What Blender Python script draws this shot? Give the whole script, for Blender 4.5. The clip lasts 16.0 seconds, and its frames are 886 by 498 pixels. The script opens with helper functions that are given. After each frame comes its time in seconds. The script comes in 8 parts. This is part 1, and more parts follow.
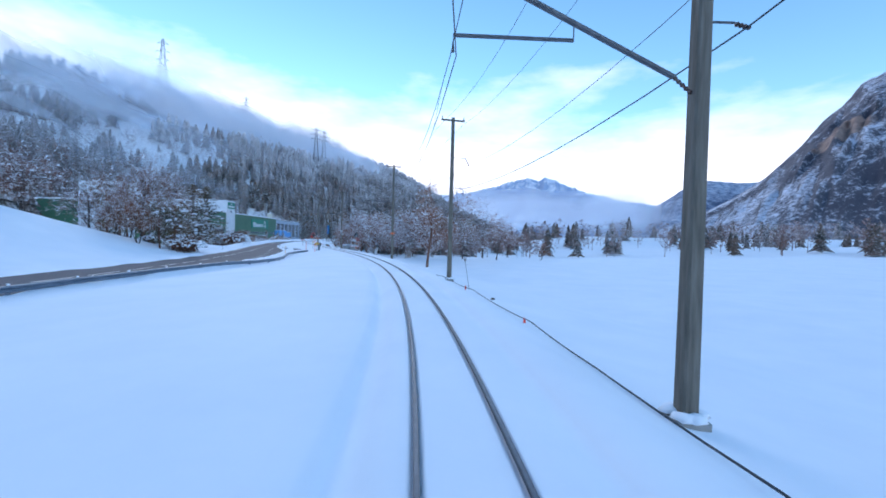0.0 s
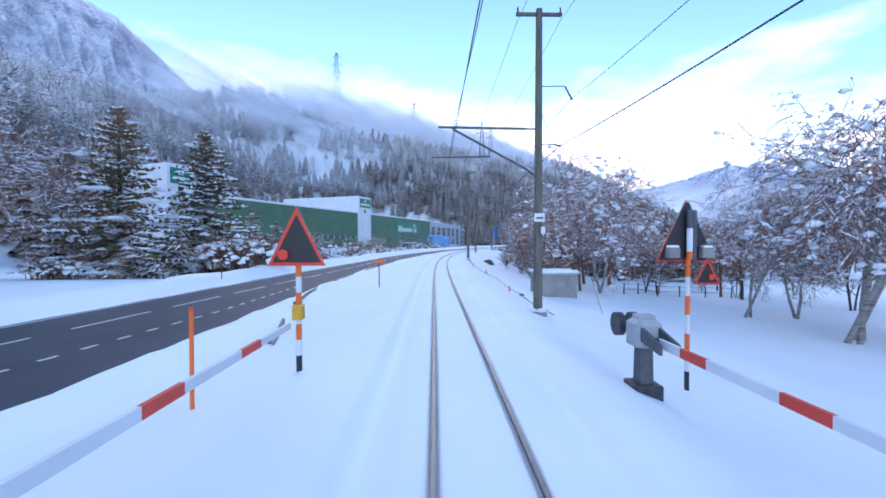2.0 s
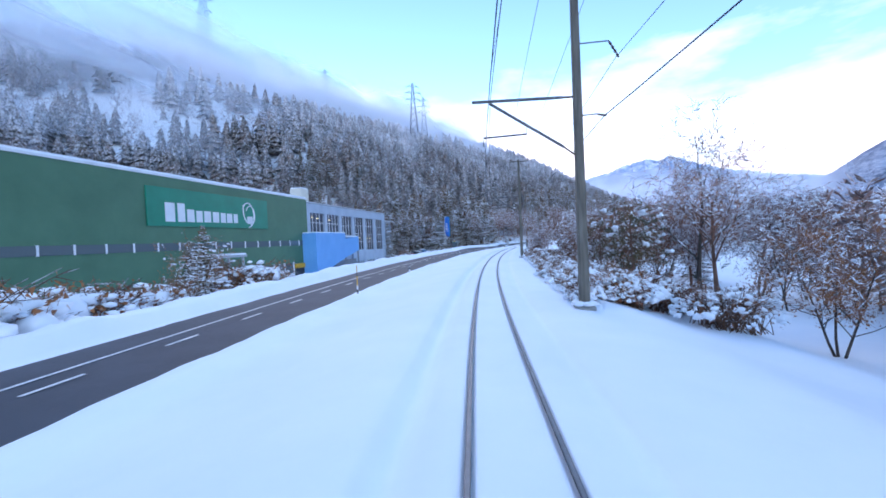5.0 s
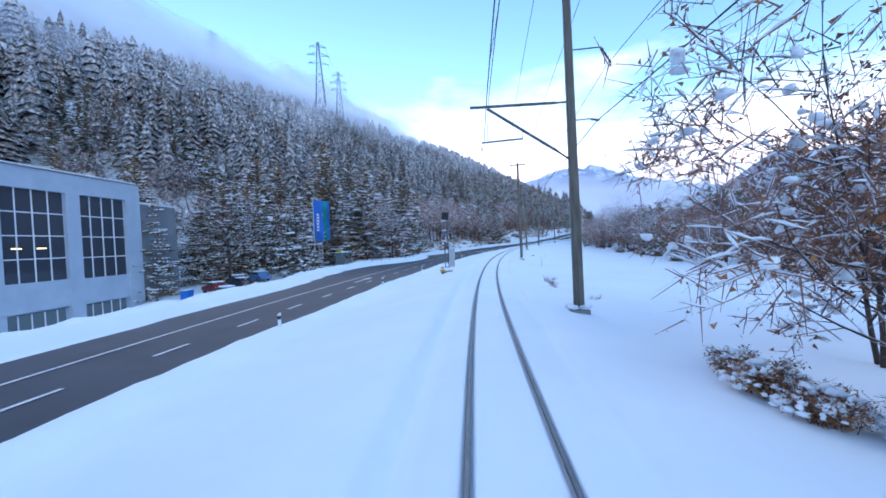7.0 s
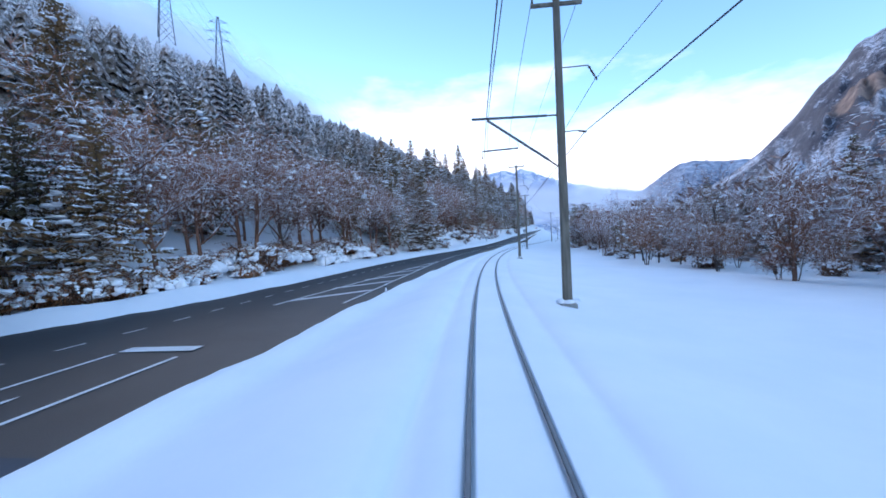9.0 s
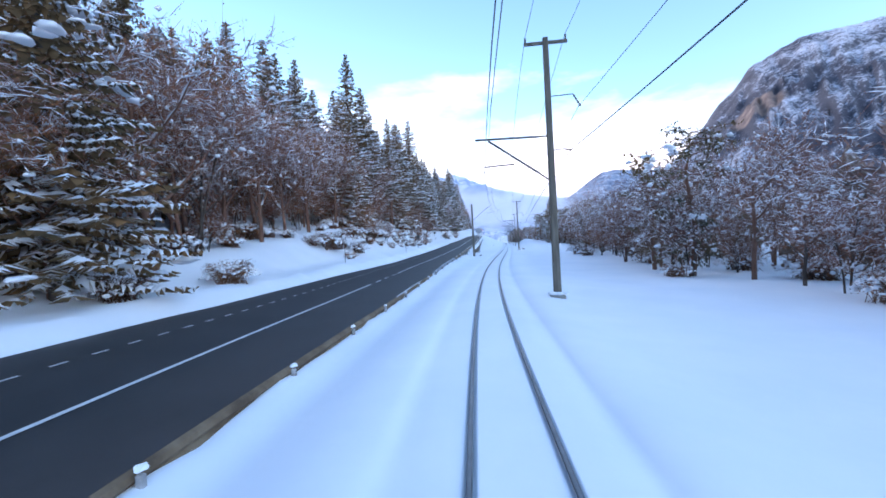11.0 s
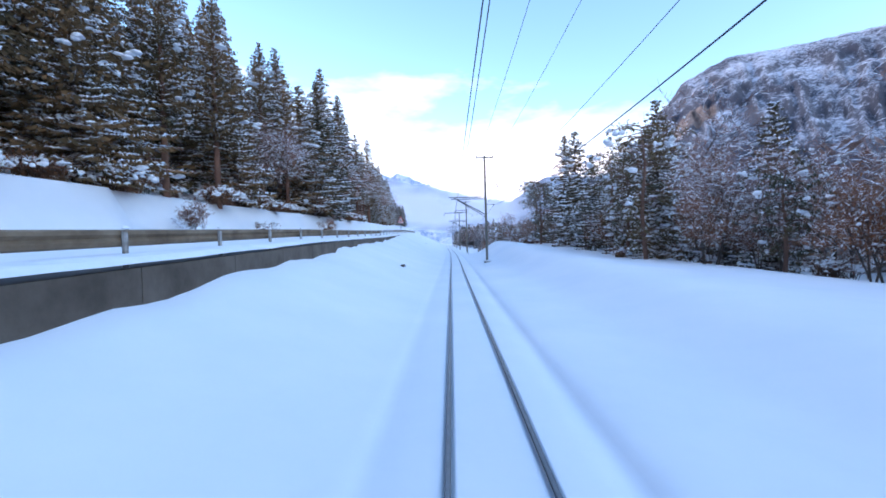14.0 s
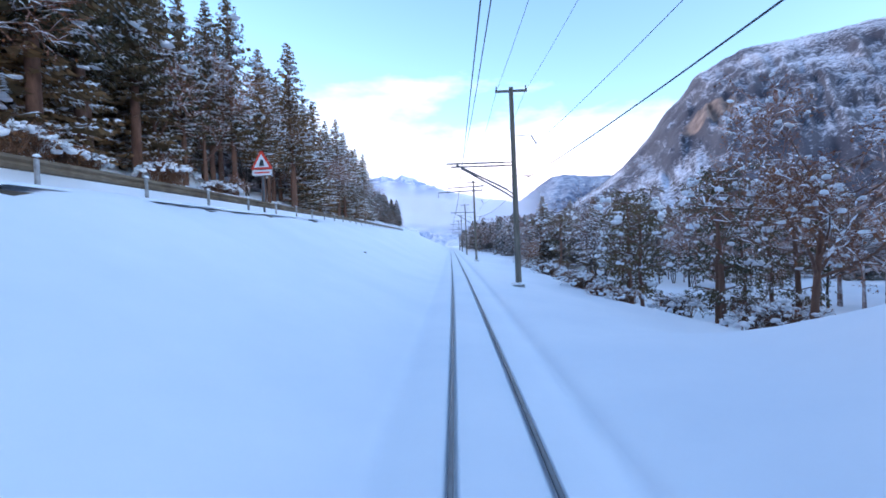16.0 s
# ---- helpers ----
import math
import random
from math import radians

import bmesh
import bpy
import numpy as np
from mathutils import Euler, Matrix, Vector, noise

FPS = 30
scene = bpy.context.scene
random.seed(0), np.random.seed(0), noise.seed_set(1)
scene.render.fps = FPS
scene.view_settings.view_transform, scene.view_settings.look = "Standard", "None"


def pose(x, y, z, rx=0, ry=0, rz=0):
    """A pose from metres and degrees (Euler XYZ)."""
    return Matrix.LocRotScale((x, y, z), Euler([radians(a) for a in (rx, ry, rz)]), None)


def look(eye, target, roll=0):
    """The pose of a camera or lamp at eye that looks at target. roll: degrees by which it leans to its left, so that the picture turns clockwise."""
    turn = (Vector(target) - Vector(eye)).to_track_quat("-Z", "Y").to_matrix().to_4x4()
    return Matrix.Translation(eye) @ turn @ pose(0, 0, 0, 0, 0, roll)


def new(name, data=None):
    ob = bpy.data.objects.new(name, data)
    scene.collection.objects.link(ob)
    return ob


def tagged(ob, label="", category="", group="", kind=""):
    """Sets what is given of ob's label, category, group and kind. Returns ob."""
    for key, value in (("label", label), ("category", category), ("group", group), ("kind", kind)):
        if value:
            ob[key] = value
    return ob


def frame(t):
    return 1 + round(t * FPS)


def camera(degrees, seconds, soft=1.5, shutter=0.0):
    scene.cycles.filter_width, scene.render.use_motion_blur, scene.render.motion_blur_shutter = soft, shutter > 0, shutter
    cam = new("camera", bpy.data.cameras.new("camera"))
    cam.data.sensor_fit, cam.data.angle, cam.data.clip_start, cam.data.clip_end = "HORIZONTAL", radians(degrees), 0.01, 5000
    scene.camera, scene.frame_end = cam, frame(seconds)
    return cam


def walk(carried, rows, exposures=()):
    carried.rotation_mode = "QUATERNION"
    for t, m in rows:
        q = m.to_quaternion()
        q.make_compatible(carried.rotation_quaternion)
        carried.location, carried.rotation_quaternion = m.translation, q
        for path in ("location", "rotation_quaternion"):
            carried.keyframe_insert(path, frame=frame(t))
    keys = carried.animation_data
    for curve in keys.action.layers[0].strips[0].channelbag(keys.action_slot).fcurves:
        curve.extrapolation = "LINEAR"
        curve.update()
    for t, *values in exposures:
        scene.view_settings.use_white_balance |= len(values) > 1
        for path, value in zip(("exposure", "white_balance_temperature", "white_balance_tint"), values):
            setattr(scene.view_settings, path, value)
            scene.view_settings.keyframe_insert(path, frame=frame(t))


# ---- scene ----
# ---------- the camera rides in the cab, half a metre left of the track's middle
cam = camera(93.69, 16.0, soft=1.7)
PATH = [
    (0, (-0.560, -0.021, 2.309), (-0.492, 9.976, 2.060), 1.48),
    (0.2, (-1.022, 7.447, 2.311), (-1.388, 17.438, 2.062), 1.67),
    (0.4, (-1.817, 14.881, 2.315), (-2.605, 24.847, 2.064), 1.82),
    (0.6, (-2.941, 22.265, 2.320), (-4.150, 32.188, 2.067), 1.85),
    (0.8, (-4.387, 29.586, 2.325), (-6.027, 39.447, 2.074), 1.80),
    (1, (-6.156, 36.829, 2.332), (-8.248, 46.605, 2.083), 1.67),
    (1.2, (-8.236, 43.983, 2.339), (-10.787, 53.649, 2.098), 1.48),
    (1.4, (-10.596, 51.047, 2.347), (-13.560, 60.595, 2.117), 1.22),
    (1.6, (-13.182, 58.028, 2.356), (-16.503, 67.458, 2.137), 0.87),
    (1.8, (-15.945, 64.940, 2.365), (-19.560, 74.261, 2.156), 0.44),
    (2, (-18.832, 71.797, 2.372), (-22.669, 81.030, 2.173), 0.00),
    (2.2, (-21.788, 78.612, 2.379), (-25.785, 87.776, 2.188), -0.41),
    (2.4, (-24.762, 85.392, 2.384), (-28.887, 94.500, 2.202), -0.82),
    (2.6, (-27.726, 92.151, 2.388), (-31.942, 101.218, 2.214), -1.24),
    (2.8, (-30.651, 98.901, 2.392), (-34.911, 107.947, 2.222), -1.61),
    (3, (-33.508, 105.654, 2.393), (-37.750, 114.708, 2.225), -1.91),
    (3.2, (-36.266, 112.422, 2.394), (-40.427, 121.513, 2.221), -2.13),
    (3.4, (-38.891, 119.216, 2.392), (-42.925, 128.364, 2.211), -2.30),
    (3.6, (-41.363, 126.040, 2.390), (-45.230, 135.260, 2.198), -2.42),
    (3.8, (-43.661, 132.899, 2.387), (-47.325, 142.201, 2.184), -2.52),
    (4, (-45.772, 139.790, 2.383), (-49.216, 149.176, 2.170), -2.57),
    (4.2, (-47.701, 146.721, 2.378), (-50.914, 156.189, 2.160), -2.57),
    (4.4, (-49.455, 153.700, 2.374), (-52.426, 163.246, 2.152), -2.56),
    (4.6, (-51.039, 160.720, 2.371), (-53.778, 170.335, 2.145), -2.54),
    (4.8, (-52.470, 167.772, 2.369), (-54.999, 177.445, 2.141), -2.53),
    (5, (-53.766, 174.852, 2.368), (-56.111, 184.570, 2.138), -2.51),
    (5.2, (-54.940, 181.953, 2.369), (-57.120, 191.709, 2.136), -2.49),
    (5.4, (-56.002, 189.072, 2.370), (-58.034, 198.860, 2.137), -2.47),
    (5.6, (-56.963, 196.206, 2.372), (-58.852, 206.023, 2.139), -2.46),
    (5.8, (-57.816, 203.356, 2.376), (-59.548, 213.202, 2.144), -2.45),
    (6, (-58.552, 210.521, 2.380), (-60.111, 220.396, 2.152), -2.45),
    (6.2, (-59.161, 217.700, 2.386), (-60.547, 227.601, 2.164), -2.46),
    (6.4, (-59.649, 224.890, 2.393), (-60.871, 234.813, 2.181), -2.51),
    (6.6, (-60.021, 232.090, 2.401), (-61.091, 242.030, 2.200), -2.61),
    (6.8, (-60.286, 239.297, 2.410), (-61.204, 249.253, 2.217), -2.71),
    (7, (-60.441, 246.510, 2.419), (-61.206, 256.479, 2.230), -2.79),
    (7.2, (-60.486, 253.728, 2.426), (-61.097, 263.708, 2.237), -2.80),
    (7.4, (-60.420, 260.949, 2.432), (-60.874, 270.937, 2.241), -2.73),
    (7.6, (-60.237, 268.171, 2.437), (-60.533, 278.165, 2.242), -2.64),
    (7.8, (-59.935, 275.392, 2.442), (-60.070, 285.389, 2.242), -2.55),
    (8, (-59.511, 282.610, 2.446), (-59.482, 292.607, 2.243), -2.51),
    (8.2, (-58.965, 289.818, 2.450), (-58.769, 299.814, 2.244), -2.51),
    (8.4, (-58.298, 297.011, 2.453), (-57.935, 307.002, 2.244), -2.53),
    (8.6, (-57.514, 304.187, 2.455), (-56.990, 314.172, 2.244), -2.57),
    (8.8, (-56.618, 311.345, 2.457), (-55.938, 321.320, 2.244), -2.60),
    (9, (-55.615, 318.484, 2.458), (-54.787, 328.447, 2.244), -2.62),
    (9.2, (-54.508, 325.602, 2.458), (-53.542, 335.552, 2.243), -2.64),
    (9.4, (-53.305, 332.698, 2.458), (-52.208, 342.636, 2.243), -2.66),
    (9.6, (-52.004, 339.773, 2.457), (-50.772, 349.695, 2.244), -2.70),
    (9.8, (-50.601, 346.824, 2.457), (-49.223, 356.726, 2.247), -2.74),
    (10, (-49.089, 353.847, 2.457), (-47.556, 363.726, 2.253), -2.79),
    (10.2, (-47.460, 360.845, 2.457), (-45.765, 370.698, 2.264), -2.84),
    (10.4, (-45.710, 367.819, 2.458), (-43.845, 377.642, 2.278), -2.90),
    (10.6, (-43.832, 374.767, 2.458), (-41.794, 384.556, 2.294), -2.95),
    (10.8, (-41.828, 381.686, 2.459), (-39.617, 391.437, 2.307), -3.02),
    (11, (-39.701, 388.573, 2.459), (-37.317, 398.284, 2.315), -3.08),
    (11.2, (-37.454, 395.428, 2.460), (-34.901, 405.096, 2.317), -3.12),
    (11.4, (-35.095, 402.251, 2.460), (-32.381, 411.875, 2.313), -3.13),
    (11.6, (-32.628, 409.042, 2.461), (-29.758, 418.620, 2.307), -3.13),
    (11.8, (-30.060, 415.802, 2.461), (-27.038, 425.333, 2.302), -3.11),
    (12, (-27.398, 422.531, 2.462), (-24.224, 432.012, 2.298), -3.04),
    (12.2, (-24.651, 429.221, 2.462), (-21.326, 438.651, 2.297), -2.92),
    (12.4, (-21.839, 435.871, 2.460), (-18.386, 445.255, 2.296), -2.71),
    (12.6, (-18.985, 442.488, 2.459), (-15.436, 451.835, 2.296), -2.46),
    (12.8, (-16.110, 449.081, 2.457), (-12.495, 458.403, 2.295), -2.22),
    (13, (-13.231, 455.658, 2.456), (-9.575, 464.964, 2.294), -2.06),
    (13.2, (-10.361, 462.225, 2.454), (-6.688, 471.524, 2.291), -1.96),
    (13.4, (-7.515, 468.788, 2.453), (-3.833, 478.084, 2.286), -1.90),
    (13.6, (-4.696, 475.350, 2.452), (-1.010, 484.644, 2.281), -1.85),
    (13.8, (-1.905, 481.911, 2.450), (1.778, 491.206, 2.278), -1.80),
    (14, (0.859, 488.470, 2.448), (4.537, 497.768, 2.278), -1.73),
    (14.2, (3.607, 495.024, 2.445), (7.276, 504.326, 2.283), -1.66),
    (14.4, (6.348, 501.571, 2.443), (10.007, 510.876, 2.292), -1.60),
    (14.6, (9.088, 508.105, 2.440), (12.736, 517.415, 2.303), -1.59),
    (14.8, (11.831, 514.628, 2.438), (15.467, 523.942, 2.314), -1.64),
    (15, (14.575, 521.138, 2.437), (18.205, 530.455, 2.321), -1.73),
    (15.2, (17.318, 527.636, 2.436), (20.941, 536.956, 2.324), -1.85),
    (15.4, (20.055, 534.125, 2.435), (23.664, 543.450, 2.325), -1.98),
    (15.6, (22.779, 540.607, 2.434), (26.369, 549.940, 2.324), -2.11),
    (15.8, (25.489, 547.083, 2.434), (29.056, 556.425, 2.323), -2.29),
    (16, (28.181, 553.555, 2.434), (31.720, 562.907, 2.323), -2.46),
]
walk(cam, [(r[0], look(*r[1:])) for r in PATH], [(0, 0.97, 5900, 15), (1.0, 1.08, 6060, 18), (1.5, 1.14, 6130, 19), (2.0, 1.33, 6300, 24), (2.4, 1.41, 6290, 25), (3.5, 1.45, 6280, 25), (6, 1.36, 6250, 23), (7, 1.30, 6120, 20), (9, 1.29, 6190, 20), (11.5, 1.60, 6530, 23), (13, 1.60, 6520, 23), (16, 1.52, 6480, 24)])

# curvature per km of the line, its cant in degrees and its gradient in per cent
CURVE_S = list(range(-40, 721, 20))
CURVE_K = [6.39, 6.24, 6.10, 5.95, 5.96, 3.55, 0.76, -0.80, -2.59, -3.70, -3.50, -2.54, -1.91, -2.50, -2.06, -2.19, -2.30, -2.32, -2.13, -1.85, -2.22, -2.54, -2.41, -2.06, -1.79, -0.39, 0.48, 0.50, -0.05, -0.11, 0.22, 0.37, 0.38, 0.00, 0.00, 0.00, 0.00, 0.00, 0.00]
HEADING = 2.165
CANT_S = list(range(-40, 721, 30))
CANT_D = [1.34, 1.29, 1.86, 1.32, -0.29, -1.85, -2.51, -2.54, -2.47, -2.48, -2.80, -2.51, -2.59, -2.70, -2.91, -3.13, -2.98, -2.10, -1.81, -1.60, -2.03, -2.68, -2.67, -2.69, -2.69, -2.69]
GRADE_S, GRADE_P = [-40, 720], [0.0, 0.0]

# ---------- light: a valley in winter shade under a bright, half clouded sky
sky_world = bpy.data.worlds.new("winter_sky")
scene.world = sky_world
sky_world.use_nodes = True
_nt = sky_world.node_tree
_bg = _nt.nodes["Background"]
_sky = _nt.nodes.new("ShaderNodeTexSky")
_sky.sky_type, _sky.sun_disc = "NISHITA", False
_sky.sun_elevation, _sky.sun_rotation = radians(22), radians(150)
_sky.air_density, _sky.dust_density, _sky.ozone_density = 1.0, 0.4, 1.0
_tint = _nt.nodes.new("ShaderNodeMix")
_tint.data_type, _tint.blend_type = "RGBA", "MULTIPLY"
_tint.inputs[0].default_value, _tint.inputs[7].default_value = 1.0, (0.75, 1.0, 1.05, 1)
_nt.links.new(_sky.outputs[0], _tint.inputs[6])
_nt.links.new(_tint.outputs[2], _bg.inputs[0])
_bg.inputs[1].default_value = 0.15
_cl = _nt.nodes.new("ShaderNodeBackground")
_cl.inputs[0].default_value, _cl.inputs[1].default_value = (0.96, 0.95, 1.0, 1), 0.82
_tc = _nt.nodes.new("ShaderNodeTexCoord")
_mp = _nt.nodes.new("ShaderNodeMapping")
_mp.inputs["Scale"].default_value = (1.0, 1.0, 3.0)
_mp.inputs["Location"].default_value = (0.35, 0.1, 0.2)
_nz = _nt.nodes.new("ShaderNodeTexNoise")
_nz.inputs["Scale"].default_value, _nz.inputs["Detail"].default_value, _nz.inputs["Roughness"].default_value = 2.2, 7.0, 0.55
_nt.links.new(_tc.outputs["Generated"], _mp.inputs[0])
_nt.links.new(_mp.outputs[0], _nz.inputs["Vector"])
_sx = _nt.nodes.new("ShaderNodeSeparateXYZ")
_nt.links.new(_tc.outputs["Generated"], _sx.inputs[0])
# clouds lie low round the horizon and thin out overhead
_h = _nt.nodes.new("ShaderNodeMapRange")
_h.inputs[1].default_value, _h.inputs[2].default_value, _h.inputs[3].default_value, _h.inputs[4].default_value = 0.08, 0.45, 0.42, -0.30
_nt.links.new(_sx.outputs["Z"], _h.inputs[0])
# the cloud is thicker over the western slope
_w = _nt.nodes.new("ShaderNodeMapRange")
_w.inputs[1].default_value, _w.inputs[2].default_value, _w.inputs[3].default_value, _w.inputs[4].default_value = -0.2, -0.75, 0.0, 0.14
_nt.links.new(_sx.outputs["X"], _w.inputs[0])
_a1 = _nt.nodes.new("ShaderNodeMath")
_a2 = _nt.nodes.new("ShaderNodeMath")
_nt.links.new(_nz.outputs[0], _a1.inputs[0])
_nt.links.new(_h.outputs[0], _a1.inputs[1])
_nt.links.new(_a1.outputs[0], _a2.inputs[0])
_nt.links.new(_w.outputs[0], _a2.inputs[1])
_r = _nt.nodes.new("ShaderNodeValToRGB")
_r.color_ramp.elements[0].position, _r.color_ramp.elements[1].position = 0.46, 0.78
_nt.links.new(_a2.outputs[0], _r.inputs[0])
_mx = _nt.nodes.new("ShaderNodeMixShader")
_nt.links.new(_r.outputs[0], _mx.inputs[0])
_nt.links.new(_bg.outputs[0], _mx.inputs[1])
_nt.links.new(_cl.outputs[0], _mx.inputs[2])
_nt.links.new(_mx.outputs[0], _nt.nodes["World Output"].inputs[0])

sun = new("sun", bpy.data.lights.new("sun", "SUN"))
sun.data.energy, sun.data.angle, sun.data.color = 0.65, radians(40), (1.0, 0.94, 0.86)
sun.matrix_basis = pose(0, 0, 300, 68, 0, -150)


# ---------- the line of the track: every place is given as s (along), lat (to the right), dz (over the rails)
S = np.arange(-60.0, 1000.1, 1.0)
_k = np.interp(S, np.array(CURVE_S), np.array(CURVE_K)) * 0.001
_th = np.cumsum(_k)
_th = _th - np.interp(0, S, _th) + radians(HEADING)
_tm = _th - _k * 0.5
_cx, _cy = np.cumsum(-np.sin(_tm)), np.cumsum(np.cos(_tm))
_i0 = int(np.searchsorted(S, 0))
_cx, _cy = _cx - _cx[_i0], _cy - _cy[_i0]
_cant = np.radians(np.interp(S, np.array(CANT_S), np.array(CANT_D)))
_cz = np.cumsum(np.interp(S, np.array(GRADE_S), np.array(GRADE_P)) / 100)
_cz = _cz - _cz[_i0]


def world(s, lat, dz=0.0):
    """World places (arrays too) from s, lat, dz."""
    x, y, z, th = (np.interp(s, S, a) for a in (_cx, _cy, _cz, _th))
    return np.stack([x + np.cos(th) * lat, y + np.sin(th) * lat, z + dz + 0 * lat], -1)


def at(s, lat, dz=0.0):
    return Vector(world(s, lat, dz))


def heading(s):
    return float(np.degrees(np.interp(s, S, _th)))


def stand(s, lat, dz=0.0, turn=0.0):
    """A pose with x across the track to the right and y along it."""
    p = at(s, lat, dz)
    return pose(p.x, p.y, p.z, 0, 0, heading(s) + turn)


def smooth(e0, e1, v):
    u = np.clip((v - e0) / (e1 - e0), 0, 1)
    return u * u * (3 - 2 * u)


def _hash(ix, iy, seed):
    v = np.sin(ix * 127.1 + iy * 311.7 + seed * 74.7) * 43758.5453
    return v - np.floor(v)


def vnoise(x, y, seed=0):
    """Smooth value noise of arrays, 0 to 1."""
    ix, iy = np.floor(x), np.floor(y)
    fx, fy = x - ix, y - iy
    fx, fy = fx * fx * (3 - 2 * fx), fy * fy * (3 - 2 * fy)
    a, b = _hash(ix, iy, seed), _hash(ix + 1, iy, seed)
    c, d = _hash(ix, iy + 1, seed), _hash(ix + 1, iy + 1, seed)
    return (a + (b - a) * fx) * (1 - fy) + (c + (d - c) * fx) * fy


def fnoise(x, y, seed=0, octaves=4):
    return sum(vnoise(x * 2**o, y * 2**o, seed + o) * 0.5**o for o in range(octaves)) / (2 - 0.5 ** (octaves - 1))


# ---------- materials
def nodes_of(name):
    m = bpy.data.materials.new(name)
    m.use_nodes = True
    nt = m.node_tree
    return m, nt, nt.nodes["Principled BSDF"]


def add(nt, kind, **values):
    n = nt.nodes.new(kind)
    for k, v in values.items():
        n.inputs[k].default_value = v
    return n


def ramp(nt, fac, stops):
    r = nt.nodes.new("ShaderNodeValToRGB")
    el = r.color_ramp.elements
    while len(el) < len(stops):
        el.new(0.5)
    for e, (p, c) in zip(el, stops):
        e.position, e.color = p, (*c, 1) if len(c) == 3 else c
    nt.links.new(fac, r.inputs[0])
    return r.outputs[0]


def surface(name, colours, scale=2.0, rough=0.7, metal=0.0, bump=0.2, bump_scale=None, detail=6.0, stretch=(1, 1, 1), spread=(0.3, 0.7), per_object=0.0):
    """Painted, wooden, stony or metal surface: two tones broken up by noise at two sizes, with a fine relief."""
    m, nt, b = nodes_of(name)
    tc = add(nt, "ShaderNodeTexCoord")
    mp = add(nt, "ShaderNodeMapping", Scale=stretch)
    nt.links.new(tc.outputs["Object"], mp.inputs[0])
    n1 = add(nt, "ShaderNodeTexNoise", Scale=scale, Detail=detail, Roughness=0.6)
    nt.links.new(mp.outputs[0], n1.inputs["Vector"])
    fac = n1.outputs[0]
    if per_object:
        oi = add(nt, "ShaderNodeObjectInfo")
        mx = add(nt, "ShaderNodeMath")
        mx.operation = "MULTIPLY_ADD"
        nt.links.new(oi.outputs["Random"], mx.inputs[0])
        mx.inputs[1].default_value = per_object
        nt.links.new(fac, mx.inputs[2])
        fac = mx.outputs[0]
    k = len(colours)
    stops = [(spread[0] + (spread[1] - spread[0]) * i / max(1, k - 1), c) for i, c in enumerate(colours)]
    nt.links.new(ramp(nt, fac, stops), b.inputs["Base Color"])
    b.inputs["Roughness"].default_value, b.inputs["Metallic"].default_value = rough, metal
    n2 = add(nt, "ShaderNodeTexNoise", Scale=bump_scale or scale * 8, Detail=5.0)
    nt.links.new(mp.outputs[0], n2.inputs["Vector"])
    bp = add(nt, "ShaderNodeBump", Strength=bump, Distance=0.02)
    nt.links.new(n2.outputs[0], bp.inputs["Height"])
    nt.links.new(bp.outputs[0], b.inputs["Normal"])
    return m


def plain(name, colour, rough=0.5, metal=0.0):
    """A small, evenly coloured part."""
    return surface(name, [tuple(c * 0.88 for c in colour), colour], scale=5, rough=rough, metal=metal, bump=0.05)


def snow_on(name, dark, snow=(0.86, 0.89, 0.94), lo=0.25, hi=0.6, scale=1.2, rough=0.85, patch=0.9, second=None, per_object=0.0):
    """Bark, needles or rock that carries snow where it faces up, broken up by noise."""
    m, nt, b = nodes_of(name)
    ge, tc = add(nt, "ShaderNodeNewGeometry"), add(nt, "ShaderNodeTexCoord")
    sx = add(nt, "ShaderNodeSeparateXYZ")
    nt.links.new(ge.outputs["Normal"], sx.inputs[0])
    nz = add(nt, "ShaderNodeTexNoise", Scale=scale, Detail=8.0, Roughness=0.7)
    nt.links.new(tc.outputs["Object"], nz.inputs["Vector"])
    ma = add(nt, "ShaderNodeMath")
    ma.operation = "MULTIPLY_ADD"
    nt.links.new(nz.outputs[0], ma.inputs[0])
    ma.inputs[1].default_value = patch
    sub = add(nt, "ShaderNodeMath")
    sub.operation = "SUBTRACT"
    nt.links.new(sx.outputs["Z"], sub.inputs[0])
    sub.inputs[1].default_value = patch * 0.5
    nt.links.new(sub.outputs[0], ma.inputs[2])
    n3 = add(nt, "ShaderNodeTexNoise", Scale=scale * 0.32, Detail=3.0)
    nt.links.new(tc.outputs["Object"], n3.inputs["Vector"])
    tone = n3.outputs[0]
    if per_object:
        oi = add(nt, "ShaderNodeObjectInfo")
        mo = add(nt, "ShaderNodeMath")
        mo.operation = "MULTIPLY_ADD"
        nt.links.new(oi.outputs["Random"], mo.inputs[0])
        mo.inputs[1].default_value = per_object
        nt.links.new(tone, mo.inputs[2])
        tone = mo.outputs[0]
    dk = ramp(nt, tone, [(0.38, dark), (0.62 + per_object * 0.8, second or tuple(c * 1.6 for c in dark))])
    fac = ramp(nt, ma.outputs[0], [(lo, (0, 0, 0)), (hi, (1, 1, 1))])
    mix = nt.nodes.new("ShaderNodeMix")
    mix.data_type = "RGBA"
    nt.links.new(fac, mix.inputs[0])
    nt.links.new(dk, mix.inputs[6])
    mix.inputs[7].default_value = (*snow, 1)
    nt.links.new(mix.outputs[2], b.inputs["Base Color"])
    b.inputs["Roughness"].default_value = rough
    return m


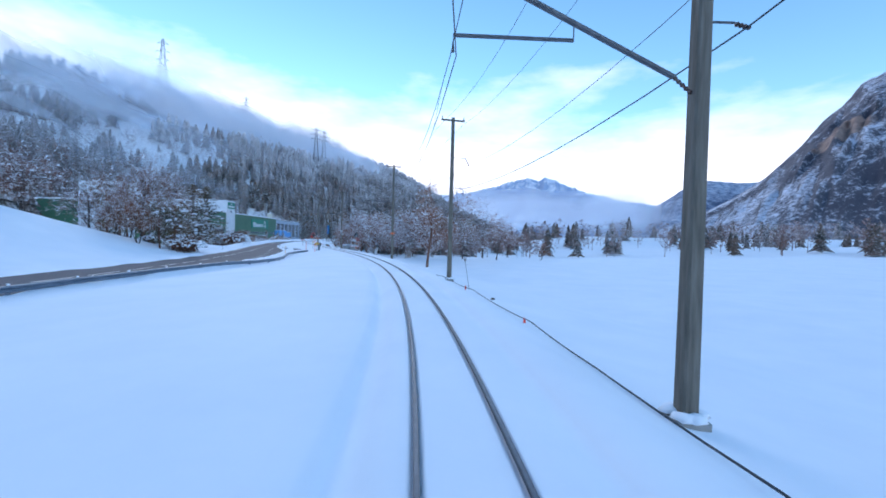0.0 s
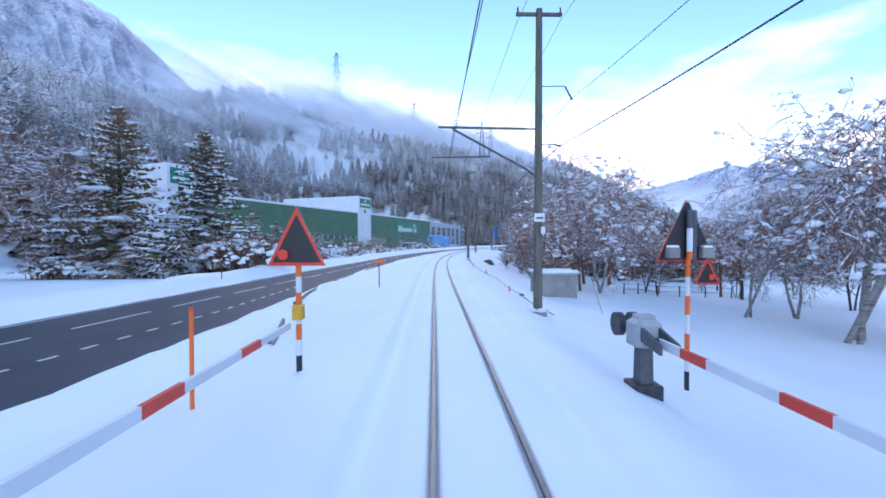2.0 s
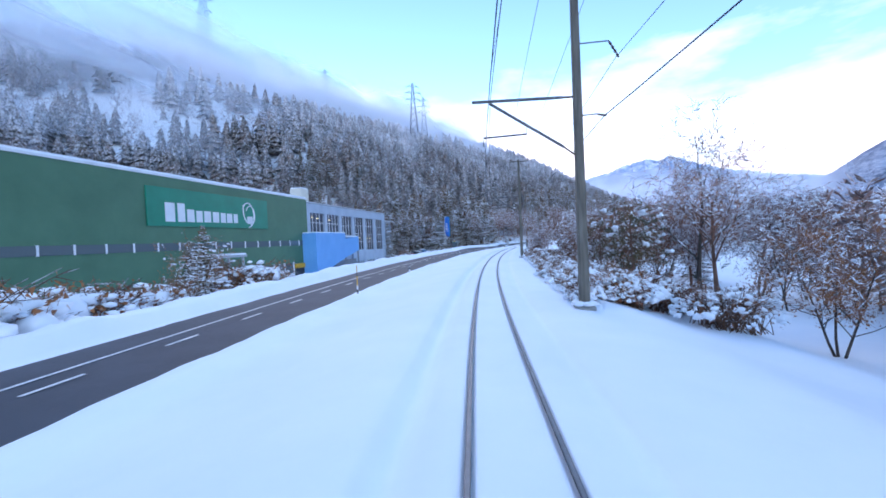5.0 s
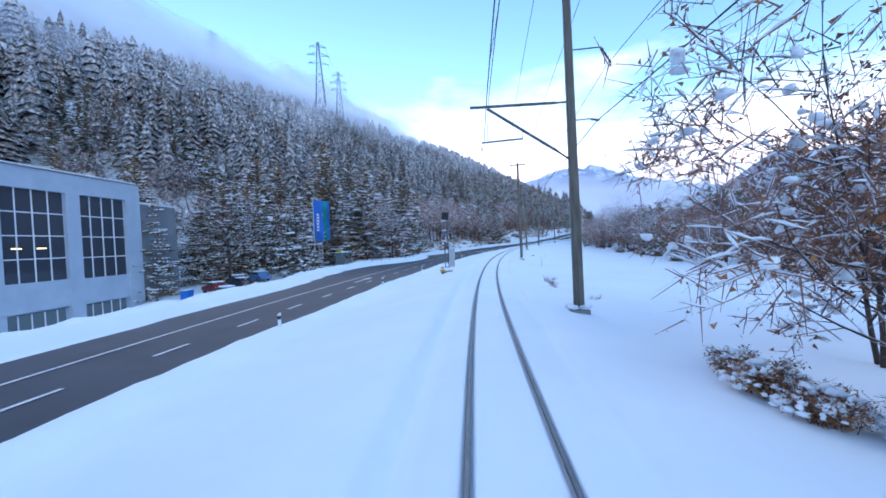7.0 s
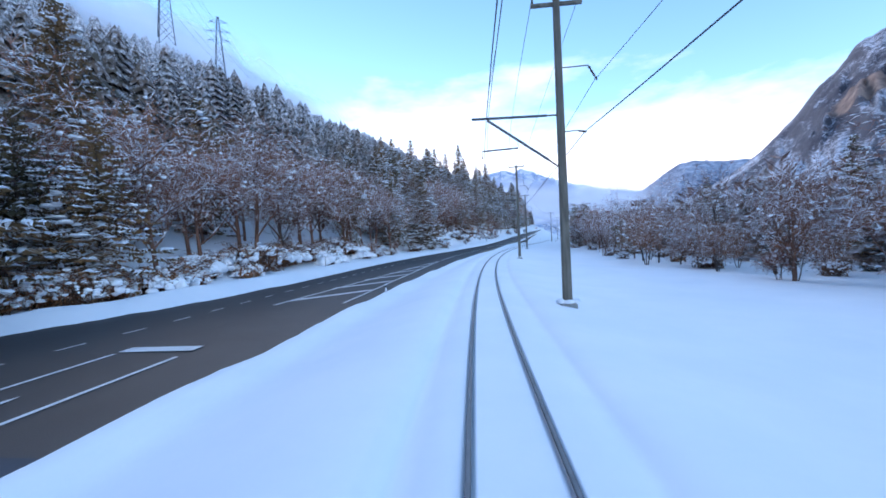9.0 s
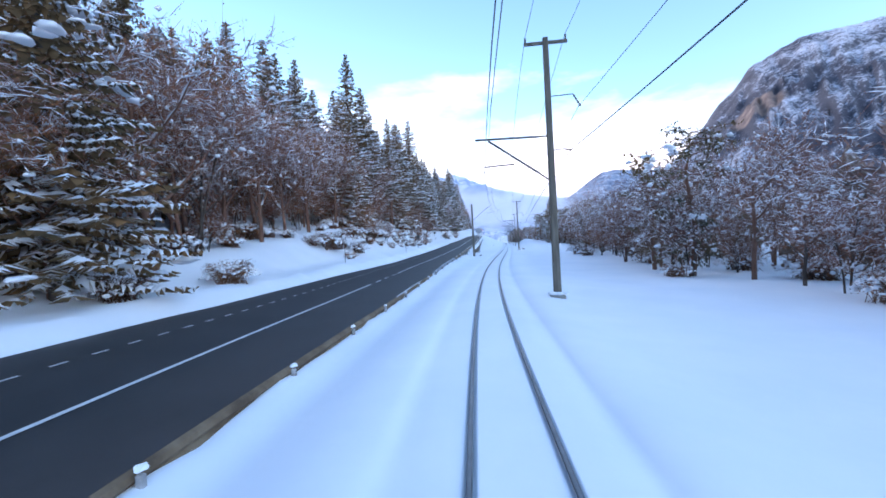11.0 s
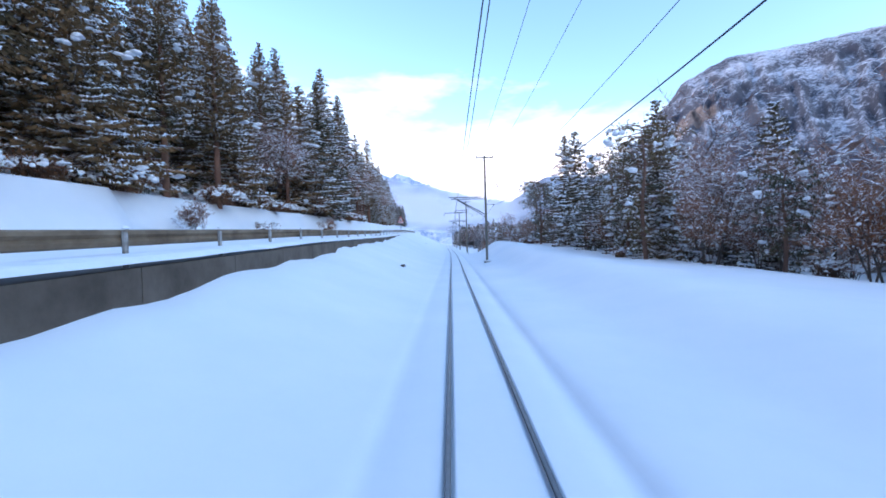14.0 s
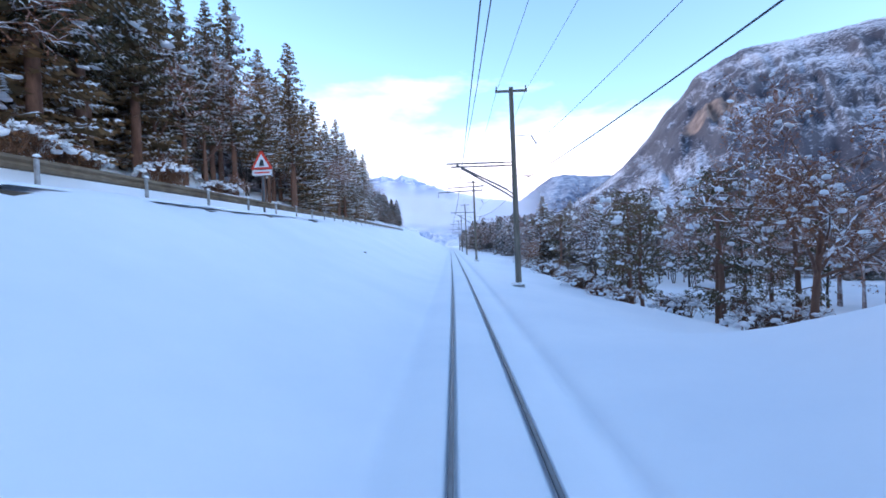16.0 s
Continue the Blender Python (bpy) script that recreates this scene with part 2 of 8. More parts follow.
SNOW = surface("snow", [(0.80, 0.84, 0.90), (0.88, 0.90, 0.94)], scale=0.25, rough=0.8, bump=0.25, bump_scale=3.0)
SNOW_CAP = surface("snow_cap", [(0.82, 0.85, 0.91), (0.90, 0.92, 0.95)], scale=2, rough=0.8, bump=0.4, bump_scale=9)
ASPHALT = surface("asphalt", [(0.024, 0.033, 0.050), (0.043, 0.056, 0.080)], scale=0.5, rough=0.75, bump=0.4, bump_scale=40, stretch=(1, 1, 1))
NEW_ASPHALT = surface("new_asphalt", [(0.022, 0.021, 0.024), (0.036, 0.035, 0.039)], scale=0.5, rough=0.62, bump=0.4, bump_scale=40)
PAINT = surface("road_paint", [(0.55, 0.56, 0.58), (0.75, 0.76, 0.78)], scale=3, rough=0.6)
STEEL = surface("rail_steel", [(0.06, 0.06, 0.07), (0.12, 0.12, 0.13)], scale=6, rough=0.45, metal=0.6)
RAILTOP = surface("rail_head", [(0.13, 0.135, 0.15), (0.20, 0.21, 0.23)], scale=4, rough=0.5, metal=0.4, bump=0.05)
RUST = surface("rust", [(0.08, 0.045, 0.03), (0.16, 0.09, 0.06)], scale=9, rough=0.9)
POLE = surface("weathered_pole", [(0.078, 0.068, 0.054), (0.135, 0.12, 0.097), (0.19, 0.172, 0.145)], scale=3, rough=0.85, bump=0.5, bump_scale=14, stretch=(2.5, 2.5, 0.25))
GALV = surface("galvanised_steel", [(0.07, 0.075, 0.085), (0.14, 0.145, 0.155)], scale=5, rough=0.6, metal=0.2)
DARKSTEEL = surface("dark_steel", [(0.04, 0.04, 0.045), (0.09, 0.09, 0.10)], scale=6, rough=0.55, metal=0.4)
WIRE = plain("wire", (0.045, 0.045, 0.05), rough=0.5, metal=0.3)
CERAMIC = plain("brown_insulator", (0.09, 0.06, 0.05), rough=0.25)
CONCRETE = surface("concrete", [(0.20, 0.195, 0.185), (0.33, 0.325, 0.31)], scale=1.5, rough=0.9, bump=0.4, bump_scale=25)
WALLSTONE = surface("dark_wall_concrete", [(0.060, 0.045, 0.034), (0.105, 0.082, 0.064), (0.15, 0.12, 0.097)], scale=0.8, rough=0.9, bump=0.5, bump_scale=10)
CREAM = surface("cream_cladding", [(0.58, 0.54, 0.45), (0.68, 0.64, 0.55)], scale=0.6, rough=0.6, bump=0.1, bump_scale=3)
GREEN = surface("green_cladding", [(0.06, 0.15, 0.085), (0.08, 0.19, 0.11)], scale=0.3, rough=0.55, bump=0.1, bump_scale=2)
SIGNGREEN = surface("green_sign_paint", [(0.0, 0.19, 0.115), (0.0, 0.24, 0.15)], scale=0.5, rough=0.4, bump=0.05)
WHITEPAINT = surface("white_paint", [(0.66, 0.67, 0.70), (0.78, 0.79, 0.81)], scale=0.6, rough=0.6, bump=0.1)
GREYWALL = surface("grey_facade", [(0.36, 0.42, 0.50), (0.46, 0.52, 0.60)], scale=0.4, rough=0.7, bump=0.1)
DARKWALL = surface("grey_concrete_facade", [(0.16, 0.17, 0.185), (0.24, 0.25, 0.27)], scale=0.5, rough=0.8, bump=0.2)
BLUE = surface("blue_cladding", [(0.10, 0.33, 0.66), (0.14, 0.40, 0.74)], scale=0.3, rough=0.45, bump=0.08)
FLAGBLUE = plain("flag_blue", (0.02, 0.16, 0.55), rough=0.7)
FLAGGREEN = plain("flag_green", (0.0, 0.28, 0.28), rough=0.7)
YELLOW = plain("yellow_paint", (0.70, 0.38, 0.02), rough=0.5)
ORANGE = plain("orange_paint", (0.95, 0.17, 0.025), rough=0.55)
RED = plain("red_paint", (0.82, 0.06, 0.03), rough=0.5)
BLACK = plain("black_paint", (0.025, 0.025, 0.03), rough=0.5)
GREYBOX = surface("grey_cabinet", [(0.33, 0.35, 0.37), (0.44, 0.46, 0.48)], scale=2, rough=0.55, bump=0.1)
HUTWALL = surface("hut_plaster", [(0.23, 0.22, 0.21), (0.33, 0.32, 0.305)], scale=1.5, rough=0.85, bump=0.3)
BROWNRAIL = surface("weathered_guard_rail", [(0.085, 0.052, 0.030), (0.17, 0.115, 0.070), (0.25, 0.185, 0.125)], scale=1.2, rough=0.85, metal=0.0, bump=0.3, stretch=(1, 1, 1))
BLUERAIL = surface("grey_guard_rail", [(0.13, 0.16, 0.20), (0.24, 0.28, 0.33)], scale=1.2, rough=0.5, metal=0.4, bump=0.2)


def glass(name, tint):
    m, nt, b = nodes_of(name)
    b.inputs["Base Color"].default_value = (*tint, 1)
    b.inputs["Roughness"].default_value, b.inputs["IOR"].default_value = 0.08, 1.5
    n = add(nt, "ShaderNodeTexNoise", Scale=0.8)
    bp = add(nt, "ShaderNodeBump", Strength=0.08)
    nt.links.new(n.outputs[0], bp.inputs["Height"])
    nt.links.new(bp.outputs[0], b.inputs["Normal"])
    return m


GLASS = glass("window_glass", (0.045, 0.05, 0.065))
GLASS_PALE = glass("band_window_glass", (0.12, 0.15, 0.16))


# ---------- shapes
class Geo:
    """Vertices and faces gathered for one mesh."""

    def __init__(self):
        self.v, self.f = [], []

    def mesh(self, name, material, shade=False):
        me = bpy.data.meshes.new(name)
        me.from_pydata([tuple(p) for p in self.v], [], self.f)
        me.materials.append(material)
        if shade:
            me.shade_smooth()
        me.update()
        return me

    def box(self, x0, x1, y0, y1, z0, z1, m=None, bevel=0.0):
        n, b = len(self.v), bevel
        if b <= 0:
            pts = [(x, y, z) for z in (z0, z1) for x, y in ((x0, y0), (x1, y0), (x1, y1), (x0, y1))]
            self.f += [tuple(n + i for i in q) for q in ((3, 2, 1, 0), (4, 5, 6, 7), (0, 1, 5, 4), (1, 2, 6, 5), (2, 3, 7, 6), (3, 0, 4, 7))]
        else:
            ring = [(x0 + b, y0), (x1 - b, y0), (x1, y0 + b), (x1, y1 - b), (x1 - b, y1), (x0 + b, y1), (x0, y1 - b), (x0, y0 + b)]
            cx, cy = (x0 + x1) / 2, (y0 + y1) / 2
            sx, sy = (x1 - x0 - 2 * b) / (x1 - x0), (y1 - y0 - 2 * b) / (y1 - y0)
            top = [(cx + (x - cx) * sx, cy + (y - cy) * sy) for x, y in ring]
            pts = [(x, y, z0) for x, y in ring] + [(x, y, z1 - b) for x, y in ring] + [(x, y, z1) for x, y in top]
            for lv in (0, 8):
                self.f += [(n + lv + i, n + lv + (i + 1) % 8, n + lv + 8 + (i + 1) % 8, n + lv + 8 + i) for i in range(8)]
            self.f += [tuple(n + 16 + i for i in range(8)), tuple(n + 7 - i for i in range(8))]
        self.v += [m @ Vector(p) for p in pts] if m else pts
        return self

    def tube(self, points, radii, sides=6, caps=True):
        """A round bar through the points."""
        pts = [Vector(p) for p in points]
        radii = [radii] * len(pts) if isinstance(radii, (int, float)) else radii
        n = len(self.v)
        for i, p in enumerate(pts):
            d = (pts[min(i + 1, len(pts) - 1)] - pts[max(i - 1, 0)]).normalized()
            a = d.cross(Vector((0, 0, 1)) if abs(d.z) < 0.9 else Vector((1, 0, 0))).normalized()
            b = d.cross(a)
            for k in range(sides):
                w = 2 * math.pi * k / sides
                self.v.append(p + (a * math.cos(w) + b * math.sin(w)) * radii[i])
        for i in range(len(pts) - 1):
            for k in range(sides):
                o, q = n + i * sides, (k + 1) % sides
                self.f.append((o + k, o + sides + k, o + sides + q, o + q))
        if caps:
            self.f.append(tuple(n + k for k in range(sides)))
            self.f.append(tuple(n + (len(pts) - 1) * sides + sides - 1 - k for k in range(sides)))
        return self

    def grid(self, places):
        """A sheet over an array of places [rows, columns, 3]."""
        r, c = places.shape[:2]
        n = len(self.v)
        self.v += [tuple(p) for p in places.reshape(-1, 3)]
        self.f += [(n + i * c + j, n + i * c + j + 1, n + (i + 1) * c + j + 1, n + (i + 1) * c + j) for i in range(r - 1) for j in range(c - 1)]
        return self

    def prism(self, outline, y0, y1, m=None):
        """An outline of (x, z), pulled from y0 to y1."""
        n, k = len(self.v), len(outline)
        pts = [(x, y, z) for y in (y0, y1) for x, z in outline]
        self.v += [m @ Vector(p) for p in pts] if m else pts
        self.f += [(n + i, n + (i + 1) % k, n + k + (i + 1) % k, n + k + i) for i in range(k)]
        self.f += [tuple(n + k - 1 - i for i in range(k)), tuple(n + k + i for i in range(k))]
        return self

    def blob(self, c, rx, ry, rz, rng, rings=4, sides=7, rough=0.25, flat=0.0):
        """A lump, flat below if wished."""
        n = len(self.v)
        self.v.append((c[0], c[1], c[2] - rz * (1 - flat)))
        for i in range(1, rings):
            ph = -math.pi / 2 + math.pi * i / rings
            for k in range(sides):
                w = 2 * math.pi * (k + 0.5 * (i % 2)) / sides
                q = 1 + rng.uniform(-rough, rough)
                z = math.sin(ph) * rz * q
                if z < 0:
                    z *= 1 - flat
                self.v.append((c[0] + math.cos(ph) * math.cos(w) * rx * q, c[1] + math.cos(ph) * math.sin(w) * ry * q, c[2] + z))
        self.v.append((c[0], c[1], c[2] + rz))
        for k in range(sides):
            q = (k + 1) % sides
            self.f.append((n, n + 1 + q, n + 1 + k))
            for i in range(rings - 2):
                o = n + 1 + i * sides
                self.f.append((o + k, o + q, o + sides + q, o + sides + k))
            o = n + 1 + (rings - 2) * sides
            self.f.append((o + k, o + q, n + 1 + (rings - 1) * sides))
        return self


def thing(name, m=None, label="", category="", group="", kind=""):
    ob = new(name)
    ob.empty_display_size = 0.2
    if m:
        ob.matrix_basis = m
    return tagged(ob, label, category, group, kind)


def part(name, geo, material, parent, label="", shade=False):
    """ONE mesh object under a thing or a part."""
    ob = new(name, geo if isinstance(geo, bpy.types.Mesh) else geo.mesh(name, material, shade))
    ob.parent = parent
    return tagged(ob, label) if label else ob


def solo(name, geo, material, m=None, label="", category="", group="", kind="", shade=False):
    ob = new(name, geo.mesh(name, material, shade))
    if m:
        ob.matrix_basis = m
    return tagged(ob, label, category, group, kind)



# ---------- the ground
ROAD_NEAR = ([-60, 21, 31, 42, 55, 66, 78, 84, 95, 104, 118, 135, 208, 240, 265, 290, 335, 376, 421, 455, 500, 560, 620, 720, 900],
             [-24, -17.7, -16.4, -13.5, -11.0, -10.0, -8.9, -8.1, -8.05, -8.4, -8.1, -7.7, -8.2, -8.2, -8.6, -8.0, -7.2, -5.4, -4.8, -5.3, -7.2, -10, -12.8, -17, -26])
ROAD_FAR = ([-60, 31, 75, 86, 103, 113, 122, 136, 212, 240, 268, 288, 298, 305, 314, 322, 328, 336, 343, 350, 360, 400, 430, 455, 500, 560, 620, 720, 900],
            [-31, -24, -17.5, -16.3, -14.9, -14.2, -13.2, -12.5, -13.6, -14.6, -15.2, -15.8, -18.0, -18.7, -18.6, -15.0, -14.6, -16.0, -20.6, -17.8, -16.5, -15.6, -14.6, -14.2, -15.5, -18.5, -21, -25, -34])
ROAD_Z = ([-60, 340, 380, 421, 455, 490, 530, 560, 590, 630, 720, 900], [-0.7, -0.7, -0.5, -0.3, 0.15, 1.1, 2.35, 3.0, 3.9, 5.0, 7.0, 10])


def road_near(s):
    return np.interp(s, *ROAD_NEAR)


def road_far(s):
    return np.interp(s, *ROAD_FAR)


def road_z(s):
    return np.interp(s, *ROAD_Z)


# height of the right side at several distances from the track, along s
RIGHT_S = [-60, 60, 100, 132, 165, 200, 235, 262, 300, 400, 440, 480, 530, 548, 562, 583, 590.5, 606, 640, 720, 900]
RIGHT_Z = {
    4: [-0.9, -1.0, -0.8, -0.45, -0.35, -0.3, -0.3, -0.4, -0.5, -0.5, -0.4, -0.4, -0.1, 0.15, 0.35, 0.4, -0.2, -0.4, -0.4, -0.4, -0.4],
    8: [-1.3, -1.6, -1.7, -1.4, -1.2, -1.3, -1.5, -1.1, -0.8, -0.8, -0.6, -0.4, 0.8, 1.4, 2.0, 2.35, -0.75, -1.3, -0.8, -0.4, -0.4],
    14: [-1.6, -2.75, -2.35, -2.6, -2.8, -3.0, -3.2, -1.7, -1.0, -1.0, -0.7, -0.4, 0.4, 0.7, 1.15, 1.8, -1.8, -2.9, -2.0, -1.0, -0.5],
    30: [-1.8, -2.4, -2.6, -3.6, -4.2, -4.6, -4.8, -2.8, -1.4, -1.4, -1.5, -1.4, -1.2, -1.0, -0.4, 0.3, -1.6, -3.2, -3.0, -2.0, -1.0],
    70: [-1.6, -2.0, -2.6, -4.0, -5.0, -5.5, -5.5, -3.4, -1.8, -1.8, -2.0, -2.0, -2.0, -1.8, -1.5, -1.5, -1.6, -3.0, -3.0, -2.0, -1.0],
}


def right_z(s, lat):
    cols = sorted(RIGHT_Z)
    zs = [np.interp(s, RIGHT_S, RIGHT_Z[c]) for c in cols]
    out = np.where(lat < 4, zs[0], zs[-1])
    for (c0, z0), (c1, z1) in zip(zip(cols, zs), zip(cols[1:], zs[1:])):
        u = (lat - c0) / (c1 - c0)
        u = u * u * (3 - 2 * u)
        out = np.where((lat >= c0) & (lat < c1), z0 + (z1 - z0) * u, out)
    return out


# what lies beyond the road: flat yard by the plant, then the toe of the slope
TOE = ([-60, 20, 60, 120, 290, 318, 335, 360, 900], [-52, -50, -56, -70, -74, -52, -27, -21, -24])
YARD_Z = ([-60, 0, 30, 55, 75, 100, 130, 225, 240, 288, 306, 330, 360, 420, 440, 455, 470, 500, 560, 620, 900], [7.0, 7.0, 6.2, 5.0, 0.8, 0.0, -2.4, -2.9, -4.4, -4.4, -2.6, -0.3, 0.3, 2.2, 3.6, 5.2, 6.0, 5.9, 7.0, 8.5, 13])


def toe(s):
    return np.interp(s, *TOE)


def hill_z(s, lat):
    """The wooded western slope over the track, from its toe."""
    d = toe(s) - lat
    rough = (fnoise(s / 60, lat / 60, 3) - 0.5) * 14 + (fnoise(s / 14, lat / 14, 5) - 0.5) * 3
    up = np.clip(d, 0, None)
    up = np.where(up > 240, 240 + 70 * (1 - np.exp(-np.clip(up - 240, 0, None) / 70)), up)
    gain = np.interp(s, [-60, 120, 300, 360, 900], [0.42, 0.43, 0.47, 0.54, 0.54])
    return np.interp(s, *YARD_Z) + gain * (up - 6 * (1 - np.exp(-up / 6))) + rough * smooth(0, 40, up)


# how much of the retaining wall stands out of the snow
WALL_S, WALL_H = [455, 466, 475, 482, 489, 496, 503, 533, 560, 590, 640], [0.3, 0.42, 0.48, 0.62, 0.95, 0.72, 0.58, 0.30, 0.12, -0.22, -0.28]


def left_z(s, lat):
    n, f, rz = road_near(s), road_far(s), road_z(s)
    x = -lat
    n, f = -n, -f
    # shoulder of the line down (or up) to the road
    u = smooth(1.9, np.maximum(n - 0.9, 2.4), x)
    cut = smooth(455, 474, s)
    drop = np.interp(s, WALL_S, WALL_H) + (0.40 * (fnoise(s * 0.4, s * 0, 61, 4) - 0.5) + 0.20 * (vnoise(s * 1.1, s * 0, 66) - 0.5)) * smooth(462, 470, s)
    v = np.clip((x - 1.9) / np.maximum(n - 1.25 - 1.9, 0.5), 0, 1)
    v = 0.75 * v + 0.25 * v * v * (3 - 2 * v)
    z = (-0.05 + rz * u) * (1 - cut) + (-0.05 + (rz - drop + 0.05) * v) * cut
    bank = (0.18 * fnoise(s * 0.9, lat * 0.9, 11, 3) + 0.10) * (1 + 1.3 * (1 - smooth(62, 74, s)))
    z = z + bank * smooth(n - 1.3, n - 0.5, x) * (1 - smooth(n - 0.15, n + 0.05, x))
    z = z + 0.22 * smooth(430, 443, s) * (1 - smooth(456, 468, s)) * smooth(n - 2.2, n - 0.7, x)
    z = np.where(x > n, rz - 0.06, z)
    # snow thrown up on the far side, then the yard
    yard = np.interp(s, *YARD_Z)
    far = rz + 0.35 * fnoise(s * 0.5, lat * 0.5, 12, 4)
    far = far + 0.55 * (0.6 + 0.8 * fnoise(s * 0.7, lat * 0.7, 15, 3)) * smooth(f + 0.2, f + 1.1, x) * (1 - smooth(f + 2.0, f + 4.0, x)) * smooth(60, 100, s)
    w = smooth(f + 1.0, f + np.interp(s, [40, 90], [22.0, 9.0]), x)
    z2 = far * (1 - w) + yard * w
    z2 = z2 + 1.2 * (fnoise(s * 0.28, lat * 0.28, 14, 4) - 0.5) * smooth(f + 1.5, f + 5.0, x) * smooth(415, 435, s)
    z2 = rz - 0.06 + (z2 - rz + 0.06) * smooth(f, f + 0.5, x)
    z = np.where(x > f, z2, z)
    h = hill_z(s, lat)
    return np.where(x > -toe(s), np.maximum(h, z), z)


def hump(x, y):
    """The rise of the land far out in the fields to the east."""
    r = np.hypot(x, y)
    return (8 * smooth(140, 300, r) + 5 * smooth(300, 480, r)) * smooth(30, 90, x) * (1 - smooth(280, 400, y))


def ground_z(s, lat):
    """Height of the snow over the rails."""
    s, lat = np.asarray(s, float), np.asarray(lat, float)
    a = np.abs(lat)
    cut = np.where(lat < 0, 0.24 - 0.18 * smooth(330, 380, s), 0.10 + 0.02 * smooth(400, 470, s))
    trench = -0.055 - cut * smooth(0.95, 1.42, a) * (1 - smooth(1.46, 1.74, a)) + 0.012 * (fnoise(s * 0.7, lat * 2, 21, 3) - 0.5)
    wave = 0.10 * (fnoise(s / 5, lat / 5, 31, 3) - 0.5) * smooth(2, 4, a)
    right = -0.03 + (right_z(s, lat) + 0.03) * smooth(1.9, 4.5, lat)
    side = np.where(lat > 0, right, left_z(s, lat)) + wave
    z = np.where(a < 1.8, trench, side)
    cant = np.interp(s, S, np.tan(_cant))
    z = z + np.clip(lat, -1.7, 1.7) * cant * (1 - smooth(2.0, 5.0, a))
    # a groove along each rail
    w = world(s, lat, 0.0)
    return z - 0.04 * (np.abs(a - 0.535) < 0.050) + hump(w[..., 0], w[..., 1])


def place_z(s, lat):
    return float(ground_z(np.array([s]), np.array([lat]))[0])


def on_ground(s, lat, turn=0.0, sink=0.0):
    return stand(s, lat, place_z(s, lat) - sink, turn)


_lats = np.unique(np.round(np.concatenate([
    -np.geomspace(74, 16, 30), np.arange(-16, -4.5, 0.45), np.arange(-4.5, -1.8, 0.4), [-1.75, -1.65, -1.58, -1.52, -1.46, -1.4, -1.34, -1.2, -1.0],
    [-0.64, -0.602, -0.584, -0.535, -0.486, -0.462, -0.42, -0.2, 0, 0.2, 0.42, 0.462, 0.486, 0.535, 0.584, 0.602, 0.64],
    [1.0, 1.2, 1.34, 1.4, 1.46, 1.52, 1.58, 1.65, 1.75, 1.9, 2.2, 2.6, 3, 3.5, 4], np.arange(4.5, 16, 0.6), np.geomspace(16, 95, 22)]), 3))
_ss = np.concatenate([np.arange(-58, 0, 2.0), np.arange(0, 640, 0.8), np.arange(640, 900, 4.0)])
_sg, _lg = np.meshgrid(_ss, _lats, indexing="ij")
_near = world(_sg, _lg, ground_z(_sg, _lg))
# the wide land: the valley floor to the east and the slope to the west, one sheet with the strip by the line
_geo = Geo().grid(_near)
_ws = np.concatenate([np.arange(-58, 150, 12.0), np.arange(150, 900, 12.0)])


def axis_world(s, lat, dz):
    """As world(), by the valley's own axis, which runs straight on southwards."""
    th = np.interp(np.maximum(s, 150), S, _th)
    c = world(np.maximum(s, 150), 0 * s, 0)
    back = np.minimum(s - 150, 0)
    return np.stack([c[..., 0] - np.sin(th) * back + np.cos(th) * lat, c[..., 1] + np.cos(th) * back + np.sin(th) * lat, c[..., 2] + dz], -1)


_hs = np.arange(-260, 900, 8.0)
_hd = np.concatenate([np.arange(0, 40, 4.0), np.geomspace(40, 520, 34)])
_sg, _dg = np.meshgrid(_hs, _hd, indexing="ij")
_lg = toe(_sg) + 1.5 - 9.5 * smooth(300, 340, _sg) - _dg
_geo.grid(axis_world(_sg, _lg, hill_z(_sg, _lg) - 0.25)[:, ::-1])
_fs = np.concatenate([np.arange(-260, 900, 20.0)])
_fl = np.concatenate([[60], np.geomspace(70, 2600, 20)])
_sg, _lg = np.meshgrid(_fs, _fl, indexing="ij")
_fz = np.interp(_sg, RIGHT_S, RIGHT_Z[70]) - 0.3 + (fnoise(_sg / 40, _lg / 40, 41) - 0.5) * 2.5 * smooth(75, 140, _lg)
_fp = axis_world(_sg, _lg, _fz)
_fp[..., 2] += hump(_fp[..., 0], _fp[..., 1])
_geo.grid(_fp)
# far beyond the bend and behind the first place
_gx, _gy = np.meshgrid(np.linspace(-4500, 4500, 46), np.linspace(-4500, 4500, 46), indexing="ij")
_geo.grid(np.stack([_gx, _gy, np.full_like(_gx, -9.0)], -1))
solo("ground", _geo, SNOW, label="deep untouched snow over the whole valley floor", category="ground", kind="structure", shade=True)


def ribbon(l0, l1, s0, s1, dz, step=1.0):
    """A flat band between two lines of lat, which may be functions of s."""
    ss_ = np.arange(s0, s1 + step / 2, step)
    a = l0(ss_) if callable(l0) else np.full_like(ss_, l0)
    b = l1(ss_) if callable(l1) else np.full_like(ss_, l1)
    z = dz(ss_) if callable(dz) else np.full_like(ss_, dz)
    return np.stack([world(ss_, a, z), world(ss_, b, z)], 1)


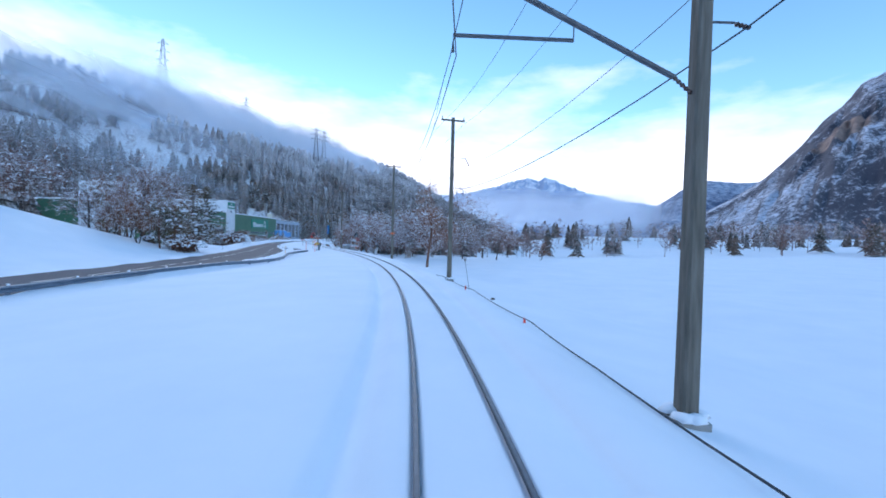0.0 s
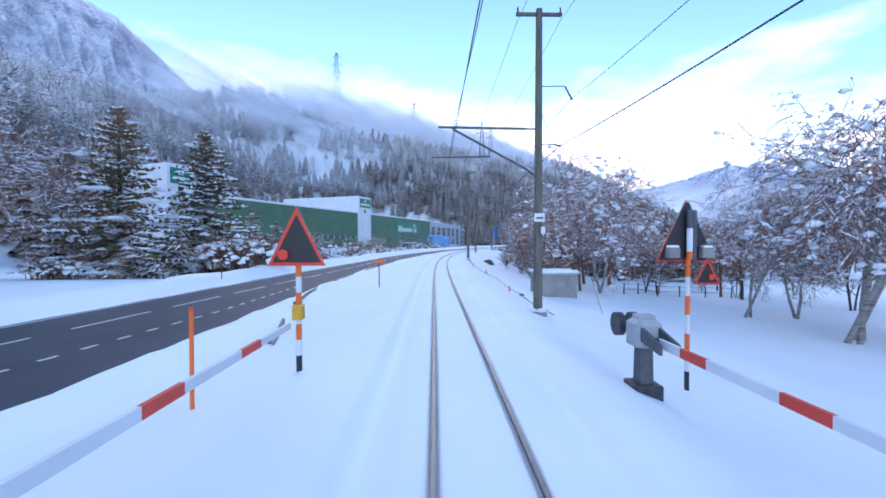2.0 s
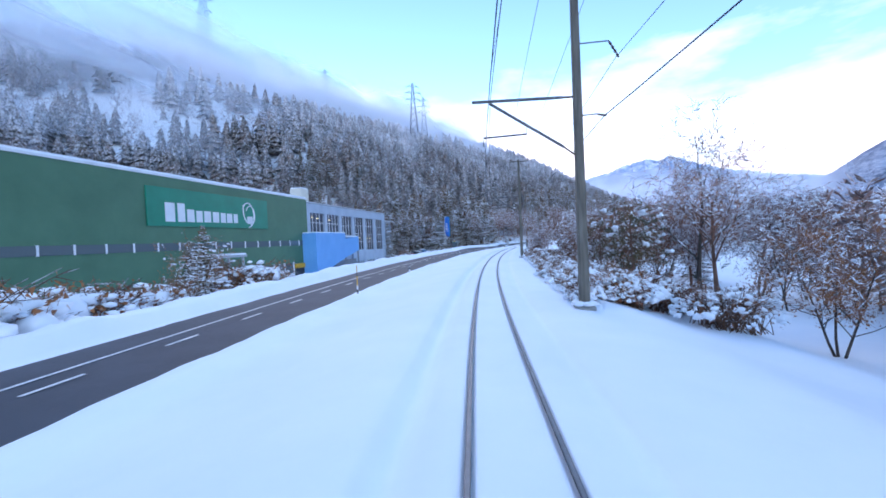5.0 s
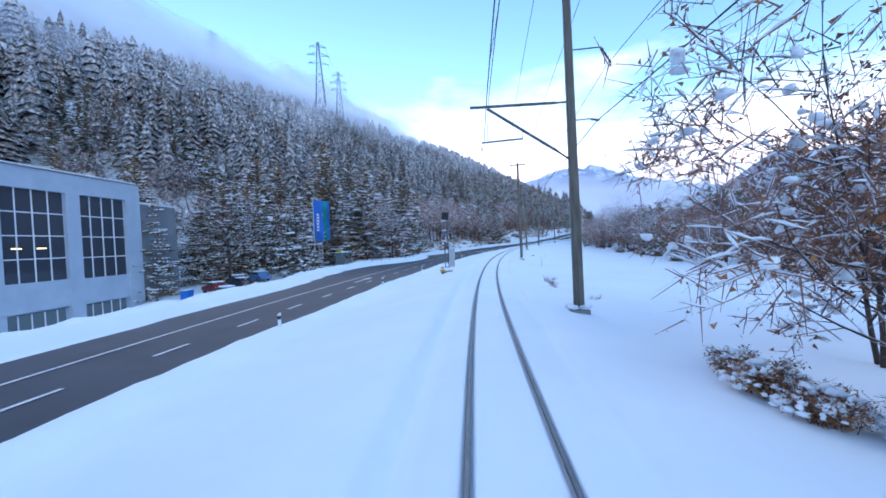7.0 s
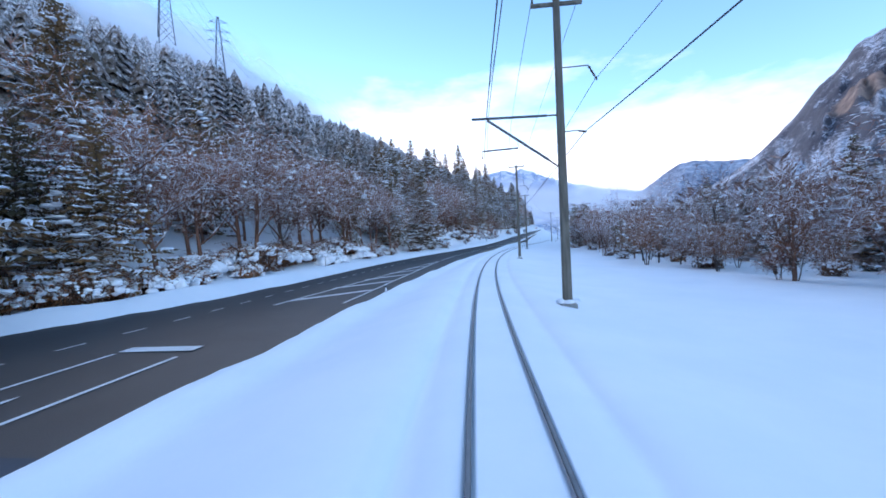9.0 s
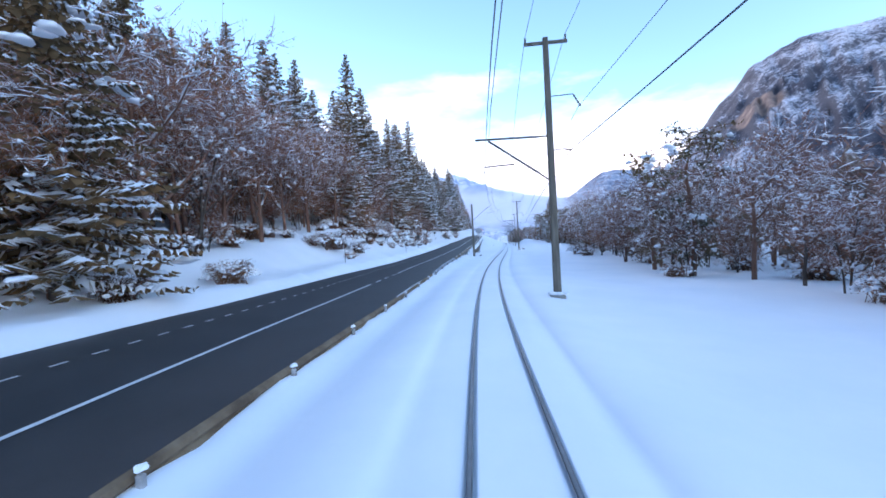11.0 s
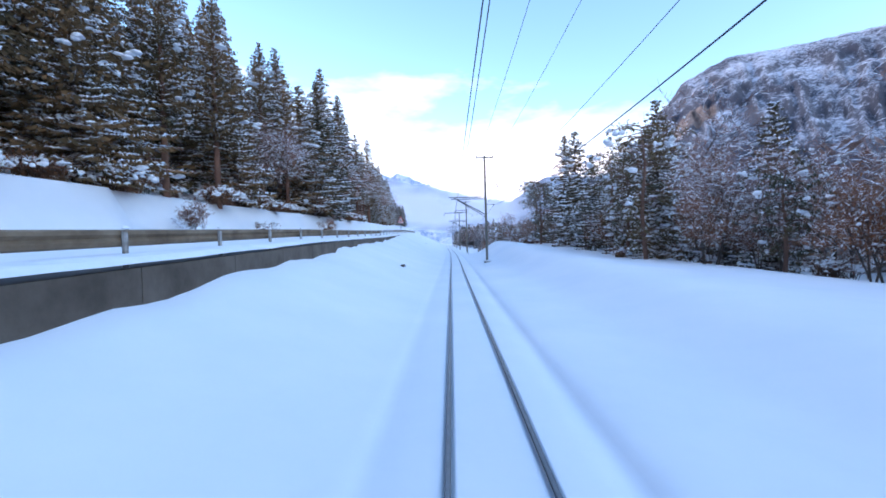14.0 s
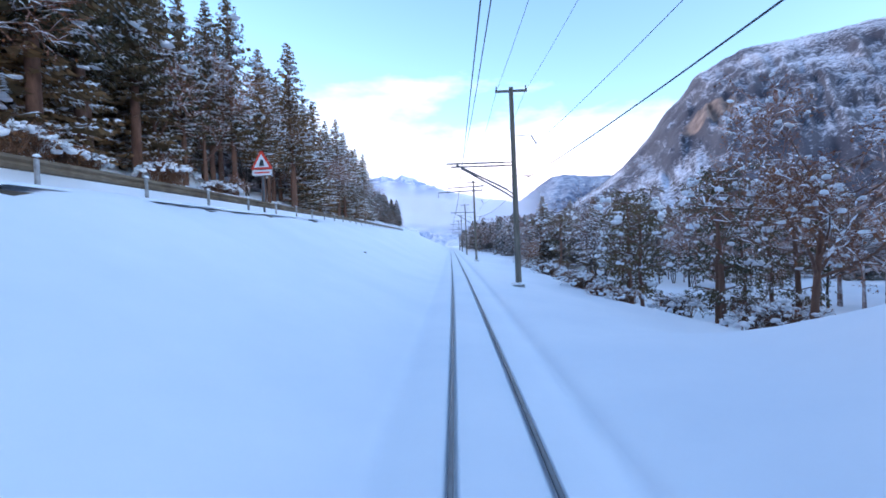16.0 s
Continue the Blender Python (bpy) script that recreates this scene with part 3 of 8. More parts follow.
# ---------- road
_ss = np.arange(-58, 900, 1.0)
_u = np.linspace(0, 1, 7)
_l = road_far(_ss)[:, None] - 0.25 + (road_near(_ss) - road_far(_ss) + 0.5)[:, None] * _u
_z = road_z(_ss)[:, None] + 0.05 * np.sin(np.pi * _u) - 0.01
_rp = world(np.repeat(_ss[:, None], 7, 1), _l, _z)
_cut = int(np.searchsorted(_ss, 334))
solo("road", Geo().grid(_rp[:_cut + 1]), ASPHALT, label="wet dark grey asphalt road between ploughed snow banks", category="road", kind="structure", shade=True)
solo("road", Geo().grid(_rp[_cut:]), NEW_ASPHALT, label="fresh almost black asphalt road beside the guard rail", category="road", kind="structure", shade=True)


def lat_mark(pts, width=0.14):
    """A painted line through points of s and lat."""
    ps, pl = [p[0] for p in pts], [p[1] for p in pts]
    mid = lambda q: np.interp(q, ps, pl)
    share = lambda q: np.clip((mid(q) - road_near(q)) / (road_far(q) - road_near(q)), 0, 1)
    band = ribbon(lambda q: mid(q) - width / 2, lambda q: mid(q) + width / 2, ps[0], ps[-1], lambda q: road_z(q) + 0.012 + 0.05 * np.sin(np.pi * share(q)), 0.5 if ps[-1] - ps[0] < 8 else 2.0)
    return solo("road_line", Geo().grid(band), PAINT, label="white painted line on the asphalt", category="road marking", group="road markings", kind="structure")


MIDDLE = ([-60, 31, 74, 78, 105, 112, 120, 126, 136, 180], [-28, -19.6, -14.8, -14.0, -11.4, -10.7, -10.25, -10.0, -9.85, -10.6])
for i in range(-12, 39):
    s = 26.8 + i * 4.8 - (4.8 if i < 0 else 0)
    if -50 < s < 176:
        lat_mark([(s, float(np.interp(s, *MIDDLE))), (s + 3.3, float(np.interp(s + 3.3, *MIDDLE)))])
for i in range(36):
    s = 38 + i * 1.12
    lat_mark([(s, float(road_near(s)) - 1.9 + 0.4 * (i / 36)), (s + 0.62, float(road_near(s + 0.62)) - 1.9 + 0.4 * (i / 36))], 0.11)
NEAR_DASH = ([78, 85, 93, 104], [-11.15, -10.5, -9.75, -9.6])
for i in range(22):
    s = 78.4 + i * 1.16
    lat_mark([(s, float(np.interp(s, *NEAR_DASH))), (s + 0.62, float(np.interp(s + 0.62, *NEAR_DASH)))], 0.12)
lat_mark([(60, float(road_far(60)) + 0.2), (86, float(road_far(86)) + 0.3), (103, -14.6), (122, -12.9), (136, -12.2), (176, -12.6)])
lat_mark([(180, -11.2), (210, -11.5), (246, -11.85), (265, -12.35), (283, -12.45), (301, -12.4), (318, -12.2), (340.2, -11.8)])
TURN_LANE = ([180, 246, 256, 275, 290, 300, 324], [-10.3, -10.7, -10.4, -10.2, -10.1, -10.15, -9.7])
for i in range(34):
    s = 183.6 + i * 4.2
    if s < 324:
        lat_mark([(s, float(np.interp(s, *TURN_LANE))), (s + 1.6, float(np.interp(s + 1.6, *TURN_LANE)))])
lat_mark([(325.6, -9.6), (333, -9.5), (340.2, -9.4)])
FAR_DASH = ([338, 345, 366, 400, 427, 445, 452, 470], [-14.7, -14.05, -13.3, -12.2, -11.6, -12.1, -12.4, -12.6])
for i in range(20):
    s = 338.2 + i * 2.35
    lat_mark([(s, float(np.interp(s, *FAR_DASH))), (s + 0.8, float(np.interp(s + 0.8, *FAR_DASH)))], 0.12)
for i in range(66):
    s = 386 + i * 1.2
    lat_mark([(s, float(np.interp(s, *FAR_DASH))), (s + 0.72, float(np.interp(s + 0.72, *FAR_DASH)))], 0.12)
CENTRE_LINE = ([384, 424, 436, 443, 450, 470, 500, 560, 620, 700], [-8.0, -8.3, -8.5, -8.85, -9.1, -9.6, -10.6, -13.6, -16.2, -19.8])
cl = lambda *ends: lat_mark([(s, float(np.interp(s, *CENTRE_LINE))) for s in ends], 0.16)
cl(386, 404, 428.4), cl(429.2, 430.7), cl(431.8, 432.9), cl(434.1, 435.1), cl(436, 443, 450, 470, 500, 560, 620, 700)

# ---------- rails
for side, nm in ((-1, "rail_west"), (1, "rail_east")):
    _ss = np.arange(-30, 760, 1.0)
    prof = [(-0.032, -0.012), (-0.028, 0.0), (0.028, 0.0), (0.032, -0.012), (0.03, -0.04), (0.008, -0.05), (0.008, -0.13), (0.055, -0.15), (-0.055, -0.15), (-0.008, -0.13), (-0.008, -0.05), (-0.03, -0.04)]
    c = np.interp(_ss, S, np.tan(_cant))
    rail = thing(nm, label="dark steel rail half sunk in snow", category="rail", group="rails", kind="structure")
    pts = np.stack([world(_ss, np.full_like(_ss, side * 0.535 + x), z + c * (side * 0.535 + x)) for x, z in prof[2:] + prof[:2]], 1)
    pts = np.concatenate([pts, pts[:, :1]], 1)
    part("rail_body", Geo().grid(pts), STEEL, rail)
    top = np.stack([world(_ss, np.full_like(_ss, side * 0.535 + x), 0.002 + c * (side * 0.535 + x)) for x in (-0.022, 0.022)], 1)
    part("rail_head", Geo().grid(top), RAILTOP, rail, "bright worn running surface")


# ---------- mountains far round the valley
CENTRE = Vector((20.0, 330.0))


def range_of(name, sky, dist, depth, material, label, seed, foot=-20, rough=0.035, step=0.35, rise=1.12):
    """A ridge far off: its skyline as (bearing to the left, elevation) in degrees, seen from the valley's middle."""
    az = np.arange(sky[0][0], sky[-1][0] + step / 2, step)
    el = np.interp(az, [p[0] for p in sky], [p[1] for p in sky])
    u = np.linspace(0, 1, 46)
    a, w = np.meshgrid(np.radians(az), u, indexing="ij")
    crest = (np.tan(np.radians(el)) * dist)[:, None]
    jag = (fnoise(a * 50, w * 22, seed, 5) - 0.5) * 2
    gully = (fnoise(a * 90, w * 7, seed + 9, 4) - 0.5) * 2
    r = dist - depth * (1 - w) + gully * depth * 0.06 * np.sin(np.pi * w)
    z = foot + (crest - foot) * w ** rise + crest * rough * jag * (0.25 + np.sin(np.pi * w)) + crest * rough * 0.5 * (fnoise(a * 400, w * 0 + seed, seed + 4, 3) - 0.5) * w
    back = np.stack([CENTRE.x - np.sin(a[:, -1:]) * (dist + depth), CENTRE.y + np.cos(a[:, -1:]) * (dist + depth), np.full_like(a[:, -1:], foot)], -1)
    front = np.stack([CENTRE.x - np.sin(a) * r, CENTRE.y + np.cos(a) * r, z], -1)
    return solo(name, Geo().grid(np.concatenate([front, back], 1)[::-1]), material, label=label, category="mountain", kind="structure", shade=True)


def mountain_mat(name, dark, rock, snow, lo, hi, forest_scale, cliff=None, spread=1.1):
    """Woods, rock and snow seen from far: fine speckle of trees, larger faces of rock."""
    m, nt, b = nodes_of(name)
    tc, ge = add(nt, "ShaderNodeTexCoord"), add(nt, "ShaderNodeNewGeometry")
    n1 = add(nt, "ShaderNodeTexNoise", Scale=forest_scale, Detail=9.0, Roughness=0.75)
    n2 = add(nt, "ShaderNodeTexNoise", Scale=forest_scale * 0.05, Detail=5.0, Roughness=0.6)
    for n in (n1, n2):
        nt.links.new(tc.outputs["Object"], n.inputs["Vector"])
    sx = add(nt, "ShaderNodeSeparateXYZ")
    nt.links.new(ge.outputs["Normal"], sx.inputs[0])
    ma = add(nt, "ShaderNodeMath")
    ma.operation = "MULTIPLY_ADD"
    nt.links.new(n1.outputs[0], ma.inputs[0])
    ma.inputs[1].default_value = spread
    nt.links.new(sx.outputs["Z"], ma.inputs[2])
    mb = add(nt, "ShaderNodeMath")
    nt.links.new(ma.outputs[0], mb.inputs[0])
    nt.links.new(n2.outputs[0], mb.inputs[1])
    mc = add(nt, "ShaderNodeMath")
    mc.operation = "MULTIPLY"
    mc.inputs[1].default_value = 0.4
    nt.links.new(mb.outputs[0], mc.inputs[0])
    fac = ramp(nt, mc.outputs[0], [(lo * 0.4, (0, 0, 0)), (hi * 0.4, (1, 1, 1))])
    base = ramp(nt, n2.outputs[0], [(0.42, dark), (0.60, rock)])
    mix = nt.nodes.new("ShaderNodeMix")
    mix.data_type = "RGBA"
    nt.links.new(fac, mix.inputs[0])
    nt.links.new(base, mix.inputs[6])
    mix.inputs[7].default_value = (*snow, 1)
    out = mix.outputs[2]
    if cliff:
        # a bare yellow-brown rock face of its own
        mp = add(nt, "ShaderNodeMapping", Location=tuple(-c for c in cliff[0]))
        mp.vector_type = "POINT"
        nt.links.new(tc.outputs["Object"], mp.inputs[0])
        sc = add(nt, "ShaderNodeVectorMath")
        sc.operation = "DIVIDE"
        sc.inputs[1].default_value = cliff[1]
        nt.links.new(mp.outputs[0], sc.inputs[0])
        ln = add(nt, "ShaderNodeVectorMath")
        ln.operation = "LENGTH"
        nt.links.new(sc.outputs[0], ln.inputs[0])
        wob = add(nt, "ShaderNodeMath")
        wob.operation = "MULTIPLY_ADD"
        n3 = add(nt, "ShaderNodeTexNoise", Scale=forest_scale * 0.12, Detail=7.0, Roughness=0.7)
        nt.links.new(tc.outputs["Object"], n3.inputs["Vector"])
        nt.links.new(n3.outputs[0], wob.inputs[0])
        wob.inputs[1].default_value = 0.7
        nt.links.new(ln.outputs["Value"], wob.inputs[2])
        wh = add(nt, "ShaderNodeMath")
        wh.operation = "MULTIPLY"
        wh.inputs[1].default_value = 0.5
        nt.links.new(wob.outputs[0], wh.inputs[0])
        f2 = ramp(nt, wh.outputs[0], [(0.64, (1, 1, 1)), (0.72, (0, 0, 0))])
        n4 = add(nt, "ShaderNodeTexNoise", Scale=forest_scale * 0.4, Detail=6.0)
        nt.links.new(tc.outputs["Object"], n4.inputs["Vector"])
        rockc = ramp(nt, n4.outputs[0], [(0.35, (0.16, 0.115, 0.10)), (0.65, (0.34, 0.25, 0.21))])
        mx2 = nt.nodes.new("ShaderNodeMix")
        mx2.data_type = "RGBA"
        nt.links.new(f2, mx2.inputs[0])
        nt.links.new(out, mx2.inputs[6])
        nt.links.new(rockc, mx2.inputs[7])
        out = mx2.outputs[2]
    nt.links.new(out, b.inputs["Base Color"])
    b.inputs["Roughness"].default_value = 0.95
    bp = add(nt, "ShaderNodeBump", Strength=0.8, Distance=7.0)
    nt.links.new(n1.outputs[0], bp.inputs["Height"])
    nt.links.new(bp.outputs[0], b.inputs["Normal"])
    return m


_ca = radians(-48.7)
_cd = 2240.0
CLIFF = ((CENTRE.x - math.sin(_ca) * _cd, CENTRE.y + math.cos(_ca) * _cd, 508.0), (120, 120, 95))
ROCKY = mountain_mat("wooded_rocky_mountain", (0.06, 0.06, 0.08), (0.11, 0.11, 0.13), (0.66, 0.69, 0.78), 2.15, 2.52, 0.06, CLIFF, 1.8)
# these two have the blue haze of distance mixed into their tones
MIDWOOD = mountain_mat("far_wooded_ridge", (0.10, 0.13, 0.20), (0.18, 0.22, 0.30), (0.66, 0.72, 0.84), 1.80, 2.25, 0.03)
FARPEAK = mountain_mat("haze_blue_peaks", (0.17, 0.28, 0.47), (0.28, 0.39, 0.56), (0.84, 0.87, 0.93), 1.78, 2.04, 0.010)
range_of("mountain_east", [(-150, 10), (-120, 14), (-100, 17), (-80, 18), (-65, 18.2), (-58.5, 18.4), (-53.5, 18.6), (-51, 17.7), (-49.3, 17.0), (-48, 15.3), (-46.4, 13.8), (-45, 12.0), (-43.8, 10.6), (-41.5, 8.2), (-38.5, 6.0), (-35, 4.0), (-31, 2.4)], 3000, 1500, ROCKY, "steep wooded mountainside with bare rock faces and snow", 51, rough=0.03, rise=0.79)
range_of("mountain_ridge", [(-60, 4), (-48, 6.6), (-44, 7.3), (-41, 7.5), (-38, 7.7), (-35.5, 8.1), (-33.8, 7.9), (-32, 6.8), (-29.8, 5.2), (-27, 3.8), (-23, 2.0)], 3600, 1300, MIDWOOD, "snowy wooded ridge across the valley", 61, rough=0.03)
range_of("mountain_peaks", [(-48, 4.5), (-30, 5.0), (-26, 5.6), (-22, 6.6), (-20, 7.2), (-17.5, 8.0), (-15, 9.2), (-13.8, 8.8), (-12.6, 9.1), (-11, 8.7), (-9.6, 8.6), (-7, 7.6), (-3, 6.8), (3, 6.2), (12, 5.5)], 4000, 1500, FARPEAK, "distant snow-covered alpine peaks, tinted blue for the haze between", 71, rough=0.10, step=0.2)
# the western mountain's pale, bluish tones carry the mist before it
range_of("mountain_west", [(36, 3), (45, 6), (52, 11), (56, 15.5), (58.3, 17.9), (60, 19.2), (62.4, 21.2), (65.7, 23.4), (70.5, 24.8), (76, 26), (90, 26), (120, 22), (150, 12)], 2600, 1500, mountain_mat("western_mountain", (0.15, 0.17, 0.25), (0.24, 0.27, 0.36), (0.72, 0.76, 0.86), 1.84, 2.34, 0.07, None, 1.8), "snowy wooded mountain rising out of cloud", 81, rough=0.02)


# ---------- cloud lying on the western slope
def cloud_mat(name, lo, hi, scale, strength):
    m = bpy.data.materials.new(name)
    m.use_nodes = True
    nt = m.node_tree
    nt.nodes.remove(nt.nodes["Principled BSDF"])
    uv, tc = add(nt, "ShaderNodeUVMap"), add(nt, "ShaderNodeTexCoord")
    n1 = add(nt, "ShaderNodeTexNoise", Scale=scale, Detail=6.0, Roughness=0.55)
    mp = add(nt, "ShaderNodeMapping", Scale=(1, 1, 1.8))
    nt.links.new(tc.outputs["Object"], mp.inputs[0])
    nt.links.new(mp.outputs[0], n1.inputs["Vector"])
    sx = add(nt, "ShaderNodeSeparateXYZ")
    nt.links.new(uv.outputs[0], sx.inputs[0])
    # thin at its lower hem and at both ends
    hem = ramp(nt, sx.outputs["Y"], [(0.0, (0, 0, 0)), (0.40, (0.60, 0.60, 0.60)), (0.65, (0.50, 0.50, 0.50)), (1.0, (0, 0, 0))])
    ends = ramp(nt, sx.outputs["X"], [(0.0, (0, 0, 0)), (0.12, (1, 1, 1)), (0.8, (1, 1, 1)), (1.0, (0, 0, 0))])
    ad = add(nt, "ShaderNodeMath")
    nt.links.new(n1.outputs[0], ad.inputs[0])
    nt.links.new(hem, ad.inputs[1])
    f = ramp(nt, ad.outputs[0], [(lo, (0, 0, 0)), (hi, (strength, strength, strength))])
    mu = add(nt, "ShaderNodeMath")
    mu.operation = "MULTIPLY"
    nt.links.new(f, mu.inputs[0])
    nt.links.new(ends, mu.inputs[1])
    mu2 = add(nt, "ShaderNodeMath")
    mu2.operation = "MULTIPLY"
    h2 = ramp(nt, sx.outputs["Y"], [(0.0, (0, 0, 0)), (0.35, (1, 1, 1)), (0.6, (1, 1, 1)), (1.0, (0, 0, 0))])
    nt.links.new(mu.outputs[0], mu2.inputs[0])
    nt.links.new(h2, mu2.inputs[1])
    di = add(nt, "ShaderNodeBsdfDiffuse", Color=(0.84, 0.87, 0.94, 1))
    tl = add(nt, "ShaderNodeBsdfTranslucent", Color=(0.84, 0.87, 0.94, 1))
    dt = add(nt, "ShaderNodeMixShader")
    nt.links.new(di.outputs[0], dt.inputs[1])
    nt.links.new(tl.outputs[0], dt.inputs[2])
    tr = add(nt, "ShaderNodeBsdfTransparent")
    mx = add(nt, "ShaderNodeMixShader")
    nt.links.new(mu2.outputs[0], mx.inputs[0])
    nt.links.new(tr.outputs[0], mx.inputs[1])
    nt.links.new(dt.outputs[0], mx.inputs[2])
    nt.links.new(mx.outputs[0], nt.nodes["Material Output"].inputs[0])
    return m


def cloud(name, s0, s1, lat0, lat1, z0, z1, material, seed):
    """A sheet of cloud hanging along the slope, its lower hem at lat0, z0."""
    n, k = 60, 14
    ss_, u = np.linspace(s0, s1, n), np.linspace(0, 1, k)
    sg, ug = np.meshgrid(ss_, u, indexing="ij")
    bend = (fnoise(sg / 90, ug * 3, seed, 4) - 0.5)
    lat = lat0 + (lat1 - lat0) * ug + bend * 40
    z = z0 + (z1 - z0) * ug + bend * 22
    me = Geo().grid(axis_world(sg, lat, z)).mesh(name, material, True)
    uvl = me.uv_layers.new(name="UVMap")
    idx = np.empty(len(me.loops), int)
    me.loops.foreach_get("vertex_index", idx)
    uvl.data.foreach_set("uv", np.stack([(idx // k) / (n - 1), (idx % k) / (k - 1)], -1).ravel())
    ob = tagged(new(name, me), "thin grey-white cloud lying along the wooded slope", "cloud", "clouds", "stuff")
    ob.visible_shadow = False
    return ob


MIST = cloud_mat("cloud_mist", 0.52, 0.86, 0.010, 0.985)
cloud("cloud", 290, 890, -188, -330, 64, 185, MIST, 3)
cloud("cloud", 390, 890, -235, -420, 78, 240, MIST, 8)
cloud("cloud", 300, 760, -172, -262, 64, 190, cloud_mat("cloud_bank", 0.56, 0.95, 0.012, 0.85), 31)
# added veil standing in for the haze that pales the lower slope
cloud("cloud", 120, 560, -90, -215, 20, 112, cloud_mat("thin_mist", 0.40, 0.75, 0.010, 0.26), 41)
cloud("cloud", 230, 700, -165, -280, 62, 165, cloud_mat("cloud_wisp", 0.74, 1.0, 0.016, 0.7), 14)
# haze and low cloud across the far end of the valley
_n, _k = 80, 12
_az, _u = np.meshgrid(np.radians(np.linspace(-34, 16, _n)), np.linspace(0, 1, _k), indexing="ij")
_z = -40 + 470 * _u + 60 * (fnoise(_az * 9, _u * 2, 91, 4) - 0.5)
_me = Geo().grid(np.stack([CENTRE.x - np.sin(_az) * 2350, CENTRE.y + np.cos(_az) * 2350, _z], -1)).mesh("cloud", cloud_mat("valley_haze", 0.36, 0.98, 0.0028, 0.62), True)
_uv = _me.uv_layers.new(name="UVMap")
_idx = np.empty(len(_me.loops), int)
_me.loops.foreach_get("vertex_index", _idx)
_uv.data.foreach_set("uv", np.stack([(_idx // _k) / (_n - 1), (_idx % _k) / (_k - 1)], -1).ravel())
_ob = tagged(new("cloud", _me), "pale blue haze across the far valley", "cloud", "clouds", "stuff")
_ob.visible_shadow = False


# ---------- trees
def mesh_arrays(name, verts, tris, material):
    me = bpy.data.meshes.new(name)
    nv, nt_ = len(verts), len(tris)
    me.vertices.add(nv)
    me.vertices.foreach_set("co", np.asarray(verts, np.float32).ravel())
    me.loops.add(nt_ * 3)
    me.loops.foreach_set("vertex_index", np.asarray(tris, np.int32).ravel())
    me.polygons.add(nt_)
    me.polygons.foreach_set("loop_start", np.arange(0, nt_ * 3, 3, dtype=np.int32))
    me.materials.append(material)
    me.update(calc_edges=True)
    me.validate()
    return me


NEEDLES = snow_on("spruce_needles", (0.062, 0.058, 0.030), lo=0.66, hi=1.10, scale=0.55, patch=2.0, second=(0.27, 0.145, 0.062), per_object=0.30)
PINE_N = snow_on("pine_needles", (0.056, 0.058, 0.028), lo=0.66, hi=1.10, scale=0.7, patch=1.8, second=(0.20, 0.125, 0.05), per_object=0.3)
TWIG = snow_on("bare_twigs", (0.15, 0.070, 0.054), lo=0.64, hi=1.20, scale=1.2, patch=1.5, second=(0.36, 0.17, 0.125), per_object=0.35)
FROSTED = snow_on("frosted_twigs", (0.20, 0.088, 0.066), lo=0.48, hi=1.05, scale=1.0, patch=1.6, second=(0.42, 0.20, 0.15), per_object=0.35)
BRUSH = snow_on("withered_brush", (0.065, 0.032, 0.020), lo=0.80, hi=1.30, scale=2.0, patch=1.0, second=(0.19, 0.088, 0.045), per_object=0.3)
RUSTLEAF = snow_on("rust_leaves", (0.19, 0.062, 0.028), lo=0.70, hi=1.25, scale=2.0, patch=1.0, second=(0.42, 0.18, 0.07), per_object=0.3)
BARK = surface("bark", [(0.035, 0.026, 0.022), (0.075, 0.055, 0.045), (0.12, 0.095, 0.08)], scale=3, rough=0.95, bump=0.8, bump_scale=14, stretch=(2, 2, 0.4))
BIRCH = surface("birch_bark", [(0.10, 0.08, 0.07), (0.30, 0.27, 0.25), (0.42, 0.40, 0.38)], scale=3, rough=0.9, bump=0.5, bump_scale=10, stretch=(0.6, 0.6, 3))
REDBARK = surface("pine_bark", [(0.13, 0.062, 0.043), (0.24, 0.125, 0.085)], scale=3, rough=0.95, bump=0.8, bump_scale=12, stretch=(2, 2, 0.4))


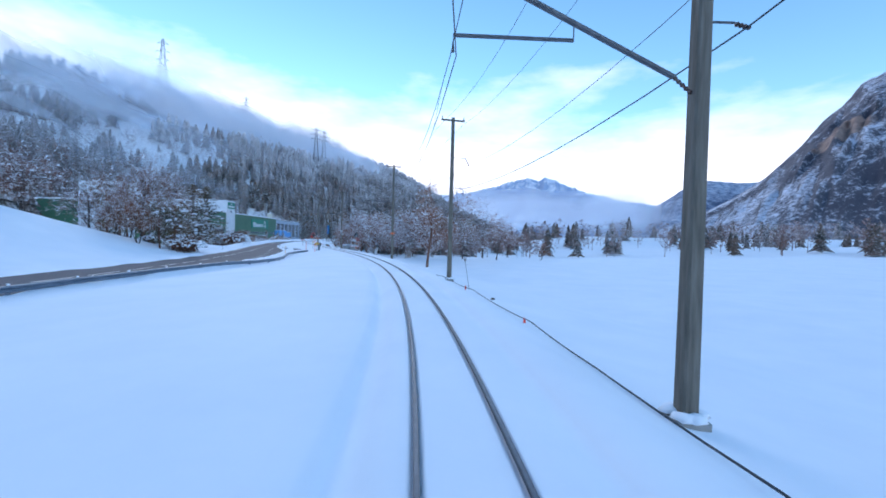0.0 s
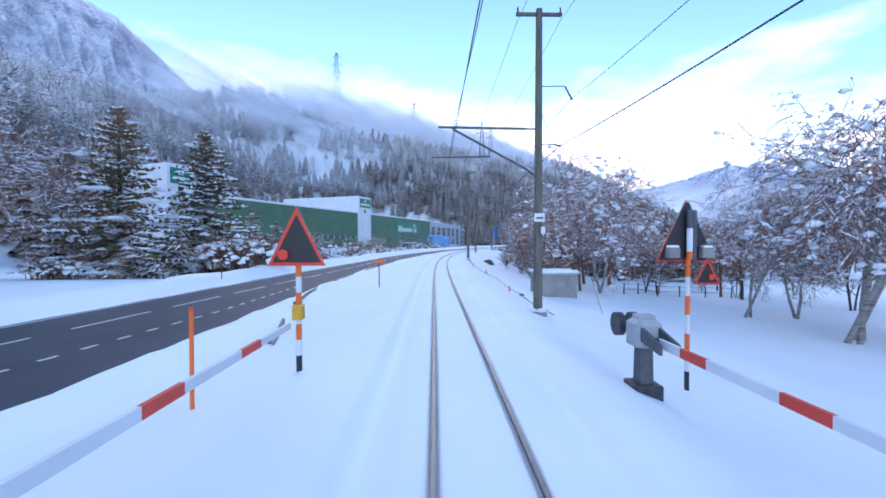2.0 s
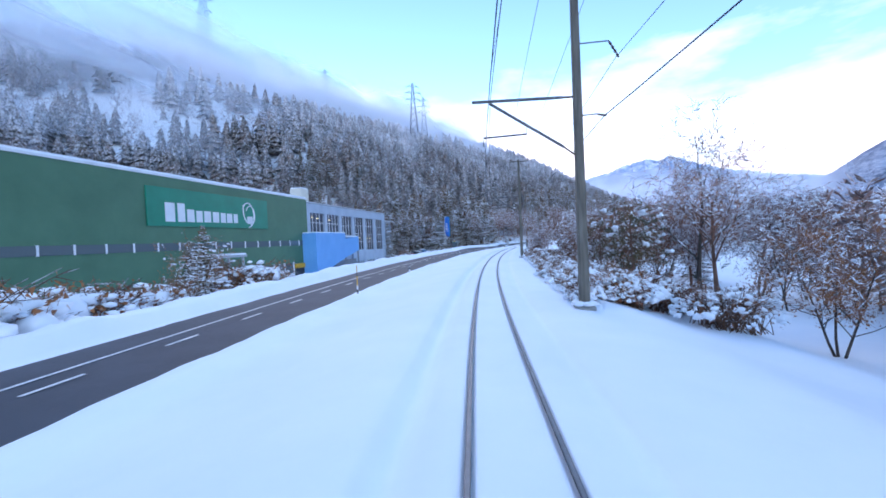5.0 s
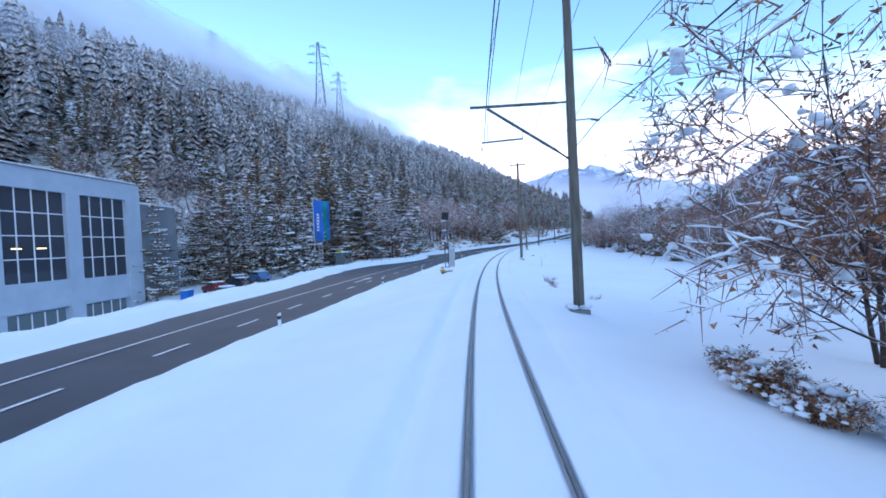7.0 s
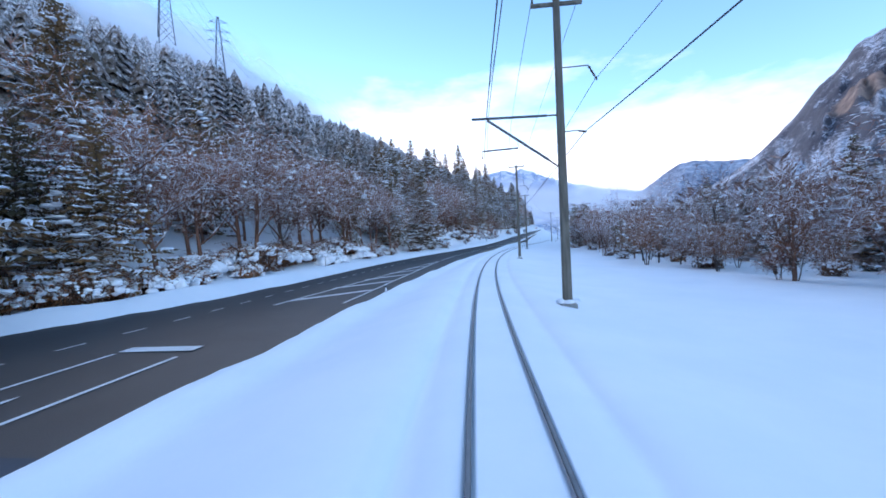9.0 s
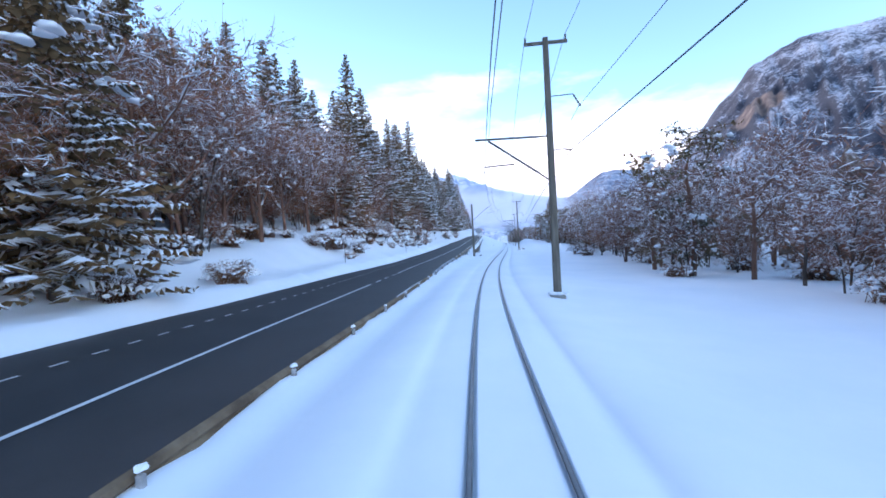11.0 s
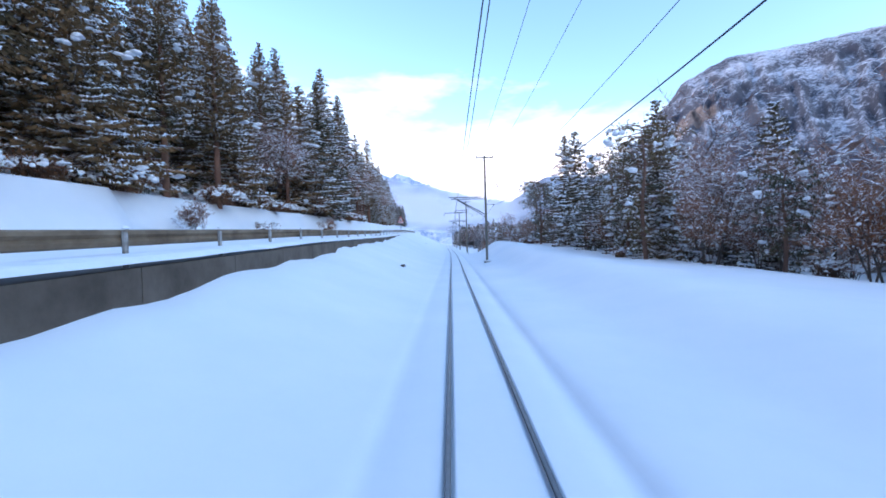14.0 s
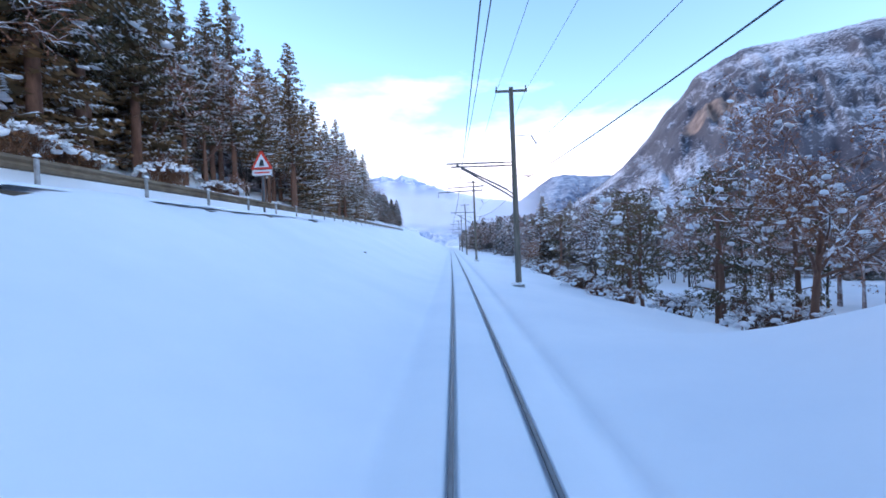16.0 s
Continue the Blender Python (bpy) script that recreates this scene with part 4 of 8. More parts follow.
def spray(geo, snow, base, tip, width, rng, load, hang=0.3):
    """A needled bough: small overlapping blades either side of its rib, with snow lying on it."""
    base, tip = Vector(base), Vector(tip)
    d = tip - base
    L = d.length
    side = d.cross(Vector((0, 0, 1)))
    if side.length < 1e-4:
        return
    side.normalize()
    k = max(3, int(L / 0.31))
    for i in range(k):
        u = (i + rng.uniform(0.1, 0.9)) / k
        p = base + d * u
        w = 0.78 * width * (0.35 + 0.65 * math.sin(math.pi * min(1, 0.15 + u * 0.85))) * rng.uniform(0.7, 1.25)
        for sg in (-1, 1):
            q = p + side * (sg * w) + d.normalized() * (w * rng.uniform(0.3, 0.8)) - Vector((0, 0, w * rng.uniform(0.1, 0.55) + hang * rng.uniform(0, 0.35)))
            n = len(geo.v)
            geo.v += [p + Vector((0, 0, 0.03)), p + d * (0.5 / k), q, p + d * (0.2 / k) + side * (sg * w * 0.4) - Vector((0, 0, hang * rng.uniform(0.5, 1.2)))]
            geo.f += [(n, n + 2, n + 1), (n, n + 3, n + 2)]
        if rng.random() < load * (1.5 if noise.noise(p * 0.5 + Vector((L, 0, 0)) * 0.02) > 0.05 else 0.22):
            sw = w * rng.uniform(0.45, 0.85)
            sl = L / k * rng.uniform(0.7, 1.3)
            h = rng.uniform(0.05, 0.12)
            e = d.normalized() * sl
            n = len(snow.v)
            snow.v += [p - e * 0.5, p + side * sw - Vector((0, 0, sw * 0.35)), p + e * 0.6, p - side * sw - Vector((0, 0, sw * 0.35)), p + Vector((0, 0, h + 0.04))]
            snow.f += [(n, n + 1, n + 4), (n + 1, n + 2, n + 4), (n + 2, n + 3, n + 4), (n + 3, n, n + 4)]


def spruce_parts(seed, h, r, bare=0.04, load=0.62, per=10, step=0.58):
    rng = random.Random(seed)
    trunk, crown, snow = Geo(), Geo(), Geo()
    lean = (rng.uniform(-0.15, 0.15), rng.uniform(-0.15, 0.15))
    spine = lambda z: Vector((lean[0] * z / h, lean[1] * z / h, z))
    trunk.tube([spine(-0.6), spine(h * 0.3), spine(h * 0.7), spine(h * 0.99)], [h * 0.014, h * 0.011, h * 0.006, 0.015], 7)
    z = h * bare + 0.3
    while z < h * 0.985:
        u = z / h
        R = r * (1 - u) ** 0.72 * rng.uniform(0.85, 1.12) * (0.75 + 0.25 * smooth(0, 0.12, np.array(u - bare))) + 0.12
        n = max(4, int(per * (0.55 + 0.45 * (1 - u)))) + rng.randint(-1, 1)
        a0 = rng.uniform(0, 6.28)
        for k in range(n):
            a = a0 + 6.283 * k / n + rng.uniform(-0.3, 0.3)
            L = float(R) * rng.uniform(0.65, 1.12)
            b = spine(z + rng.uniform(-0.2, 0.2))
            droop = L * rng.uniform(0.16, 0.42) * (1.15 - 0.9 * u)
            mid = b + Vector((math.cos(a) * L * 0.55, math.sin(a) * L * 0.55, -droop * 0.75 + 0.05 * L))
            tip = b + Vector((math.cos(a) * L, math.sin(a) * L, -droop + 0.10 * L))
            spray(crown, snow, b, mid, 0.17 * L + 0.10, rng, load * 0.8)
            spray(crown, snow, mid, tip, 0.20 * L + 0.10, rng, load)
        z += step * rng.uniform(0.75, 1.25) * (1.15 - 0.5 * u)
    for k in range(int(h * 1.1)):
        u = rng.uniform(bare + 0.06, 0.9)
        a, L = rng.uniform(0, 6.28), float(r) * (1 - u) ** 0.72 * rng.uniform(0.55, 0.95)
        q = rng.uniform(0.16, 0.42)
        for _ in range(2):
            c = spine(u * h) + Vector((math.cos(a) * L + rng.uniform(-q, q), math.sin(a) * L + rng.uniform(-q, q), -0.22 * L + rng.uniform(-0.08, 0.12)))
            snow.blob(c, q * rng.uniform(0.7, 1.3), q * rng.uniform(0.7, 1.3), q * rng.uniform(0.3, 0.55), rng, 4, 6, 0.35, 0.3)
    top = spine(h)
    spray(crown, snow, top - Vector((0, 0, h * 0.06)), top + Vector((0.02, 0, 0)), 0.1, rng, 0)
    return trunk, crown, snow


def pine_parts(seed, h, r, load=0.6):
    """A pine: bare red stem below, a broken crown of tufted boughs with thick snow pads."""
    rng = random.Random(seed)
    trunk, crown, snow = Geo(), Geo(), Geo()
    bend = [Vector((rng.uniform(-0.3, 0.3), rng.uniform(-0.3, 0.3), h * u)) for u in (0, 0.35, 0.7, 0.97)]
    bend[0] = Vector((0, 0, -0.6))
    trunk.tube(bend, [h * 0.019, h * 0.015, h * 0.009, 0.03], 8)
    for i in range(int(h * 4.2)):
        u = rng.uniform(0.13, 1.0)
        b = bend[1].lerp(bend[3], max(0, (u - 0.35) / 0.62)) if u > 0.35 else bend[0].lerp(bend[1], u / 0.35)
        a = rng.uniform(0, 6.28)
        L = r * (0.45 + 0.75 * math.sin(math.pi * min(1, 0.25 + 0.75 * (1 - u)))) * rng.uniform(0.5, 1.1)
        t = b + Vector((math.cos(a) * L, math.sin(a) * L, L * rng.uniform(-0.25, 0.25)))
        trunk.tube([b, b.lerp(t, 0.5) + Vector((0, 0, 0.08 * L)), t], [0.05, 0.035, 0.012], 4, False)
        for j in range(14):
            p = b.lerp(t, rng.uniform(0.30, 1.05)) + Vector((rng.uniform(-0.3, 0.3), rng.uniform(-0.3, 0.3), rng.uniform(-0.35, 0.3)))
            q = p + Vector((rng.uniform(-1, 1), rng.uniform(-1, 1), rng.uniform(-0.7, 0.6))) * rng.uniform(0.45, 0.8)
            spray(crown, snow, p, q, 0.15, rng, load * 0.3, 0.2)
        if rng.random() < load * 0.6:
            q = rng.uniform(0.10, 0.26)
            for _ in range(3):
                snow.blob(t + Vector((rng.uniform(-q, q), rng.uniform(-q, q), 0.12 + rng.uniform(-0.1, 0.1))), q * rng.uniform(0.5, 1.1), q * rng.uniform(0.5, 1.1), q * rng.uniform(0.6, 0.9), rng, 4, 7, 0.38, 0.2)
    for i in range(4):
        u, a = rng.uniform(0.45, 1.0), rng.uniform(0, 6.28)
        c = bend[1].lerp(bend[3], (u - 0.35) / 0.65) + Vector((math.cos(a), math.sin(a), 0.15)) * (r * rng.uniform(0.35, 0.95))
        for _ in range(4):
            q = rng.uniform(0.14, 0.30)
            snow.blob(c + Vector((rng.uniform(-0.3, 0.3), rng.uniform(-0.3, 0.3), rng.uniform(-0.15, 0.2))), q * rng.uniform(0.8, 1.3), q * rng.uniform(0.8, 1.3), q * rng.uniform(0.7, 1.0), rng, 5, 8, 0.32, 0.2)
    return trunk, crown, snow


def bare_parts(seed, h, spread=0.5, load=0.6, leaves=0.0, depth=4, stems=1, arch=0.0):
    """A leafless tree with snow along its branches, and withered leaves if any."""
    rng = random.Random(seed)
    wood, twigs, snow, leaf = Geo(), Geo(), Geo(), Geo()

    def grow(p, d, L, rad, lvl):
        n = 2 if lvl > 4 else 1 if lvl > 3 else 2 if lvl > 2 else 3 if lvl > 1 else 4
        pts, q, dd = [p], p, d.normalized()
        for i in range(n):
            wob = Vector((rng.uniform(-1, 1), rng.uniform(-1, 1), rng.uniform(-0.6, 0.8))) * (0.20 if lvl else 0.10)
            dd = (dd + wob + Vector((0, 0, 0.10 if lvl < 2 else -arch))).normalized()
            q = q + dd * (L / n)
            pts.append(q)
        rr = [rad * (1 - 0.62 * i / n) for i in range(n + 1)]
        if lvl < 3:
            wood.tube(pts, rr, 7 if lvl == 0 else 5 if lvl == 1 else 3, False)
        else:
            e = (pts[-1] - pts[0]).cross(Vector((rng.uniform(-1, 1), rng.uniform(-1, 1), rng.uniform(-1, 1))))
            e = e.normalized() * max(rad * 1.4, 0.016 if lvl < 5 else 0.009)
            m = len(twigs.v)
            for i, q_ in enumerate(pts):
                k_ = 1 - 0.7 * i / n
                twigs.v += [q_ - e * k_, q_ + e * k_]
            twigs.f += [(m + 2 * i, m + 2 * i + 1, m + 2 * i + 3, m + 2 * i + 2) for i in range(n)]
        for a, b in zip(pts, pts[1:]):
            e = b - a
            if lvl and abs(e.normalized().z) < 0.86 and rng.random() < load * (0.45 if lvl > 3 else 1):
                w = max(rad * 1.3, 0.034) * rng.uniform(0.8, 1.5)
                sd = e.cross(Vector((0, 0, 1))).normalized() * w
                m = len(snow.v)
                up = Vector((0, 0, rad * 0.5 + w * 0.2))
                snow.v += [a + up, a.lerp(b, rng.uniform(0.3, 0.6)) + up + sd, b + up, a.lerp(b, rng.uniform(0.4, 0.7)) + up - sd, (a + b) / 2 + up + Vector((0, 0, w * 1.3))]
                snow.f += [(m, m + 1, m + 4), (m + 1, m + 2, m + 4), (m + 2, m + 3, m + 4), (m + 3, m, m + 4)]
            if lvl >= 2 and rng.random() < load * 0.05:
                snow.blob(b, rng.uniform(0.08, 0.22), rng.uniform(0.08, 0.22), rng.uniform(0.07, 0.15), rng, 4, 6, 0.4, 0.3)
            if leaves and lvl >= 2:
                for _ in range(int(leaves * 5 + rng.random())):
                    c = a.lerp(b, rng.random()) + Vector((rng.uniform(-0.18, 0.18), rng.uniform(-0.18, 0.18), rng.uniform(-0.2, 0.1)))
                    m = len(leaf.v)
                    for _k in range(3):
                        leaf.v.append(c + Vector((rng.uniform(-0.075, 0.075), rng.uniform(-0.075, 0.075), rng.uniform(-0.075, 0.075))))
                    leaf.f.append((m, m + 1, m + 2))
        if lvl < depth:
            kids = (8, 6, 5, 4, 2)[lvl]
            for k in range(kids):
                u = rng.uniform(0.30 if lvl else 0.28, 1.0)
                i = min(n - 1, int(u * n))
                b = pts[i].lerp(pts[i + 1], u * n - i)
                a = rng.uniform(0, 6.28)
                ax = pts[i + 1] - pts[i]
                o = ax.orthogonal().normalized()
                o.rotate(Matrix.Rotation(a, 3, ax.normalized()))
                nd = (ax.normalized() * (1 - spread) + o * spread * rng.uniform(0.7, 1.4)).normalized()
                grow(b, nd, L * rng.uniform(0.42, 0.68), max(0.008, rad * (1 - 0.6 * u) * rng.uniform(0.45, 0.65)), lvl + 1)

    for s_ in range(stems):
        off = Vector((rng.uniform(-0.4, 0.4), rng.uniform(-0.4, 0.4), -0.3)) if stems > 1 else Vector((0, 0, -0.4))
        tilt = Vector((rng.uniform(-0.3, 0.3), rng.uniform(-0.3, 0.3), 1)) if stems > 1 else Vector((rng.uniform(-0.06, 0.06), rng.uniform(-0.06, 0.06), 1))
        grow(off, tilt, h * 0.62 * rng.uniform(0.8, 1.1), h * (0.016 if stems == 1 else 0.009), 0)
    return wood, twigs, snow, leaf


def heap_parts(seed, r, h, rust=0.0, pillow=0.0):
    """A shrub pressed down by snow: stems and twigs under lumpy white caps."""
    rng = random.Random(seed)
    twigs, snow, leaf = Geo(), Geo(), Geo()
    for i in range(int(60 * r)):
        a, L = rng.uniform(0, 6.28), rng.uniform(0.5, 1.0)
        b = Vector((rng.uniform(-0.5, 0.5) * r, rng.uniform(-0.5, 0.5) * r, -0.1))
        t = Vector((math.cos(a) * r * L, math.sin(a) * r * L, h * rng.uniform(0.35, 1.15)))
        m = b.lerp(t, 0.5) + Vector((0, 0, h * 0.25))
        twigs.tube([b, m, t], [0.022, 0.014, 0.006], 3, False)
        for k in range(3):
            p = m.lerp(t, rng.random())
            q = p + Vector((rng.uniform(-1, 1), rng.uniform(-1, 1), rng.uniform(-0.5, 0.4))) * 0.35
            twigs.tube([p, q], [0.010, 0.005], 3, False)
        for k in range(int(rust * 26)):
            c = m.lerp(t, rng.random()) + Vector((rng.uniform(-0.2, 0.2), rng.uniform(-0.2, 0.2), rng.uniform(-0.3, 0.05)))
            n = len(leaf.v)
            for _k in range(3):
                leaf.v.append(c + Vector((rng.uniform(-0.07, 0.07), rng.uniform(-0.07, 0.07), rng.uniform(-0.07, 0.07))))
            leaf.f.append((n, n + 1, n + 2))
    for i in range(int(75 * r)):
        a, u = rng.uniform(0, 6.28), math.sqrt(rng.random())
        c = (math.cos(a) * r * u, math.sin(a) * r * u, h * (1.02 - 0.62 * u * u) * rng.uniform(0.72, 1.0))
        q = rng.uniform(0.05, 0.13) * (1.7 if rng.random() < 0.10 else 1)
        snow.blob(c, q * rng.uniform(0.7, 1.9), q * rng.uniform(0.7, 1.9), q * rng.uniform(0.7, 1.1), rng, 3, 6, 0.40, 0.2)
    for i in range(int(17 * r * pillow)):
        a, u = rng.uniform(0, 6.28), math.sqrt(rng.random())
        c = (math.cos(a) * r * u, math.sin(a) * r * u, h * (0.85 - 0.6 * u * u) * rng.uniform(0.6, 1.05))
        q = rng.uniform(0.12, 0.30) * pillow
        snow.blob(c, q * rng.uniform(0.8, 1.4), q * rng.uniform(0.8, 1.4), q * rng.uniform(0.8, 1.1) / pillow ** 0.4, rng, 5, 9, 0.24, 0.15)
    return twigs, snow, leaf


KINDS = {}


def kind(key, name, label, category, parts):
    KINDS[key] = (name, label, category, [(n, g.mesh(n, m, n in ("trunk", "snow_load"))) for n, g, m in parts if g.f])


for i, (h, r) in enumerate(((17, 4.6), (20, 5.2), (14, 4.3), (23, 5.4))):
    t_, c_, s_ = spruce_parts(100 + i, h, r)
    kind(f"spruce{i}", "spruce_tree", "dark green spruce with snow along its drooping boughs", "tree", [("trunk", t_, BARK), ("crown", c_, NEEDLES), ("snow_load", s_, SNOW_CAP)])
for i, (h, r) in enumerate(((23, 4.8), (26, 5.2))):
    t_, c_, s_ = spruce_parts(130 + i, h, r, bare=0.26, load=0.72, per=10, step=0.64)
    kind(f"tall{i}", "spruce_tree", "tall spruce with a bare lower stem and snow-dusted boughs", "tree", [("trunk", t_, REDBARK), ("crown", c_, NEEDLES), ("snow_load", s_, SNOW_CAP)])
for i, (h, r) in enumerate(((9, 2.7), (12, 3.0))):
    t_, c_, s_ = pine_parts(150 + i, h, r)
    kind(f"pine{i}", "pine_tree", "dark pine with a broken crown under thick pads of snow", "tree", [("trunk", t_, REDBARK), ("crown", c_, PINE_N), ("snow_load", s_, SNOW_CAP)])
for i, (h, sp, lf, st) in enumerate(((11, 0.55, 0.0, 1), (14, 0.5, 0.0, 1), (9, 0.6, 0.12, 3), (12, 0.5, 0.10, 2))):
    w_, t_, s_, l_ = bare_parts(170 + i, h, sp, 0.34, lf, 4, st, 0.05)
    kind(f"bare{i}", "bare_tree", "leafless tree with snow lying along its brown branches", "tree", [("trunk", w_, BARK), ("crown", t_, TWIG), ("snow_load", s_, SNOW_CAP), ("leaves", l_, RUSTLEAF)])
w_, t_, s_, l_ = bare_parts(262, 12.5, 0.6, 0.30, 0.36, 5, 1, 0.02)
kind("bare4", "bare_tree", "broad leafless tree with a straight stem, snow and last brown leaves", "tree", [("trunk", w_, REDBARK), ("crown", t_, TWIG), ("snow_load", s_, SNOW_CAP), ("leaves", l_, RUSTLEAF)])
w_, t_, s_, l_ = bare_parts(190, 12, 0.5, 0.42, 0.0, 5, 2, 0.24)
kind("birch", "birch_tree", "pale-barked birch with hanging snow-laden twigs", "tree", [("trunk", w_, BIRCH), ("crown", t_, TWIG), ("snow_load", s_, SNOW_CAP)])
w_, t_, s_, l_ = bare_parts(193, 7.5, 0.6, 0.20, 0.6, 3, 3)
kind("rusty", "beech_tree", "young tree with withered rust-brown leaves and snow", "tree", [("trunk", w_, BARK), ("crown", t_, TWIG), ("snow_load", s_, SNOW_CAP), ("leaves", l_, RUSTLEAF)])
for i, h in enumerate((12, 15)):
    w_, t_, s_, l_ = bare_parts(240 + i, h, 0.52, 0.55, 0.75, 4, 1)
    kind(f"beech{i}", "beech_tree", "tall beech with withered red-brown leaves and dabs of snow", "tree", [("trunk", w_, REDBARK), ("crown", t_, FROSTED), ("snow_load", s_, SNOW_CAP), ("leaves", l_, RUSTLEAF)])
w_, t_, s_, l_ = bare_parts(196, 3.6, 0.5, 0.15, 0.10, 3, 4)
kind("sapling", "sapling", "thin leafless sapling with a few brown leaves", "shrub", [("trunk", w_, BARK), ("crown", t_, TWIG), ("snow_load", s_, SNOW_CAP), ("leaves", l_, RUSTLEAF)])
for i, (r, h, ru) in enumerate(((1.6, 1.3, 0.15), (2.2, 1.7, 0.4), (1.2, 1.0, 1.0))):
    t_, s_, l_ = heap_parts(210 + i, r, h, ru)
    kind(f"heap{i}", "withered_bush" if i == 2 else "snowy_shrub", "rust-leaved bush with lumps of snow" if i == 2 else "low brown shrub pressed down under lumps of snow", "shrub", [("brush", t_, BRUSH), ("snow_load", s_, SNOW_CAP), ("leaves", l_, RUSTLEAF)])
t_, s_, l_ = heap_parts(230, 1.5, 1.3, 0.5, 1.0)
kind("heap3", "buried_brush", "brown shrub buried under soft pillows of snow", "shrub", [("brush", t_, BRUSH), ("snow_load", s_, SNOW_CAP), ("leaves", l_, RUSTLEAF)])
t_, s_, l_ = heap_parts(238, 1.5, 1.35, 0.5, 1.1)
kind("thicket", "buried_brush", "brown thicket with rusty leaves under loose lumps of snow", "shrub", [("brush", t_, BRUSH), ("snow_load", s_, SNOW_CAP), ("leaves", l_, RUSTLEAF)])
t_, s_, l_ = heap_parts(236, 1.7, 1.05, 0.7, 1.5)
kind("heap4", "buried_brush", "withered rust-brown brush weighed down by thick snow cushions", "shrub", [("brush", t_, BRUSH), ("snow_load", s_, SNOW_CAP), ("leaves", l_, RUSTLEAF)])
_rng = random.Random(5)


def plant(key, s, lat, size=1.0, turn=None, group="", sink=0.0, place=None, wide=1.0):
    """One tree or shrub of a kind, standing on the ground at s, lat."""
    name, label, category, parts = KINDS[key]
    p = place or at(s, lat, place_z(s, lat) - sink)
    m = pose(p[0], p[1], p[2], 0, 0, _rng.uniform(0, 360) if turn is None else turn) @ Matrix.Diagonal((size * wide, size * wide, size, 1))
    ob = thing(name, None, label, category, group)
    ob.matrix_basis = m
    for n, me in parts:
        c = new(n, me)
        c.parent = ob
        if n != "trunk":
            tagged(c, kind="stuff")
    return ob


# far woods, one joined mesh: tiers of ragged boughs round a stem, and leafless crowns between
def far_spruce(rng, tiers=7, sides=9, girth=0.23):
    v, f = [], []
    for t in range(tiers):
        z0 = 0.08 + 0.86 * t / tiers
        z1 = min(1.0, z0 + 1.75 / tiers)
        r = girth * (1 - z0) ** 0.75 + 0.012
        n = len(v)
        v.append((rng.uniform(-0.01, 0.01), rng.uniform(-0.01, 0.01), z1))
        for k in range(sides):
            a = 6.283 * (k + 0.5 * (t % 2)) / sides + rng.uniform(-0.2, 0.2)
            q = r * (1.18 if k % 2 else 0.62) * rng.uniform(0.8, 1.2)
            v.append((math.cos(a) * q, math.sin(a) * q, z0 - (0.02 if k % 2 else -0.03) + rng.uniform(-0.012, 0.012)))
        f += [(n, n + 1 + k, n + 1 + (k + 1) % sides) for k in range(sides)]
    return np.array(v), np.array(f)


def far_bare(rng, count=56):
    v, f = [], []
    for i in range(count):
        a, u, w = rng.uniform(0, 6.283), rng.random() ** 0.6, rng.random()
        z = 0.28 + 0.66 * w
        r = 0.26 * math.sin(math.pi * (0.15 + 0.8 * w)) * u
        c = np.array([math.cos(a) * r, math.sin(a) * r, z])
        n = len(v)
        d = np.array([math.cos(a) * 0.6, math.sin(a) * 0.6, rng.uniform(0.1, 0.9)])
        d = d / np.linalg.norm(d) * rng.uniform(0.035, 0.085)
        e = np.cross(d, [rng.uniform(-1, 1), rng.uniform(-1, 1), rng.uniform(-1, 1)])
        e = e / (np.linalg.norm(e) + 1e-6) * rng.uniform(0.007, 0.018)
        v += [c - d - e * 0.4, c + e, c + d, c - e]
        f += [(n, n + 1, n + 2), (n, n + 2, n + 3)]
    n = len(v)
    v += [np.array(p) for p in ((0.012, 0, -0.03), (-0.008, 0.012, -0.03), (-0.008, -0.012, -0.03), (0, 0, 0.6))]
    f += [(n, n + 1, n + 3), (n + 1, n + 2, n + 3), (n + 2, n, n + 3)]
    return np.array(v), np.array(f)


